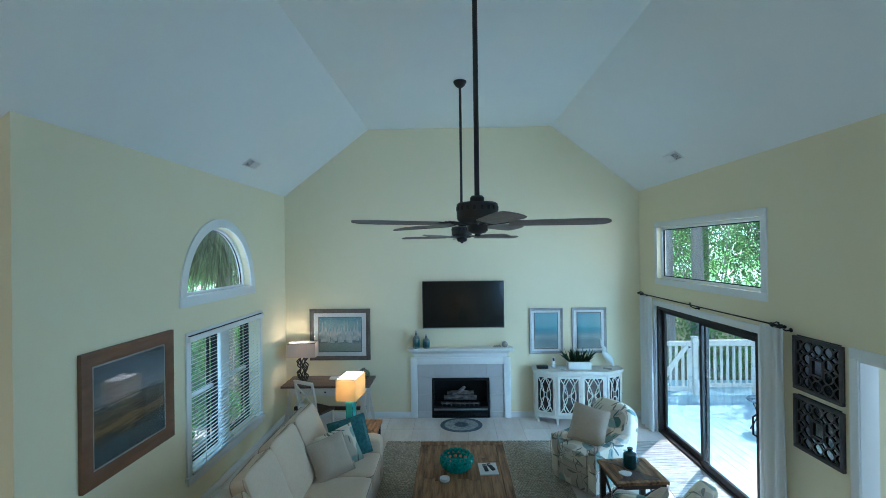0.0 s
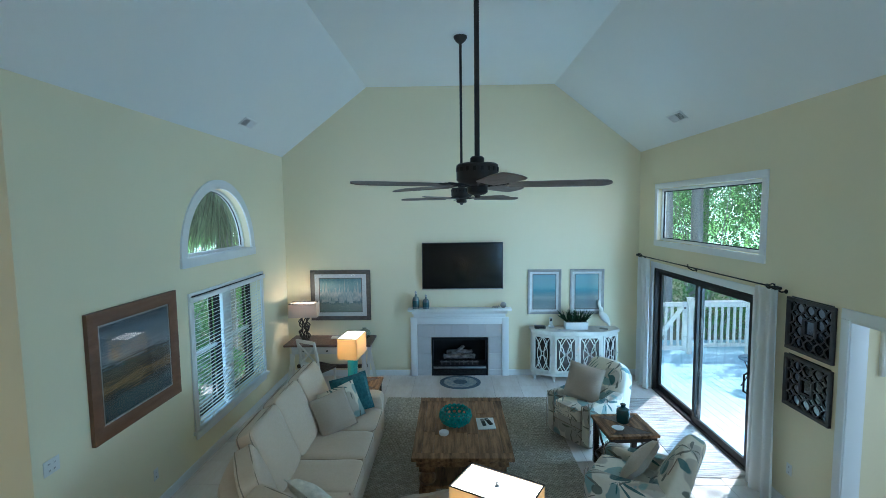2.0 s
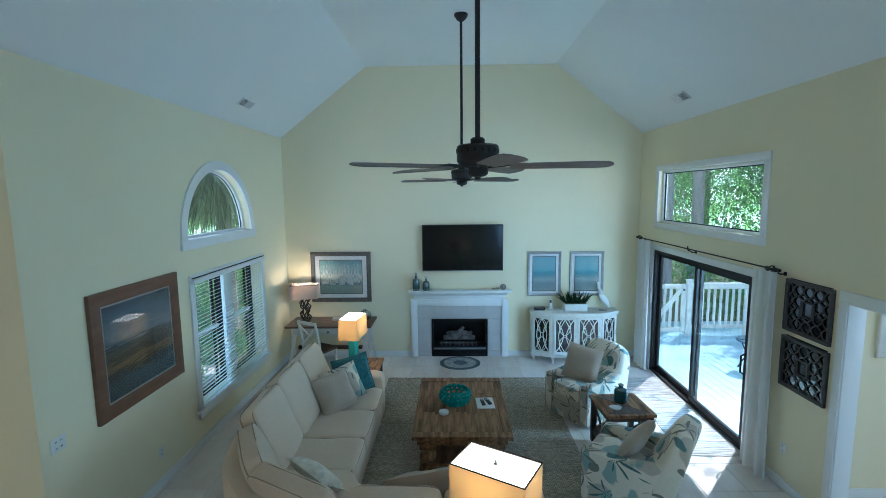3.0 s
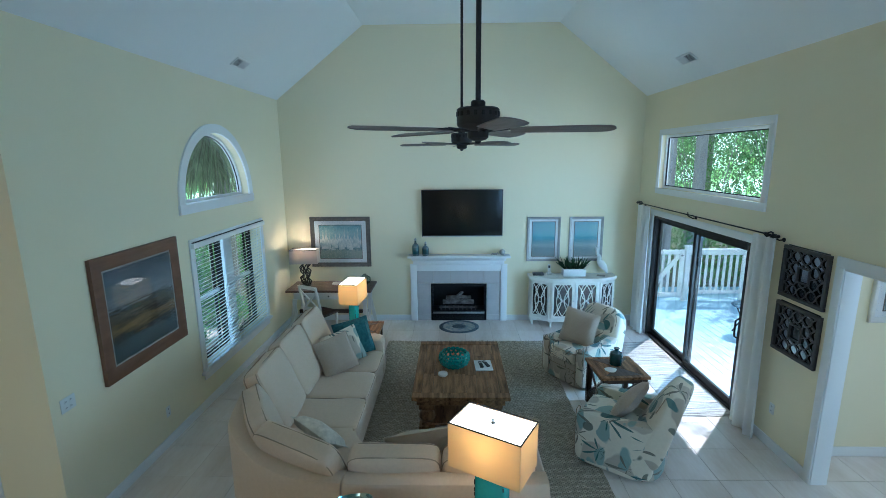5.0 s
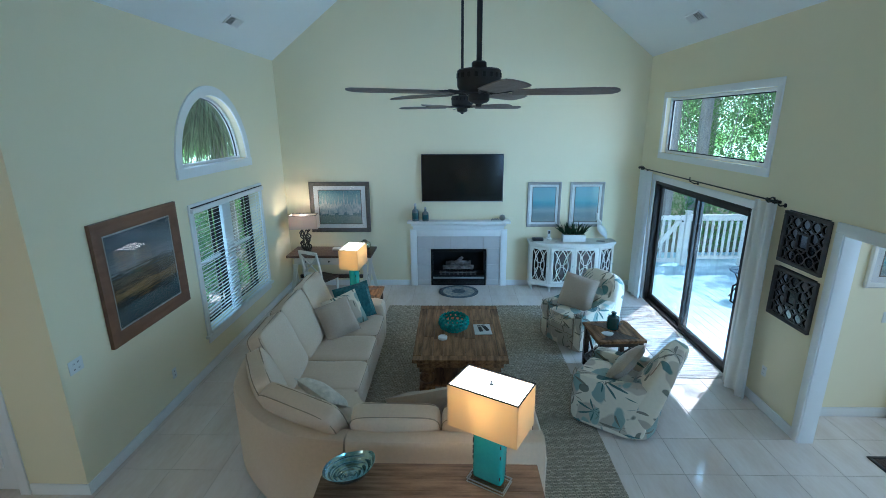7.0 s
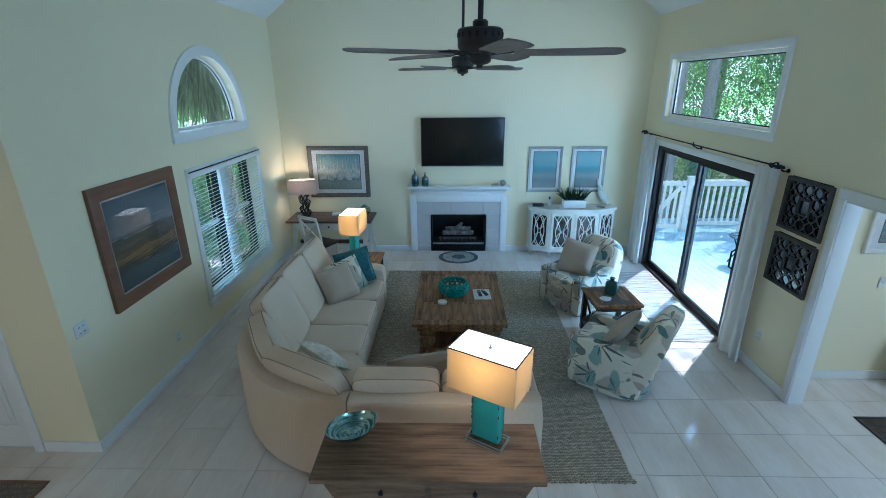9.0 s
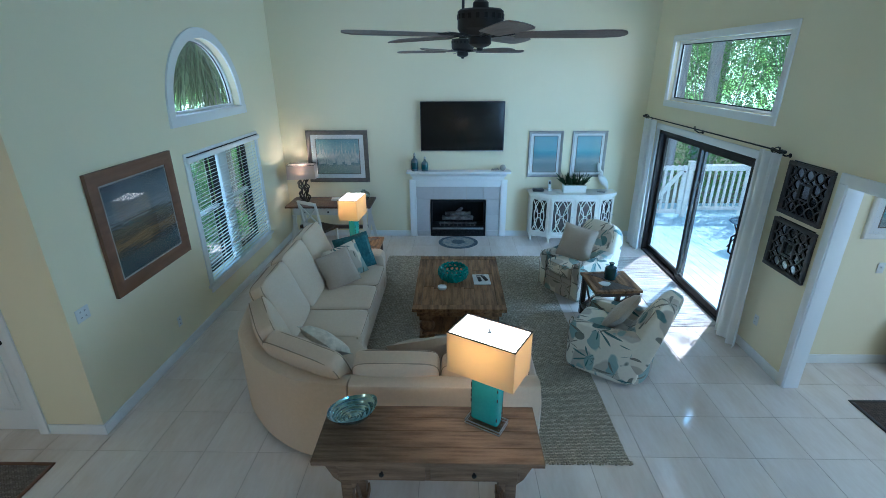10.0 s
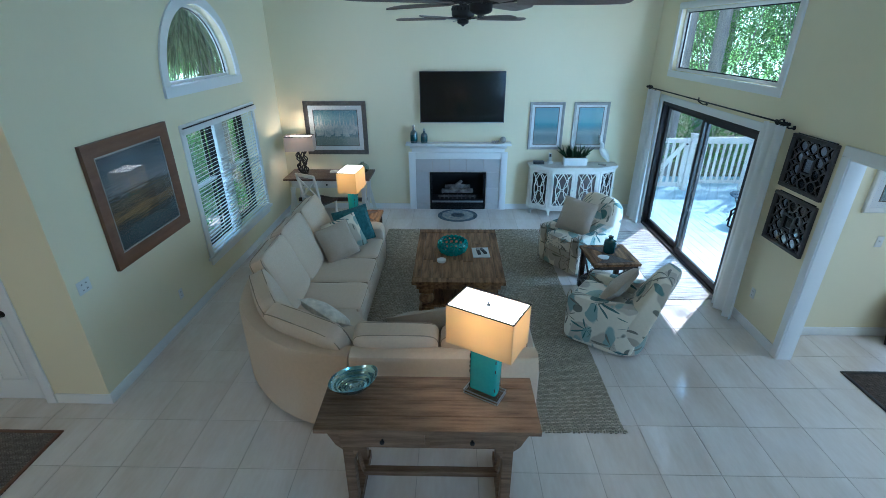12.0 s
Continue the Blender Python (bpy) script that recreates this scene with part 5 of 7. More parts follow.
# ---- fireplace and north wall ----
fp = thing("fireplace", "white mantel fireplace with grey tile surround", "fireplace")
yb = YB - 0.001
for nm, b in (("pilaster", (-0.795, -0.675, 0.0, 1.085)), ("pilaster", (0.865, 0.985, 0.0, 1.085)), ("header", (-0.675, 0.865, 0.96, 1.085))):
    part(nm, bm_box(b[0], b[1], yb - 0.045, yb, b[2], b[3], 0.006), M["white"], fp)
bm = bmesh.new()
prism(bm, [(yb, 1.15), (yb - 0.05, 1.15), (yb - 0.06, 1.17), (yb - 0.10, 1.185), (yb - 0.12, 1.205), (yb - 0.15, 1.215), (yb - 0.155, 1.228), (yb, 1.228)], "x", -0.765, 0.955)
part("moulding", bm, M["white"], fp)
part("frieze", bm_box(-0.74, 0.93, yb - 0.022, yb, 1.085, 1.15, 0.003), M["white"], fp)
part("mantel_shelf", bm_box(-0.83, 1.025, yb - 0.20, yb, 1.228, 1.268, 0.008), M["white"], fp)
for b in ((-0.675, -0.425, 0.0, 0.96), (0.615, 0.865, 0.0, 0.96), (-0.425, 0.615, 0.715, 0.96)):
    part("tile_backing", bm_box(b[0], b[1], yb - 0.008, yb, b[2], b[3]), M["grout"], fp)
for b in [(-0.672 + 0.3075 * i, -0.672 + 0.3075 * (i + 1) - 0.005, 0.722, 0.957) for i in range(5)] \
        + [(x0, x1, z0, z1) for x0, x1 in ((-0.672, -0.428), (0.620, 0.861)) for z0, z1 in ((0.003, 0.108), (0.113, 0.412), (0.417, 0.717))]:
    bm = bm_box(-(b[1] - b[0]) / 2, (b[1] - b[0]) / 2, -0.016, 0, -(b[3] - b[2]) / 2, (b[3] - b[2]) / 2, 0.003, 1)
    t = part("tile", bm, M["fptile"], fp)
    t.matrix_basis = pose((b[0] + b[1]) / 2, yb - 0.006, (b[2] + b[3]) / 2)
# firebox
bm = bmesh.new()
box(bm, -0.42, -0.40, YB + 0.0, YB + 0.45, 0.0, 0.71)
box(bm, 0.59, 0.61, YB + 0.0, YB + 0.45, 0.0, 0.71)
box(bm, -0.40, 0.59, YB + 0.43, YB + 0.45, 0.0, 0.71)
box(bm, -0.40, 0.59, YB, YB + 0.43, 0.69, 0.71)
box(bm, -0.40, 0.59, YB, YB + 0.43, 0.0, 0.15)
part("firebox", bm, M["black"], fp)
bm = bmesh.new()
for b in ((-0.42, -0.385, 0.0, 0.71), (0.575, 0.61, 0.0, 0.71), (-0.385, 0.575, 0.665, 0.71), (-0.385, 0.575, 0.17, 0.20), (-0.385, 0.575, 0.0, 0.02)):
    box(bm, b[0], b[1], yb - 0.028, yb, b[2], b[3], 0.004, 1)
part("insert_frame", bm, M["black"], fp)
part("trim_strip", bm_box(-0.385, 0.575, yb - 0.032, yb - 0.008, 0.135, 0.165, 0.003), M["steel"], fp)
for k in range(5):
    part("louver", bm_box(-0.385, 0.575, yb - 0.024, yb - 0.004, 0.022 + k * 0.022, 0.034 + k * 0.022, 0.002), M["black"], fp)
for pts, r in (([(-0.20, YB + 0.17, 0.30), (0.05, YB + 0.15, 0.31), (0.38, YB + 0.17, 0.30)], 0.045), ([(-0.14, YB + 0.25, 0.36), (0.12, YB + 0.22, 0.38), (0.33, YB + 0.25, 0.36)], 0.04),
               ([(-0.05, YB + 0.14, 0.36), (0.10, YB + 0.21, 0.42), (0.16, YB + 0.28, 0.45)], 0.032)):
    bm = bmesh.new()
    tube(bm, catmull(pts, 5), r, 10)
    for v in bm.verts:
        v.co += noise.noise_vector(v.co * 12) * 0.014
    part("log", bm, M["ash"], fp)
bm = bmesh.new()
for k in range(9):
    x = -0.24 + k * 0.082
    tube(bm, [(x, YB + 0.11, 0.15), (x, YB + 0.11, 0.24)], 0.012, 6)
tube(bm, [(-0.27, YB + 0.11, 0.215), (0.45, YB + 0.11, 0.215)], 0.013, 6)
part("grate", bm, M["ash"], fp)

tv = thing("television", "black flat-screen television mounted on the wall", "television")
part("cabinet", bm_box(-0.567, 0.883, yb - 0.075, yb - 0.02, 1.605, 2.445, 0.006), M["plastic"], tv)
part("bracket", bm_box(-0.1, 0.42, yb - 0.02, yb, 1.85, 2.2), M["black"], tv)
part("screen", bm_box(-0.552, 0.868, yb - 0.0765, yb - 0.074, 1.625, 2.432), M["screen"], tv)
part("stand_strip", bm_box(-0.552, 0.868, yb - 0.077, yb - 0.0745, 1.607, 1.620), M["steel"], tv)


def bottle(x, h, r):
    b = thing("decanter", "teal mercury-glass decanter with stopper on the mantel", "bottle", "bottles on the mantel", pose(x, YB - 0.11, 1.2685))
    bm = bmesh.new()
    lathe(bm, [(0, 0), (r, 0), (r * 1.05, 0.02), (r * 1.05, h * 0.5), (r * 0.9, h * 0.60), (r * 0.35, h * 0.68), (r * 0.3, h * 0.78), (r * 0.45, h * 0.80), (0, h * 0.8)], 20)
    part("body", bm, M["bottle"], b)
    bm = bmesh.new()
    lathe(bm, [(r * 1.07, h * 0.12), (r * 1.1, h * 0.14), (r * 1.1, h * 0.44), (r * 1.07, h * 0.46)], 20)
    part("band", bm, M["tealdark"], b)
    bm = bmesh.new()
    lathe(bm, [(0, h * 0.8), (r * 0.25, h * 0.81), (r * 0.4, h * 0.88), (r * 0.2, h * 0.95), (0, h)], 14)
    part("stopper", bm, M["steel"], b)


bottle(-0.685, 0.33, 0.058)
bottle(-0.505, 0.26, 0.056)
orn = thing("mantel_ornament", "silver ball and coral ornament on the mantel", "ornament", "", pose(0.83, YB - 0.11, 1.2685))
bm = bmesh.new()
bmesh.ops.create_uvsphere(bm, u_segments=16, v_segments=10, radius=0.055)
bmesh.ops.translate(bm, vec=(0.05, 0, 0.055), verts=bm.verts)
part("ball", bm, M["silverframe"], orn)
bm = bmesh.new()
for k in range(4):
    tube(bm, [(-0.02 - 0.03 * k, 0.01 * (k % 2), 0.014), (-0.035 - 0.03 * k, 0.015, 0.04 - 0.004 * k), (-0.055 - 0.03 * k, -0.01, 0.012)], 0.012, 7)
part("coral", bm, M["silverframe"], orn)


def picture(name, m, w, h, fw, mats, art, frame_mat, label, deep=0.03, glass=True):
    """A framed picture in the xz plane, facing -y; its back is on y = 0."""
    t = thing(name, label, "picture", "", m)
    W, Hh = w / 2, h / 2
    bm = bmesh.new()
    pr = [(0, 0), (0, -deep * 0.8), (fw * 0.25, -deep), (fw * 0.8, -deep * 0.75), (fw, -deep * 0.55), (fw, 0)]
    corners = ((-W, -Hh, 1, 1), (W, -Hh, -1, 1), (W, Hh, -1, -1), (-W, Hh, 1, -1))
    rings = [[bm.verts.new((cx + sx * o, d, cz + sz * o)) for o, d in pr] for cx, cz, sx, sz in corners]
    for i in range(4):
        a, b = rings[i], rings[(i + 1) % 4]
        for k in range(len(pr)):
            bm.faces.new((a[k], a[(k + 1) % len(pr)], b[(k + 1) % len(pr)], b[k]))
    bmesh.ops.recalc_face_normals(bm, faces=bm.faces)
    part("frame", bm, M[frame_mat], t)
    W, Hh = W - fw, Hh - fw
    part("mat_board", bm_box(-W, W, -deep * 0.40, 0, -Hh, Hh), M["matboard" if mats else "black"], t)
    W, Hh = W - mats, Hh - mats * 0.9
    if mats:
        bm = bmesh.new()
        for b in ((-W - 0.012, W + 0.012, -Hh - 0.012, -Hh), (-W - 0.012, W + 0.012, Hh, Hh + 0.012), (-W - 0.012, -W, -Hh, Hh), (W, W + 0.012, -Hh, Hh)):
            box(bm, b[0], b[1], -deep * 0.46, -deep * 0.38, b[2], b[3])
        part("fillet", bm, M["silverframe" if frame_mat == "brownframe" else "greyframe"], t)
    part("print", bm_box(-W, W, -deep * 0.43, -deep * 0.3, -Hh, Hh), M[art], t)
    if glass:
        W, Hh = w / 2 - fw, h / 2 - fw
        g = part("glazing", bm_box(-W, W, -deep * 0.56, -deep * 0.52, -Hh, Hh), M["picglass"], t)
        g.visible_shadow = False
    return t


picture("framed_painting", pose(-2.06, yb, 1.505), 1.09, 0.92, 0.075, 0.09, "art_boats", "greyframe", "framed painting of white sailboats on teal water", 0.04)
boats = [o for o in scene.collection.objects if o.name == "framed_painting"][0]
M["sail"] = mat("sail_paint", (0.60, 0.60, 0.55), 0.6, (0.30, 0.38, 0.38), 14, 1.5, 0.2, 60)
rnd = random.Random(21)
for k in range(12):
    x, h, w = -0.31 + k * 0.056 + rnd.uniform(-0.014, 0.014), rnd.uniform(0.26, 0.42), rnd.uniform(0.020, 0.042)
    z = -0.15 + rnd.uniform(-0.02, 0.05)
    bm = bmesh.new()
    prism(bm, [(x - w, z), (x + w, z + 0.01), (x + w * 0.5, z + h * 0.6), (x + w * 0.15, z + h), (x - w * 0.35, z + h * 0.75)], "y", -0.0192, -0.0171)
    part("painted_sail", bm, M["sail"], boats)
picture("framed_print", pose(1.628, yb, 1.54), 0.60, 0.81, 0.045, 0.055, "art_beach", "silverframe", "silver-framed teal seascape print above the cabinet")
picture("framed_print", pose(2.388, yb, 1.54), 0.61, 0.81, 0.045, 0.055, "art_beach", "silverframe", "silver-framed teal seascape print beside its pair")
picture("framed_painting", pose(XL + 0.001, 4.245, 1.62, 0, 0, 90), 1.22, 1.13, 0.125, 0.018, "art_sea", "brownframe", "large brown-framed abstract seascape in dark blues and ochre", 0.045)
picture("framed_print", pose(4.30, 4.249, 1.67), 0.72, 0.48, 0.05, 0.08, "art_beach", "chalk", "pale-framed print hanging in the hall")
picture("framed_print", pose(4.86, 4.13, 0.31, -14), 0.60, 0.60, 0.04, 0.0, "darkglass", "plastic", "black-framed panel leaning against the hall wall")

# desk
dk = thing("writing_desk", "white desk with dark wood top and crossed legs", "desk")
DX0, DX1, DY0, DY1 = -2.90, -1.42, 7.55, 8.19
plank(dk, DX0, DX1, DY0, DY1, 0.735, 0.77, "browntop", "top")
plank(dk, DX0 + 0.12, DX1 - 0.12, DY0 + 0.05, DY1 - 0.04, 0.60, 0.735, "chalk", "case")
for i in range(3):
    x0 = DX0 + 0.14 + i * 0.405
    d = plank(dk, x0, x0 + 0.39, DY0 + 0.036, DY0 + 0.05, 0.615, 0.72, "chalk", "drawer")
    bm = bmesh.new()
    lathe(bm, [(0, 0.03), (0.014, 0.026), (0.016, 0.018), (0.006, 0.01), (0.008, 0)], 12)
    bmesh.ops.transform(bm, matrix=pose(0, -0.007, 0.05, 90), verts=bm.verts)
    part("knob", bm, M["black"], d)
for sx, x in ((1, DX0 + 0.10), (-1, DX1 - 0.10)):
    for a, b in ((DY0 + 0.05, DY0 + 0.07), (DY1 - 0.07, DY1 - 0.05)):
        for q in (-1, 1):
            bm = bmesh.new()
            prism(bm, [(x - 0.03 + q * 0.07, 0.0), (x + 0.03 + q * 0.07, 0.0), (x + 0.03 - q * 0.02 + sx * 0.03, 0.60), (x - 0.03 - q * 0.02 + sx * 0.03, 0.60)], "y", a + q * 0.011, b + q * 0.011)
            part("leg", bm, M["chalk"], dk)
plank(dk, DX0 + 0.12, DX1 - 0.12, 7.84, 7.90, 0.27, 0.33, "darkwood", "stretcher")
# desk chair
dc = thing("desk_chair", "white cross-back chair with dark seat", "chair", "", pose(-2.25, 7.36, 0, 0, 0, -28))
plank(dc, -0.21, 0.21, -0.19, 0.21, 0.43, 0.465, "darkwood", "seat")
for x in (-0.185, 0.185):
    bm = bmesh.new()
    tube(bm, [(x, 0.18, 0), (x, 0.18, 0.43)], 0.02, 8)
    part("leg", bm, M["chalk"], dc)
    bm = bmesh.new()
    tube(bm, [(x, -0.22, 0), (x, -0.18, 0.42), (x, -0.19, 0.6), (x, -0.27, 0.97)], 0.021, 8)
    part("leg", bm, M["chalk"], dc)
    for sg in (-1,):
        bm = bmesh.new()
        tube(bm, [(x, -0.193, 0.56), (0, -0.215, 0.72), (-x, -0.255, 0.90)], 0.014, 8)
        part("cross_slat", bm, M["chalk"], dc)
for z0, yy in ((0.92, -0.26), (0.53, -0.188)):
    part("rail", bm_box(-0.185, 0.185, yy - 0.012, yy + 0.012, z0, z0 + 0.055, 0.006), M["chalk"], dc)

# desk lamp
dl = thing("desk_lamp", "dark branch-work lamp with lit grey shade", "lamp", "", pose(-2.64, 7.90, 0.7705, 0, 0, 6))
bm = bmesh.new()
lathe(bm, [(0, 0), (0.08, 0), (0.085, 0.015), (0.03, 0.03), (0, 0.03)], 20)
part("foot", bm, M["fanmetal"], dl)
rnd = random.Random(8)
for k in range(9):
    a0 = 2 * math.pi * k / 9
    bm = bmesh.new()
    tube(bm, catmull([((0.055 + 0.028 * math.sin(j * 2.1 + k)) * math.cos(a0 + 0.35 * math.sin(j * 1.7 + k * 1.3)) * 1.2, (0.045 + 0.02 * math.sin(j * 2.1 + k)) * math.sin(a0 + 0.35 * math.sin(j * 1.7 + k * 1.3)), 0.02 + 0.062 * j) for j in range(7)], 3), 0.0115, 6)
    part("branch", bm, M["fanmetal"], dl)
bm = bmesh.new()
w, d = 0.23, 0.12
lo = [(-w, -d), (w, -d), (w, d), (-w, d)]
for (x0, y0), (x1, y1) in zip(lo, lo[1:] + lo[:1]):
    n = 14
    for i in range(n):
        p, q = i / n, (i + 1) / n
        vs = [bm.verts.new((x0 + (x1 - x0) * s, y0 + (y1 - y0) * s, z)) for s, z in ((p, 0.42), (q, 0.42), (q, 0.66), (p, 0.66))]
        bm.faces.new(vs)
bmesh.ops.remove_doubles(bm, verts=bm.verts, dist=0.001)
for i, v in enumerate(bm.verts):
    v.co += Vector((v.co.x, v.co.y, 0)).normalized() * (0.004 * (i % 2)) + Vector((v.co.x, v.co.y, 0)) * (0.06 if v.co.z < 0.5 else 0)
bmesh.ops.solidify(bm, geom=bm.faces[:], thickness=0.003)
sh = part("shade", bm, M["shade2"], dl, "pleated grey fabric shade")
bm = bmesh.new()
for z in (0.66,):
    tube(bm, [(-w, -d, z), (w, -d, z), (w, d, z), (-w, d, z)], 0.0065, 6, True)
part("trim", bm, M["black"], sh)
bm = bmesh.new()
lathe(bm, [(0.006, 0.40), (0.006, 0.45), (0.026, 0.47), (0.03, 0.49), (0.02, 0.515), (0, 0.52)], 12)
part("light_bulb", bm, M["glow"], dl)
pd = bpy.data.lights.new("bulb", "POINT")
pd.energy, pd.color, pd.shadow_soft_size = 6.4, (1.0, 0.72, 0.44), 0.035
new("bulb", pd).matrix_world = pose(-2.64, 7.90, 0.7705 + 0.615)
bk = thing("book", "white closed book lying on the desk", "book", "", pose(-2.08, 8.0, 0.7705, 0, 0, 4))
part("pages", bm_box(-0.105, 0.105, -0.07, 0.07, 0.003, 0.02), M["paper"], bk)
part("cover", bm_box(-0.11, 0.11, -0.075, 0.075, 0.0, 0.003), M["matboard"], bk)
part("cover", bm_box(-0.11, 0.11, -0.075, 0.075, 0.02, 0.023), M["matboard"], bk)
bm = bmesh.new()
lathe(bm, [(0, 0), (0.06, 0), (0.10, 0.03), (0.115, 0.08), (0.10, 0.13), (0.05, 0.165), (0.03, 0.175), (0.034, 0.19), (0.028, 0.19), (0.024, 0.175), (0.045, 0.16), (0.094, 0.128), (0.108, 0.08), (0.094, 0.034), (0.055, 0.006), (0, 0.006)], 24)
solo("glass_jar", bm, M["jar"], "round smoky glass jar on the desk", "jar", "", pose(-1.60, 7.98, 0.7705))

# white cabinet with fretwork doors
cb = thing("sideboard", "distressed white sideboard with fretwork glass doors", "cabinet")
plan = [(1.38, 8.20), (1.38, 7.99), (1.71, 7.80), (2.54, 7.80), (2.87, 7.99), (2.87, 8.20)]
for nm, g, z0, z1 in (("body", 0.0, 0.14, 0.87), ("top", 0.03, 0.875, 0.915), ("moulding", 0.015, 0.855, 0.876), ("plinth", 0.008, 0.12, 0.165)):
    cx, cy = 2.125, 8.1
    bm = bmesh.new()
    pl = [(x + g * (1 if x > cx else -1) * (1 if y > 7.85 else 0.5), min(8.21, y - g * (1 if y < 8.15 else -0.2))) for x, y in plan]
    prism(bm, pl, "z", z0, z1)
    bmesh.ops.bevel(bm, geom=bm.edges[:], offset=0.004, segments=2, affect="EDGES")
    part(nm, bm, M["chalk"], cb)
for x, y in ((1.43, 8.02), (1.73, 7.86), (2.52, 7.86), (2.82, 8.02), (1.43, 8.16), (2.82, 8.16)):
    bm = bmesh.new()
    lathe(bm, [(0, 0), (0.02, 0), (0.026, 0.01), (0.018, 0.04), (0.03, 0.09), (0.04, 0.13), (0, 0.13)], 12)
    f = part("foot", bm, M["chalk"], cb)
    f.matrix_basis = pose(x, y, 0)


def fret_door(x, y, rz, w, h, z):
    """Door whose face looks along its own -y."""
    d = part("door", bmesh.new(), M["chalk"], cb)
    d.matrix_basis = pose(x, y, z, 0, 0, rz)
    bm = bmesh.new()
    fw = 0.042
    for b in ((-w / 2, -w / 2 + fw, 0, h), (w / 2 - fw, w / 2, 0, h), (-w / 2 + fw, w / 2 - fw, 0, fw), (-w / 2 + fw, w / 2 - fw, h - fw, h)):
        box(bm, b[0], b[1], -0.02, 0.0, b[2], b[3], 0.003, 1)
    bm.to_mesh(d.data)
    bm.free()
    smooth(d.data)
    part("pane", bm_box(-w / 2 + fw, w / 2 - fw, -0.006, -0.003, fw, h - fw), M["doorglass"], d)
    iw, ih = w / 2 - fw, h - 2 * fw
    bm = bmesh.new()
    for sx in (-1, 1):
        tube(bm, [(sx * (iw * (0.98 - 0.80 * math.sin(math.pi * i / 14))), -0.012, fw + ih * i / 14) for i in range(15)], 0.008, 6)
        tube(bm, [(sx * iw * 0.70 * math.sin(math.pi * i / 14), -0.013, fw + ih * i / 14) for i in range(15)], 0.008, 6)
    for zc in (0.22, 0.78):
        tube(bm, [(iw * 0.62 * math.cos(q * 0.3927), -0.0125, fw + ih * zc + iw * 0.95 * math.sin(q * 0.3927)) for q in range(16)], 0.0065, 6, True)
    part("fretwork", bm, M["chalk"], d)
    bm = bmesh.new()
    lathe(bm, [(0, 0.03), (0.011, 0.026), (0.012, 0.018), (0.005, 0.01), (0.006, 0)], 12)
    bmesh.ops.transform(bm, matrix=pose(w / 2 - 0.02, -0.02, h * 0.5, 90), verts=bm.verts)
    part("knob", bm, M["steel"], d)


fret_door(1.92, 7.799, 0, 0.395, 0.66, 0.18)
fret_door(2.33, 7.799, 0, 0.395, 0.66, 0.18)
fret_door(1.543, 7.893, -29.9, 0.345, 0.66, 0.18)
fret_door(2.707, 7.893, 29.9, 0.345, 0.66, 0.18)
ZC = 0.9155
bx = thing("router_box", "flat black box on the sideboard", "box", "", pose(1.52, 8.05, ZC))
part("case", bm_box(-0.095, 0.095, -0.05, 0.05, 0, 0.05, 0.006), M["plastic"], bx)
part("label_strip", bm_box(-0.06, 0.06, -0.0515, -0.0495, 0.02, 0.03), M["fanmetal"], bx)
ph = thing("cordless_phone", "white cordless phone standing in its charging cradle", "phone", "", pose(1.73, 8.10, ZC))
part("cradle", bm_box(-0.045, 0.045, -0.05, 0.05, 0, 0.035, 0.01), M["ivory"], ph)
c = part("handset", bm_box(-0.025, 0.025, -0.014, 0.014, 0, 0.16, 0.008), M["ivory"], ph)
c.matrix_basis = pose(0, 0.0, 0.02, -10)
part("display", bm_box(-0.017, 0.017, -0.0165, -0.0135, 0.09, 0.14), M["plastic"], c)
bm = bmesh.new()
lathe(bm, [(0, 0), (0.045, 0), (0.05, 0.012), (0.03, 0.02), (0, 0.022)], 18)
solo("shell_dish", bm, M["ivory"], "white shell ornament beside the phone", "shell", "", pose(1.86, 7.98, ZC))
pt = thing("potted_plant", "spiky green plant in a white oblong planter", "plant", "", pose(2.14, 7.99, ZC))
bm = bmesh.new()
box(bm, -0.20, 0.20, -0.075, 0.075, 0, 0.13, 0.012, 3)
part("planter", bm, M["ivory"], pt)
part("soil", bm_box(-0.185, 0.185, -0.06, 0.06, 0.125, 0.134), M["ground"], pt)
rnd = random.Random(3)
for k in range(84):
    x, y = rnd.uniform(-0.17, 0.17), rnd.uniform(-0.05, 0.05)
    a = rnd.uniform(-0.45, 0.45) + x * 3.2
    b = rnd.uniform(-0.5, 0.35)
    L = rnd.uniform(0.15, 0.29)
    tipv = Vector((math.sin(a), math.sin(b) * 0.7, math.cos(a))).normalized()
    side = tipv.cross(Vector((rnd.uniform(-1, 1), rnd.uniform(-1, 1), 0.1))).normalized()
    bm = bmesh.new()
    base = Vector((x, y, 0.13))
    prev = None
    for j, wd in enumerate((0.010, 0.014, 0.011, 0.001)):
        p = base + tipv * L * j / 3 + Vector((0, 0, -0.03)) * (j / 3) ** 2
        q = [bm.verts.new(p - side * wd), bm.verts.new(p + tipv.cross(side) * wd * 0.35), bm.verts.new(p + side * wd)]
        if prev:
            for i in range(2):
                bm.faces.new((prev[i], prev[i + 1], q[i + 1], q[i]))
        prev = q
    bmesh.ops.solidify(bm, geom=bm.faces[:], thickness=0.0015)
    part("leaf", bm, M["plantleaf"], pt)
bm = bmesh.new()
pts = catmull([(0.10, 0, 0.02), (0.07, 0, 0.10), (0.0, 0, 0.19), (-0.05, 0, 0.26), (-0.045, 0, 0.33), (-0.085, 0, 0.38), (-0.10, 0, 0.46), (-0.12, 0, 0.50)], 4)
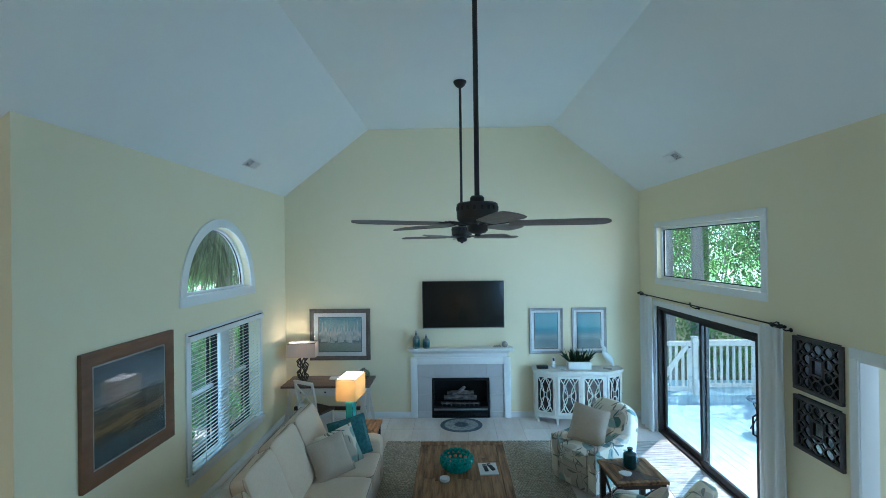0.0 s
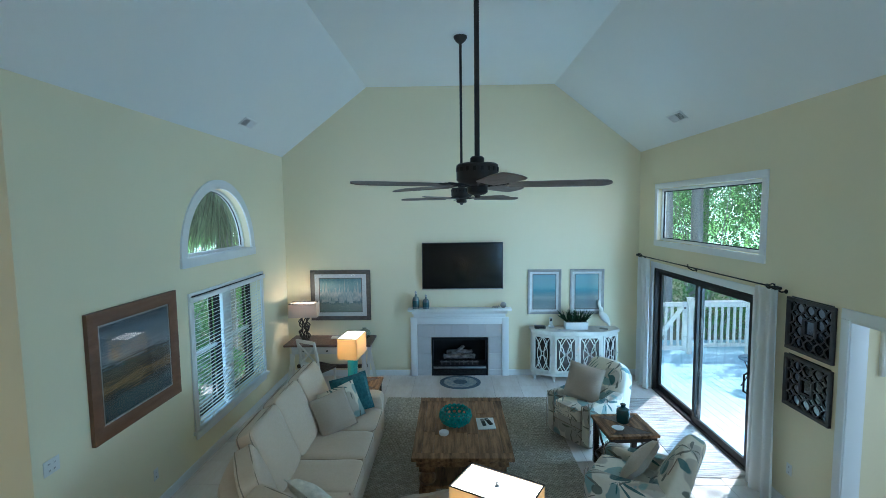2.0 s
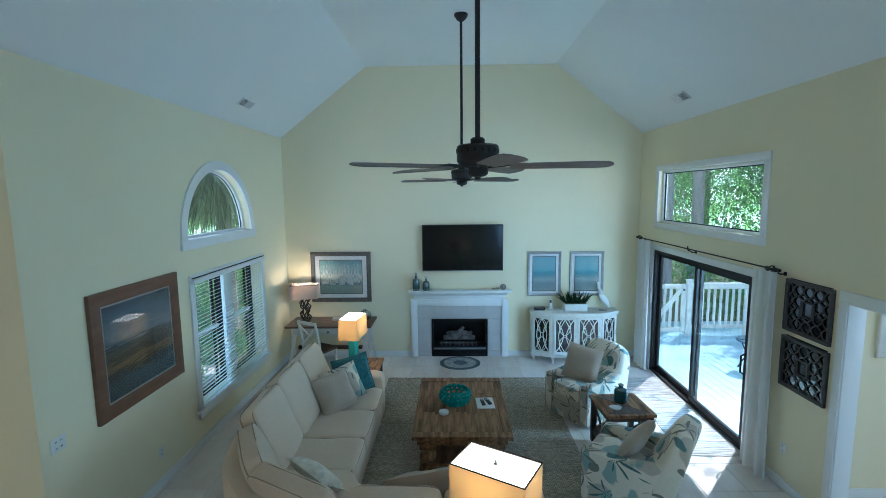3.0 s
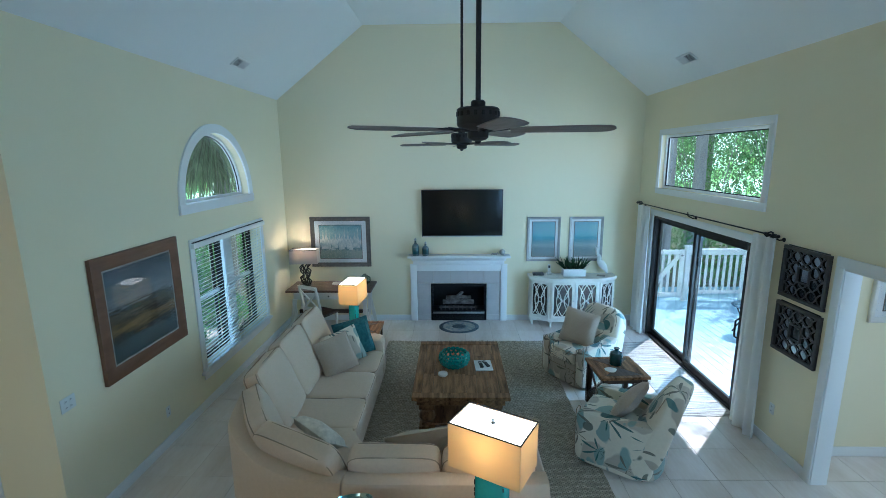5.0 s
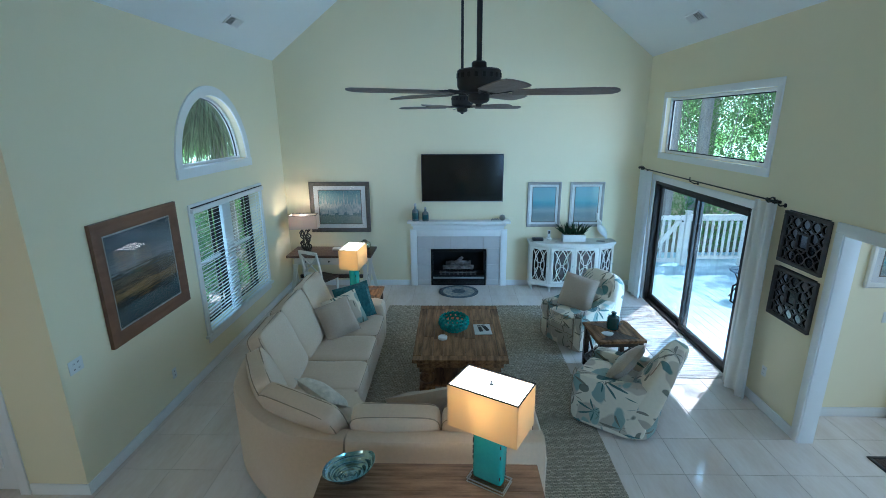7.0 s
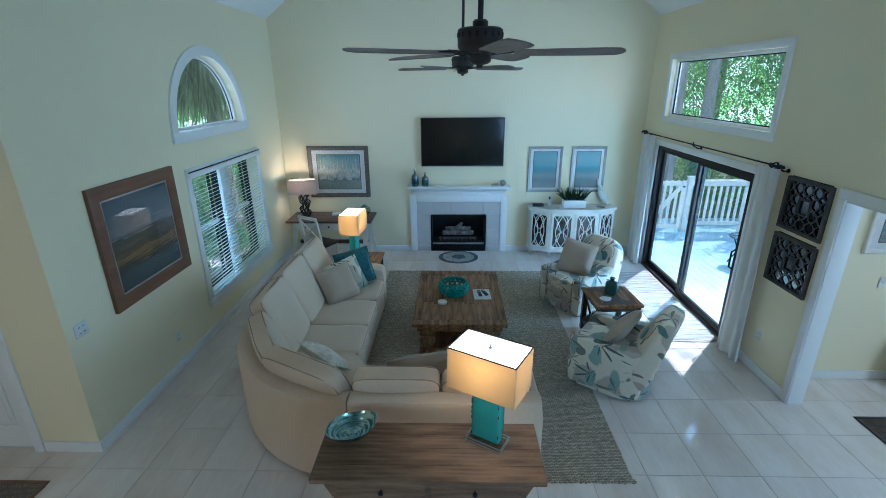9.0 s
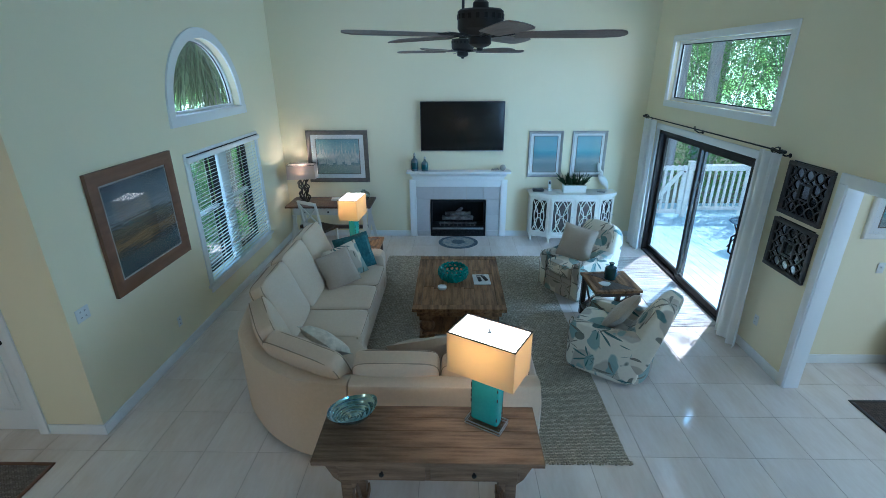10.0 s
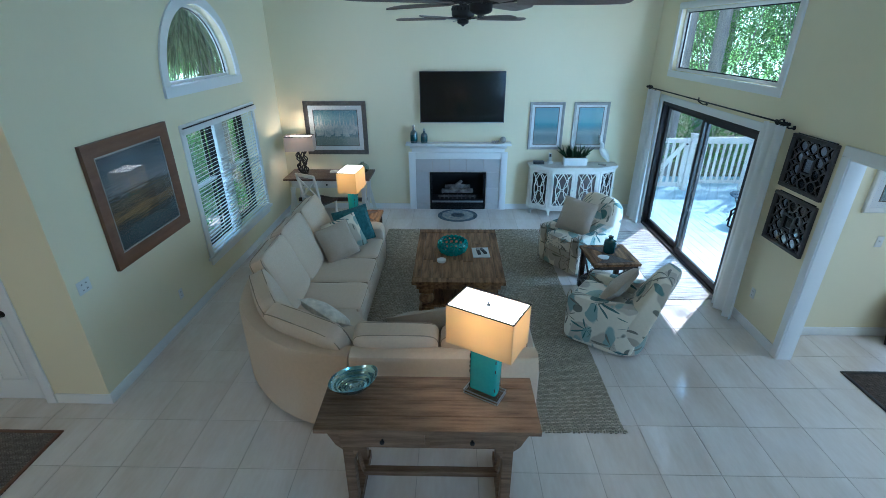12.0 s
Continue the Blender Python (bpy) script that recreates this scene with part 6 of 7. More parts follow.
tube(bm, pts, [0.008 + 0.056 * math.exp(-((i - 8) / 5.5) ** 2) + (0.016 if 13 < i < 26 else 0.0) for i in range(len(pts))], 12)
solo("bird_sculpture", bm, M["ivory"], "white long-necked wading bird sculpture on the sideboard", "sculpture", "", pose(2.66, 8.09, ZC))
bm = bmesh.new()
box(bm, -0.07, 0.07, -0.035, 0.035, 0, 0.016, 0.003)
solo("notepad", bm, M["silverframe"], "small grey notepad lying on the sideboard", "notepad", "", pose(2.62, 7.97, ZC, 0, 0, -20))


# ---- wall mirrors with lattice ----
def lattice_mirror(zc):
    t = thing("lattice_mirror", "square dark lattice wall mirror with small centre glass", "mirror", "lattice mirrors beside the opening", pose(XR - 0.001, 4.245, zc, 0, 0, -90))
    s, f = 0.285, 0.034
    part("backing", bm_box(-s + f, s - f, -0.006, 0.0, -s + f * 0.6, s - f * 0.6), M["mirror"], t)
    for b in ((-s, s, -0.255, -0.255 + f), (-s, s, 0.255 - f, 0.255), (-s, -s + f, -0.255 + f, 0.255 - f), (s - f, s, -0.255 + f, 0.255 - f)):
        part("frame_bar", bm_box(b[0], b[1], -0.032, 0.0, b[2], b[3], 0.005), M["ironlattice"], t)
    c = 0.078
    for b in ((-c, c, -c, -c + 0.013), (-c, c, c - 0.013, c), (-c, -c + 0.013, -c + 0.013, c - 0.013), (c - 0.013, c, -c + 0.013, c - 0.013)):
        part("centre_bar", bm_box(b[0], b[1], -0.03, -0.006, b[2], b[3], 0.003), M["ironlattice"], t)
    half, zr = s - f, 0.255 - f
    for k in range(-2, 3):
        x0 = k * 0.122
        for sg, amp, rad in ((-1, 0.058, 0.0068), (1, 0.058, 0.0068)):
            run = []
            runs = []
            for i in range(49):
                z = -zr + 2 * zr * i / 48
                w = math.sin(z / zr * math.pi * 2.0)
                x = x0 + sg * amp * (abs(w) ** 0.7 * (1 if w > 0 else -1))
                ok = abs(x) < half and not (abs(x) < c and abs(z) < c)
                if ok:
                    run.append((x, -0.016, z))
                if (not ok or i == 48) and run:
                    if len(run) > 2:
                        runs.append(run)
                    run = []
            for r in runs:
                bm = bmesh.new()
                tube(bm, r, rad, 6)
                part("lattice_bar", bm, M["ironlattice"], t)


lattice_mirror(1.88)
lattice_mirror(1.315)


# ---- ceiling fans ----
def ceiling_fan(x, y, turn):
    f = thing("ceiling_fan", "dark bronze five-blade ceiling fan on a long downrod", "fan", "ceiling fans", pose(x, y, 0))
    bm = bmesh.new()
    lathe(bm, [(0, Z2 - 0.003), (0.085, Z2 - 0.003), (0.085, Z2 - 0.02), (0.06, Z2 - 0.06), (0.03, Z2 - 0.085), (0, Z2 - 0.09)], 24)
    part("canopy", bm, M["fanmetal"], f)
    bm = bmesh.new()
    tube(bm, [(0, 0, 3.30), (0, 0, Z2 - 0.07)], 0.0165, 12)
    part("downrod", bm, M["fanmetal"], f)
    bm = bmesh.new()
    lathe(bm, [(0, 3.345), (0.035, 3.345), (0.045, 3.335), (0.045, 3.305), (0.12, 3.30), (0.132, 3.29), (0.132, 3.20), (0.118, 3.18), (0.09, 3.165), (0.05, 3.16), (0, 3.16)], 36)
    part("motor_housing", bm, M["fanmetal"], f)
    for k in range(18):
        a = 2 * math.pi * k / 18
        s = part("vent_slot", bm_box(-0.010, 0.010, -0.003, 0.003, -0.014, 0.014, 0.002, seg=1), M["black"], f)
        s.matrix_basis = pose(0.1325 * math.cos(a), 0.1325 * math.sin(a), 3.262, 0, 0, math.degrees(a) + 90)
    bm = bmesh.new()
    lathe(bm, [(0, 3.16), (0.062, 3.16), (0.066, 3.15), (0.066, 3.12), (0.05, 3.108), (0.02, 3.10), (0.016, 3.085), (0, 3.082)], 24)
    part("switch_cap", bm, M["fanmetal"], f)
    for k in range(5):
        a = turn + 72 * k
        bm = bmesh.new()
        for sgn in (-1, 1):
            tube(bm, [(0.07, sgn * 0.012, 3.16), (0.14, sgn * 0.03, 3.168), (0.22, sgn * 0.022, 3.174)], 0.007, 6)
        box(bm, 0.19, 0.27, -0.03, 0.03, 3.168, 3.174, 0.002, 1)
        ir = part("blade_iron", bm, M["fanmetal"], f)
        ir.matrix_basis = pose(0, 0, 0, 0, 0, a)
        bm = bmesh.new()
        out = [(0.20, -0.055), (0.45, -0.065), (0.70, -0.07), (0.785, -0.062), (0.815, -0.035), (0.825, 0.0), (0.815, 0.035), (0.785, 0.062), (0.70, 0.07), (0.45, 0.065), (0.20, 0.055)]
        prism(bm, out, "z", -0.003, 0.003)
        bl = part("blade", bm, M["blade"], f)
        bl.matrix_basis = pose(0, 0, 3.165, 0, 0, a) @ pose(0, 0, 0, -12)


ceiling_fan(0.155, 2.95, -8)
ceiling_fan(0.11, 5.96, 22)

# ---- rugs ----
def flat_rug(name, x0, x1, y0, y1, h, material, label, border=None, fringe=False):
    r = thing(name, label, "rug")
    bm = bmesh.new()
    nx, ny = max(2, int((x1 - x0) / 0.06)), max(2, int((y1 - y0) / 0.06))
    grid = []
    for j in range(ny + 1):
        row = []
        for i in range(nx + 1):
            e = 0.006 * noise.noise(Vector((i * 0.9, j * 0.9, x0)))
            x = x0 + (x1 - x0) * i / nx + (e if i in (0, nx) else 0)
            y = y0 + (y1 - y0) * j / ny + (e if j in (0, ny) else 0)
            row.append(bm.verts.new((x, y, h + 0.002 * noise.noise(Vector((x * 4, y * 4, 0))))))
        grid.append(row)
    for a, b in zip(grid, grid[1:]):
        for i in range(nx):
            bm.faces.new((a[i], a[i + 1], b[i + 1], b[i]))
    ex = bmesh.ops.extrude_face_region(bm, geom=bm.faces[:])
    for v in [g for g in ex["geom"] if isinstance(g, bmesh.types.BMVert)]:
        v.co.z = 0.0012
    bmesh.ops.recalc_face_normals(bm, faces=bm.faces)
    part("woven_field", bm, M[material], r)
    if border:
        for b in ((x0, x1, y0, y0 + 0.03), (x0, x1, y1 - 0.03, y1), (x0, x0 + 0.03, y0 + 0.03, y1 - 0.03), (x1 - 0.03, x1, y0 + 0.03, y1 - 0.03)):
            part("binding", bm_box(b[0], b[1], b[2], b[3], 0.0014, h + 0.004, 0.002), M[border], r)
    if fringe:
        bm = bmesh.new()
        rn = random.Random(2)
        for yy in (y0, y1):
            x = x0
            while x < x1:
                x += rn.uniform(0.018, 0.03)
                box(bm, x - 0.009, x + 0.009, yy - rn.uniform(0.012, 0.03), yy + rn.uniform(0.012, 0.03), 0.002, h + rn.uniform(0.002, 0.006), 0.003, 1)
        tagged(part("knotted_edge", bm, M[material], r), kind="stuff")
    return r


flat_rug("area_rug", -1.08, 1.44, 2.84, 7.17, 0.011, "sisal", "grey-beige woven sisal rug under the coffee table", None, True)
flat_rug("runner_rug", 2.62, 3.26, 4.96, 7.16, 0.007, "runner", "whitewashed striped runner along the sliding door")
flat_rug("door_mat", 3.79, 4.75, 2.75, 3.63, 0.009, "darkmat", "dark brown woven mat on the hall floor", "plastic")
flat_rug("door_mat", -4.25, -3.24, 2.14, 2.77, 0.009, "tanmat", "brown woven mat before the panelled door", "brownframe")
ov = thing("hearth_rug", "oval blue-bordered hooked rug before the fireplace", "rug", "", pose(0.095, 7.865, 0))
for nm, k, z, mt in (("border", 1.0, 0.009, "oval"), ("inner_ring", 0.80, 0.0105, "oval2"), ("centre_medallion", 0.34, 0.012, "oval")):
    bm = bmesh.new()
    prism(bm, [(0.36 * k * math.cos(2 * math.pi * i / 48), 0.315 * k * math.sin(2 * math.pi * i / 48)) for i in range(48)], "z", 0.0012, z)
    part(nm, bm, M[mt], ov)

# ---- outdoors ----
dk2 = tagged(new("deck"), "pale grey painted board deck in dappled sun", "deck", "", "structure")
deck_me = mesh_of("board", bm_box(-0.0697, 0.0697, 0, 6.3, -0.03, 0, bev=0.003, seg=1), M["deck"])
for k in range(29):
    o = new("board", deck_me)
    o.parent = dk2
    o.matrix_basis = pose(3.51 + k * 0.141, 4.41, -0.07)
part("substructure", bm_box(3.44, 7.55, 4.42, 10.7, -0.4, -0.101), M["bronze"], dk2)
M["rail"] = mat("white_rail_paint", (0.86, 0.86, 0.84), 0.5, (0.68, 0.68, 0.66), 5, 0.7, 0.08, 50)
rl = thing("deck_railing", "white wooden deck railing with square balusters", "railing")
for x in (4.98, 6.22, 7.46):
    part("post", bm_box(x - 0.05, x + 0.05, 9.61, 9.71, -0.07, 1.12, 0.004), M["rail"], rl)
    part("post_cap", bm_box(x - 0.06, x + 0.06, 9.60, 9.72, 1.12, 1.14, 0.004), M["rail"], rl)
part("top_rail", bm_box(4.98, 7.46, 9.59, 9.73, 1.02, 1.06, 0.004), M["rail"], rl)
part("upper_rail", bm_box(4.98, 7.46, 9.645, 9.68, 0.93, 1.02, 0.003), M["rail"], rl)
part("lower_rail", bm_box(4.98, 7.46, 9.645, 9.68, 0.08, 0.16, 0.003), M["rail"], rl)
bal = mesh_of("baluster", bm_box(-0.02, 0.02, -0.02, 0.02, 0.16, 0.93), M["rail"])
k = 5.12
while k < 7.40:
    o = new("baluster", bal)
    o.parent = rl
    o.matrix_basis = pose(k, 9.625, 0)
    k += 0.128
gt = thing("deck_gate", "white wooden deck gate with diagonal brace", "gate")
for x in (4.10, 4.86):
    part("stile", bm_box(x - 0.045, x + 0.045, 9.62, 9.66, 0.0, 1.05, 0.003), M["rail"], gt)
for z in (0.02, 0.95):
    part("rail", bm_box(4.145, 4.815, 9.62, 9.66, z, z + 0.09, 0.003), M["rail"], gt)
bm = bmesh.new()
prism(bm, [(4.145, 0.11), (4.235, 0.11), (4.815, 0.90), (4.815, 0.95), (4.745, 0.95), (4.145, 0.20)], "y", 9.60, 9.62)
part("brace", bm, M["rail"], gt)
for k in range(5):
    x = 4.22 + k * 0.13
    part("slat", bm_box(x - 0.03, x + 0.03, 9.661, 9.68, 0.0, 1.05, 0.003), M["rail"], gt)
bm = bmesh.new()
lathe(bm, [(0, 0.05), (0.02, 0.04), (0.022, 0.03), (0.01, 0.0)], 10)
bmesh.ops.transform(bm, matrix=pose(4.84, 9.62, 0.93, 90), verts=bm.verts)
part("latch", bm, M["black"], gt)
rl2 = thing("deck_railing", "white wooden deck railing behind the house wall", "railing")
part("post", bm_box(3.5, 3.6, 9.61, 9.71, -0.07, 1.12, 0.004), M["rail"], rl2)
part("panel", bm_box(3.6, 4.04, 9.64, 9.68, 0.05, 1.04, 0.004), M["rail"], rl2)
tb = thing("patio_table", "small round blue-topped patio table with dark legs", "table", "", pose(5.12, 7.70, -0.07))
bm = bmesh.new()
lathe(bm, [(0, 0.50), (0.26, 0.50), (0.28, 0.515), (0.26, 0.53), (0, 0.53)], 32)
part("tabletop", bm, mat("blue_enamel", (0.04, 0.10, 0.16), 0.3, (0.03, 0.07, 0.12), 5, 0.6), tb)
for a in (0.3, 2.4, 4.5):
    bm = bmesh.new()
    tube(bm, [(0.2 * math.cos(a), 0.2 * math.sin(a), 0.50), (0.10 * math.cos(a), 0.10 * math.sin(a), 0.25), (0.22 * math.cos(a), 0.22 * math.sin(a), 0.0)], 0.011, 8)
    part("leg", bm, M["black"], tb)


def leaves(count, place, size, seed, droop=0.4):
    """Many small folded leaves; place(rng, count) gives their centres."""
    rg = np.random.RandomState(seed)
    c = place(rg, count)
    d = rg.normal(size=(count, 3))
    d[:, 2] -= droop
    d /= np.linalg.norm(d, axis=1)[:, None]
    q = np.cross(d, rg.normal(size=(count, 3)))
    q /= np.linalg.norm(q, axis=1)[:, None]
    L = size * rg.uniform(0.6, 1.4, size=(count, 1))
    up = np.cross(d, q) * L * 0.12
    vs = np.stack([c - d * L * 0.5, c + q * L * 0.27 + up, c + d * L * 0.5, c - q * L * 0.27 + up], 1).reshape(-1, 3)
    b = np.arange(count)[:, None] * 4
    fs = np.concatenate([b + np.array([0, 1, 2]), b + np.array([0, 2, 3])])
    me = bpy.data.meshes.new("leaves")
    me.from_pydata(vs.tolist(), [], fs.tolist())
    return me


def tree(x, y, h, r, crown, count, seed, leaf=0.17, lean=(0.0, 0.0), low=0.45):
    t = thing("tree", "tall broadleaf tree with grey bark beyond the deck" if x > 0 else "broadleaf tree with grey bark outside the window", "tree", "trees outside", pose(x, y, -0.5))
    rn = random.Random(seed)
    pts = catmull([(0, 0, 0), (lean[0] * 0.3, lean[1] * 0.3, h * 0.3), (lean[0] * 0.7, lean[1] * 0.7, h * 0.65), (lean[0], lean[1], h)], 5)
    bm = bmesh.new()
    tube(bm, pts, [r * (1.25 if i == 0 else 1 - 0.75 * i / len(pts)) for i in range(len(pts))], 12)
    centres = []
    for k in range(11):
        i = int(len(pts) * rn.uniform(low * 0.8, 0.95))
        a = rn.uniform(0, 6.283)
        L = crown * rn.uniform(0.6, 1.05)
        p = pts[min(i, len(pts) - 1)]
        q = p + Vector((math.cos(a) * L, math.sin(a) * L, L * rn.uniform(0.0, 0.5)))
        mid = (p + q) / 2 + Vector((0, 0, L * 0.12))
        tube(bm, catmull([tuple(p), tuple(mid), tuple(q)], 4), [r * 0.30 * (1 - 0.1 * j) for j in range(9)], 7)
        centres += [q, mid, (q + mid) / 2 + Vector((rn.uniform(-0.6, 0.6), rn.uniform(-0.6, 0.6), rn.uniform(-0.5, 0.5)))]
    part("trunk", bm, M["bark"], t)

    hubs = np.array([tuple(c) for c in centres])

    def place(rg, n):
        return hubs[rg.randint(len(hubs), size=n)] + rg.normal(size=(n, 3)) * crown * 0.26
    me = leaves(int(count * 5.5), place, leaf * 0.32, seed)
    me.materials.append(M["leaf"])
    o = new("crown", me)
    o.parent = t
    return t


# trees at (8.9, 7.2) and (8.8, 9.3): out of view, added to dapple the sun
for i, (x, y, h, r, c, n, ln) in enumerate(((6.0, 11.35, 12, 0.17, 2.6, 1500, (-0.15, 0.1)), (5.05, 11.0, 12, 0.20, 2.6, 1200, (-0.05, 0.1)), (9.7, 13.4, 11, 0.17, 2.8, 2600, (0.5, 0.3)), (10.5, 13.5, 11, 0.18, 3.0, 2200, (0.3, -0.5)), (12.6, 11.6, 10, 0.16, 2.8, 5000, (0.2, 0.3)),
                                            (9.4, 17.5, 13, 0.2, 3.4, 5000, (0.2, 0.2)), (14.5, 16.0, 13, 0.2, 3.6, 5000, (0, 0.3)), (5.0, 18.5, 13, 0.2, 3.4, 4500, (0.2, 0.3)), (14.6, 21.0, 14, 0.24, 4.0, 5000, (0.2, 0)),
                                            (8.9, 7.2, 13, 0.17, 1.8, 300, (-1.6, 1.7)), (8.8, 9.3, 10, 0.17, 2.4, 450, (0.1, -0.3)), (-8.5, 11.5, 9, 0.16, 2.4, 3000, (0.2, 0.2)), (-10.5, 15.5, 11, 0.2, 3.0, 3500, (0.1, 0.2)), (-6.9, 14.6, 10, 0.15, 2.4, 3000, (0.2, 0.4)))):
    tree(x, y, h, r, c, n, i + 20, 0.20, ln, 0.70 if i < 2 else 0.72 if i == 9 else 0.30)


def shrub(x, y, w, h, n, seed, leafsize=0.09):
    s = thing("shrub", "leafy green shrub on the ground outside", "shrub", "shrubs outside", pose(x, y, -0.45))
    rn = random.Random(seed)
    bm = bmesh.new()
    for k in range(7):
        a = rn.uniform(0, 6.283)
        tube(bm, [(0, 0, 0), (math.cos(a) * w * 0.2, math.sin(a) * w * 0.2, h * 0.4), (math.cos(a) * w * 0.4, math.sin(a) * w * 0.4, h * 0.8)], [0.02, 0.014, 0.006], 6)
    part("stems", bm, M["bark"], s)
    clumps = np.array([tuple(Vector((rn.gauss(0, 1), rn.gauss(0, 1), rn.gauss(0, 1))).normalized() * rn.uniform(0.4, 1.1)) for _ in range(40)])

    def place(rg, n):
        v = rg.normal(size=(n, 3))
        v *= (0.55 + 0.45 * rg.uniform(size=(n, 1))) / np.linalg.norm(v, axis=1)[:, None]
        if h > 4:
            v = clumps[rg.randint(len(clumps), size=n)] + rg.normal(size=(n, 3)) * 0.15
        return v * np.array([w * 0.5, w * 0.5, h * 0.45]) + np.array([0, 0, h * 0.55])
    me = leaves(int(n * (1.6 if h < 4 else 5.0)), place, leafsize * 0.8 if h < 4 else 0.075, seed)
    me.materials.append(M["leaf"])
    o = new("foliage", me)
    o.parent = s


for i, (x, y, w, h, n) in enumerate(((-4.6, 6.9, 1.2, 1.0, 1100), (-5.2, 8.2, 1.6, 1.5, 1500), (-6.2, 9.8, 2.0, 1.9, 1800), (-4.5, 8.3, 1.2, 1.0, 1400), (-7.5, 12.5, 2.6, 2.4, 2000), (-5.4, 11.6, 2.0, 1.8, 1500),
                                     (4.6, 11.4, 1.8, 1.7, 1500), (6.4, 11.2, 2.0, 2.4, 2200), (8.2, 11.6, 2.2, 2.6, 2600), (10.0, 12.0, 2.4, 2.2, 1800), (5.2, 13.2, 2.6, 2.6, 1800), (11.4, 10.2, 2.2, 2.0, 1600), (7.8, 14.2, 3.8, 6.4, 2200), (9.8, 13.2, 4.0, 6.0, 4200), (5.9, 15.6, 4.4, 7.0, 1100), (12.2, 14.6, 4.6, 6.6, 2400), (9.0, 17.5, 5.0, 7.4, 1200))):
    shrub(x, y, w, h, n, 60 + i)

# far woods close the view
def far_place(rg, n):
    a, r = rg.uniform(-1.9, 1.75, size=n), rg.uniform(24, 34, size=n)
    return np.stack([r * np.sin(a), 4 + r * np.cos(a), rg.uniform(-2.0, 5.0, size=n) + rg.uniform(0, 9, size=n)], 1)


me = leaves(9000, far_place, 0.45, 99)
me.materials.append(M["leaf"])
tagged(new("far_woods", me), "dense green woods behind the garden", "woods", "", "stuff")

# glowing backdrop behind the woods, its bright hazy gaps painted as emission
hz = bpy.data.materials.new("glowing_haze")
hz.use_nodes = True
hb = hz.node_tree.nodes["Principled BSDF"]
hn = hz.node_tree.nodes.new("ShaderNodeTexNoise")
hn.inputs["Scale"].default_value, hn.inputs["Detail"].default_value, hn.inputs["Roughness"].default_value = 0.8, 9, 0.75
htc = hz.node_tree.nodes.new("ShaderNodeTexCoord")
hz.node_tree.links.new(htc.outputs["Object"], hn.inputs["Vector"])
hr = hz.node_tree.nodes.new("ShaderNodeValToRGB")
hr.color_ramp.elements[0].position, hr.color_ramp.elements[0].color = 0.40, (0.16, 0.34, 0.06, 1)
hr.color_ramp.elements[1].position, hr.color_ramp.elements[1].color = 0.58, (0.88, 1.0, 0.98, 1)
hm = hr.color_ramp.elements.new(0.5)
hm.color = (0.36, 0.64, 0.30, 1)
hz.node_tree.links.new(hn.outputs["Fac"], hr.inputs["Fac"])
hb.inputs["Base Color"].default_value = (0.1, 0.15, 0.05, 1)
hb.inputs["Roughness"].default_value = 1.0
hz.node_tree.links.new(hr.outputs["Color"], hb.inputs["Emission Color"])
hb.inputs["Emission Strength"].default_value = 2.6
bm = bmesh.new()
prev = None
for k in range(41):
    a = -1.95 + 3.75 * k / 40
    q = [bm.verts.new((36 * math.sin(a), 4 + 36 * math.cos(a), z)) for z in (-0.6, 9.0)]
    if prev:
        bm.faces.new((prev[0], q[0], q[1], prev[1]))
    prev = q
tagged(new("backdrop", mesh_of("backdrop", bm, hz)), "glowing backdrop painted as bright green haze of distant trees", "backdrop", "", "structure")

# palm outside the half-round window
PBX, PBY = -4.75, 9.4
pm = thing("palm_tree", "palm with drooping fan fronds outside the half-round window", "palm", "", pose(PBX, PBY, -0.45))
bm = bmesh.new()
tube(bm, [(0, 0, 0), (0.03, 0, 1.5), (0.0, 0.02, 3.0), (0.0, 0.0, 4.5)], [0.17, 0.15, 0.14, 0.13], 14)
for k in range(40):
    z = 0.2 + k * 0.105
    a = k * 2.4
    box(bm, 0.13 * math.cos(a) - 0.04, 0.13 * math.cos(a) + 0.04, 0.13 * math.sin(a) - 0.04, 0.13 * math.sin(a) + 0.04, z, z + 0.10, 0.01, 1)
part("trunk", bm, M["bark"], pm)
rnd = random.Random(12)
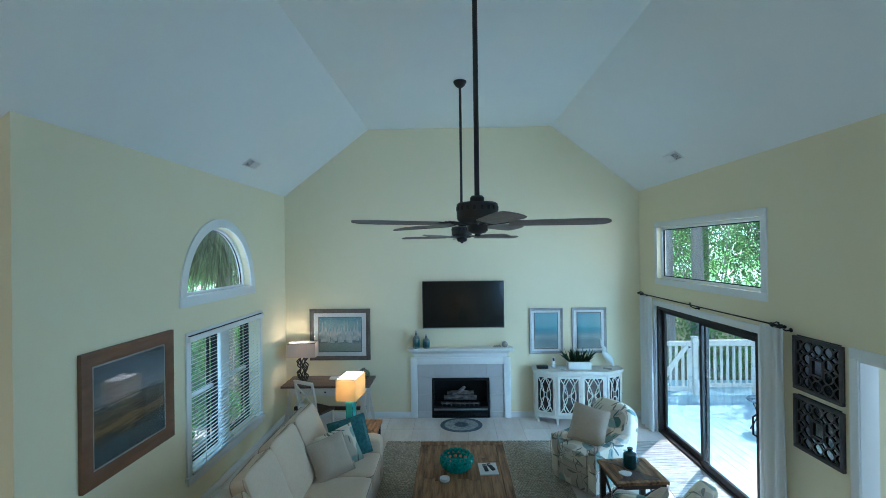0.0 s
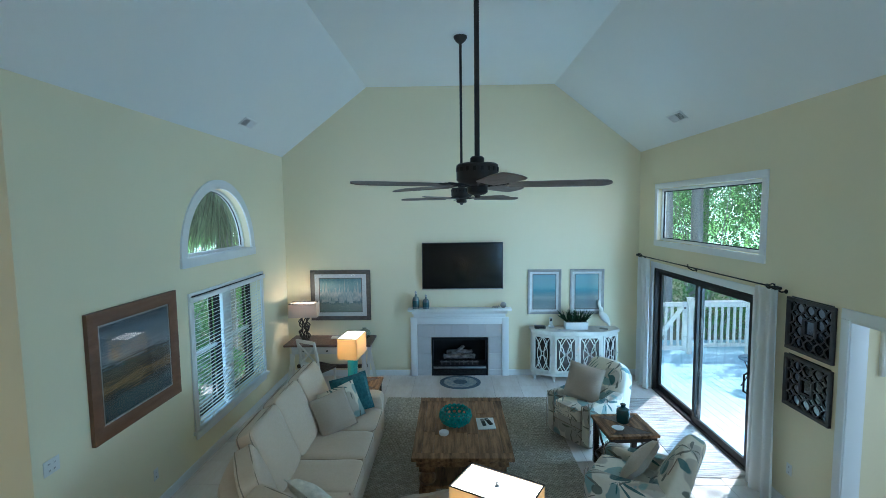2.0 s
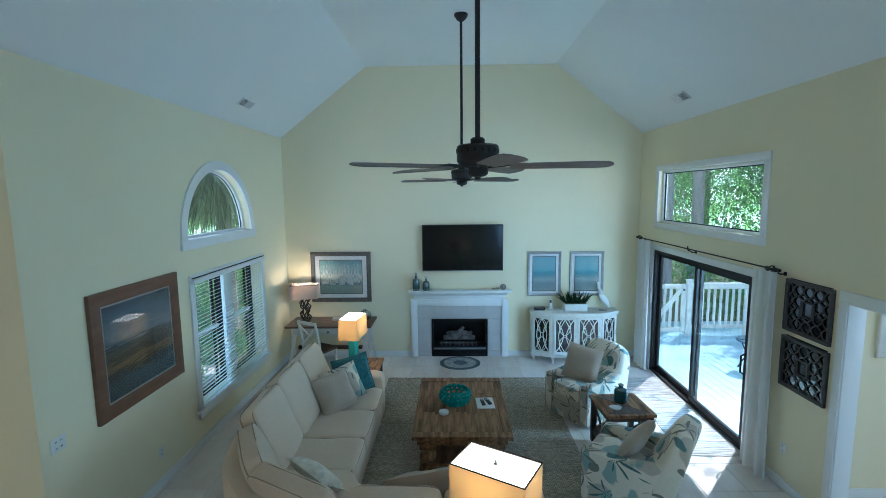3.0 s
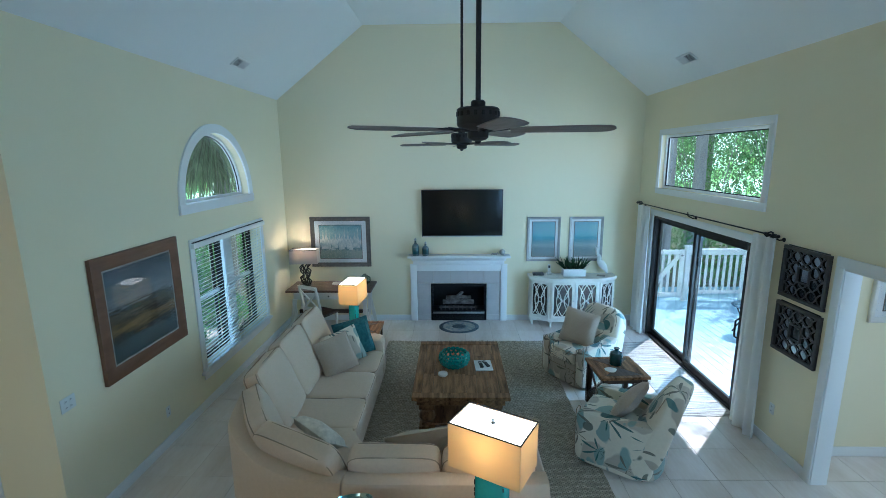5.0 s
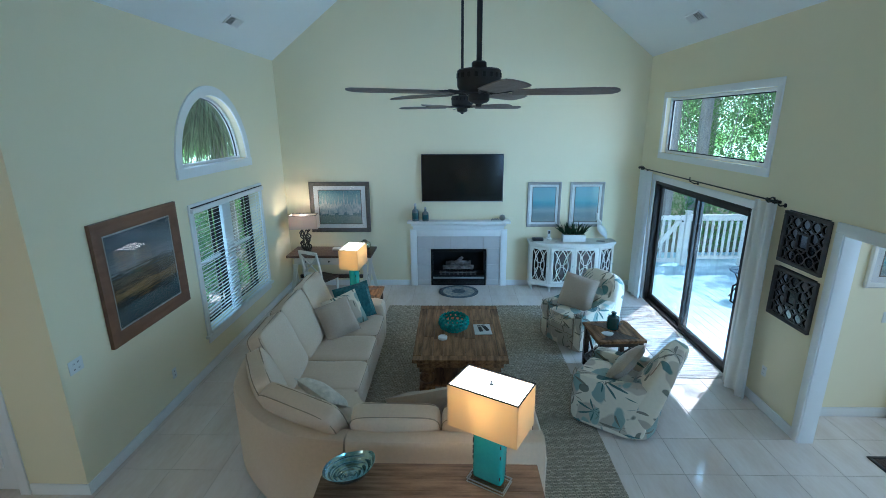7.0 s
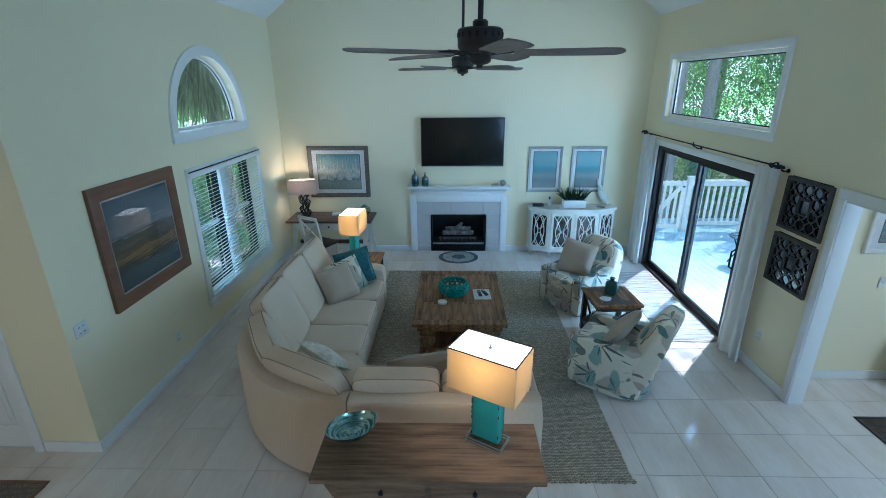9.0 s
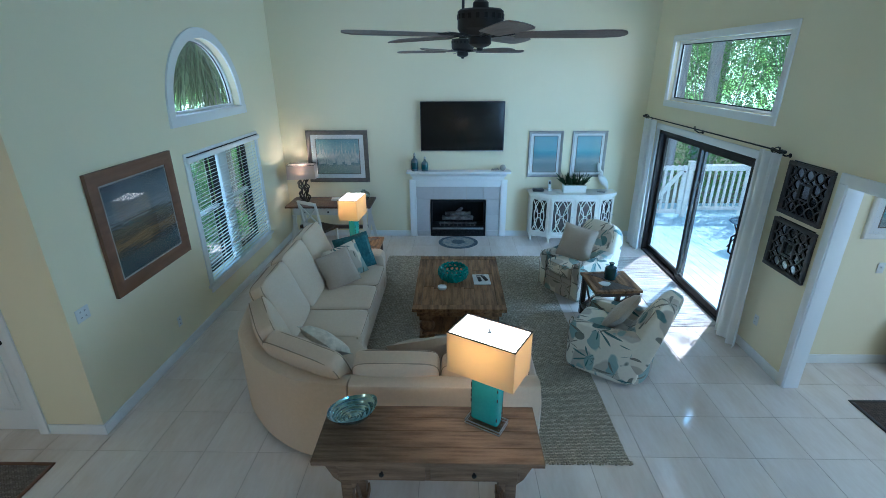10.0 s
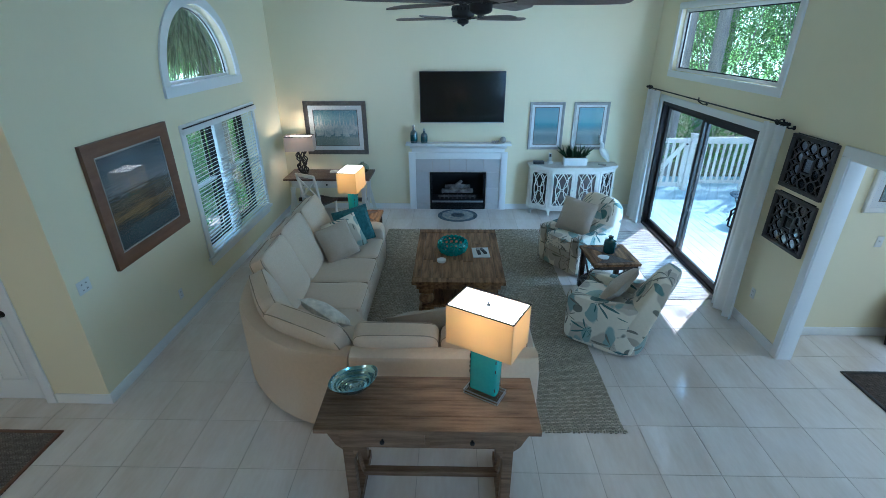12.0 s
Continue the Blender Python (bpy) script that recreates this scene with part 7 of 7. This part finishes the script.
for k in range(36):
    a = k * 2.399 + rnd.uniform(-0.2, 0.2)
    out, zz = rnd.uniform(0.35, 1.15), rnd.uniform(3.8, 4.6)
    hub = Vector((math.cos(a) * out, math.sin(a) * out, zz))
    bm = bmesh.new()
    tube(bm, [(0, 0, 4.4), tuple((Vector((0, 0, 4.5)) + hub) / 2 + Vector((0, 0, 0.12))), tuple(hub)], 0.014, 6)
    fd = Vector((math.cos(a), math.sin(a), -1.9)).normalized()
    sd = Vector((-math.sin(a), math.cos(a), 0))
    for j in range(46):
        b = (j / 45 - 0.5) * 2.9
        d = (fd * math.cos(b) + sd * math.sin(b)).normalized()
        L = rnd.uniform(1.1, 1.5) * (1 - 0.12 * abs(b))
        nrm = fd.cross(sd).normalized()
        e = nrm.cross(d).normalized()
        mid = hub + d * L * 0.5 + nrm * rnd.uniform(-0.03, 0.03)
        tip = hub + d * L + Vector((0, 0, -L * rnd.uniform(0.15, 0.4)))
        vs = [bm.verts.new(q) for q in (hub, mid + e * 0.021, tip, mid - e * 0.021)]
        bm.faces.new(vs)
    part("frond", bm, M["palmleaf"], pm)

# ---- floor tiles ----
PX, PY, TX, TY = 0.4575, 0.478, 0.66, 2.435
tile_me = mesh_of("tile", bm_box(-PX / 2 + 0.0022, PX / 2 - 0.0022, -PY / 2 + 0.0022, PY / 2 - 0.0022, -0.004, 0.0, bev=0.0012, seg=1), M["tile"])
rest = bmesh.new()
for i in range(-14, 13):
    for j in range(-11, 13):
        x, y = TX + (i + 0.5) * PX, TY + (j + 0.5) * PY
        if y > YB + 0.2 or y < YF or x < -5.3 or x > 6.3 or (y > JOG + 0.2 and x < XL - 0.3) or (x > XR + 0.16 and (y > 4.35 or y < 0.45)):
            continue
        if y > 1.6:
            o = new("tile", tile_me)
            o.parent = floor
            o.location = (x, y, 0)
        else:
            box(rest, x - PX / 2 + 0.0022, x + PX / 2 - 0.0022, y - PY / 2 + 0.0022, y + PY / 2 - 0.0022, -0.004, 0)
tagged(part("tiles_behind", rest, M["tile"], floor), kind="stuff")
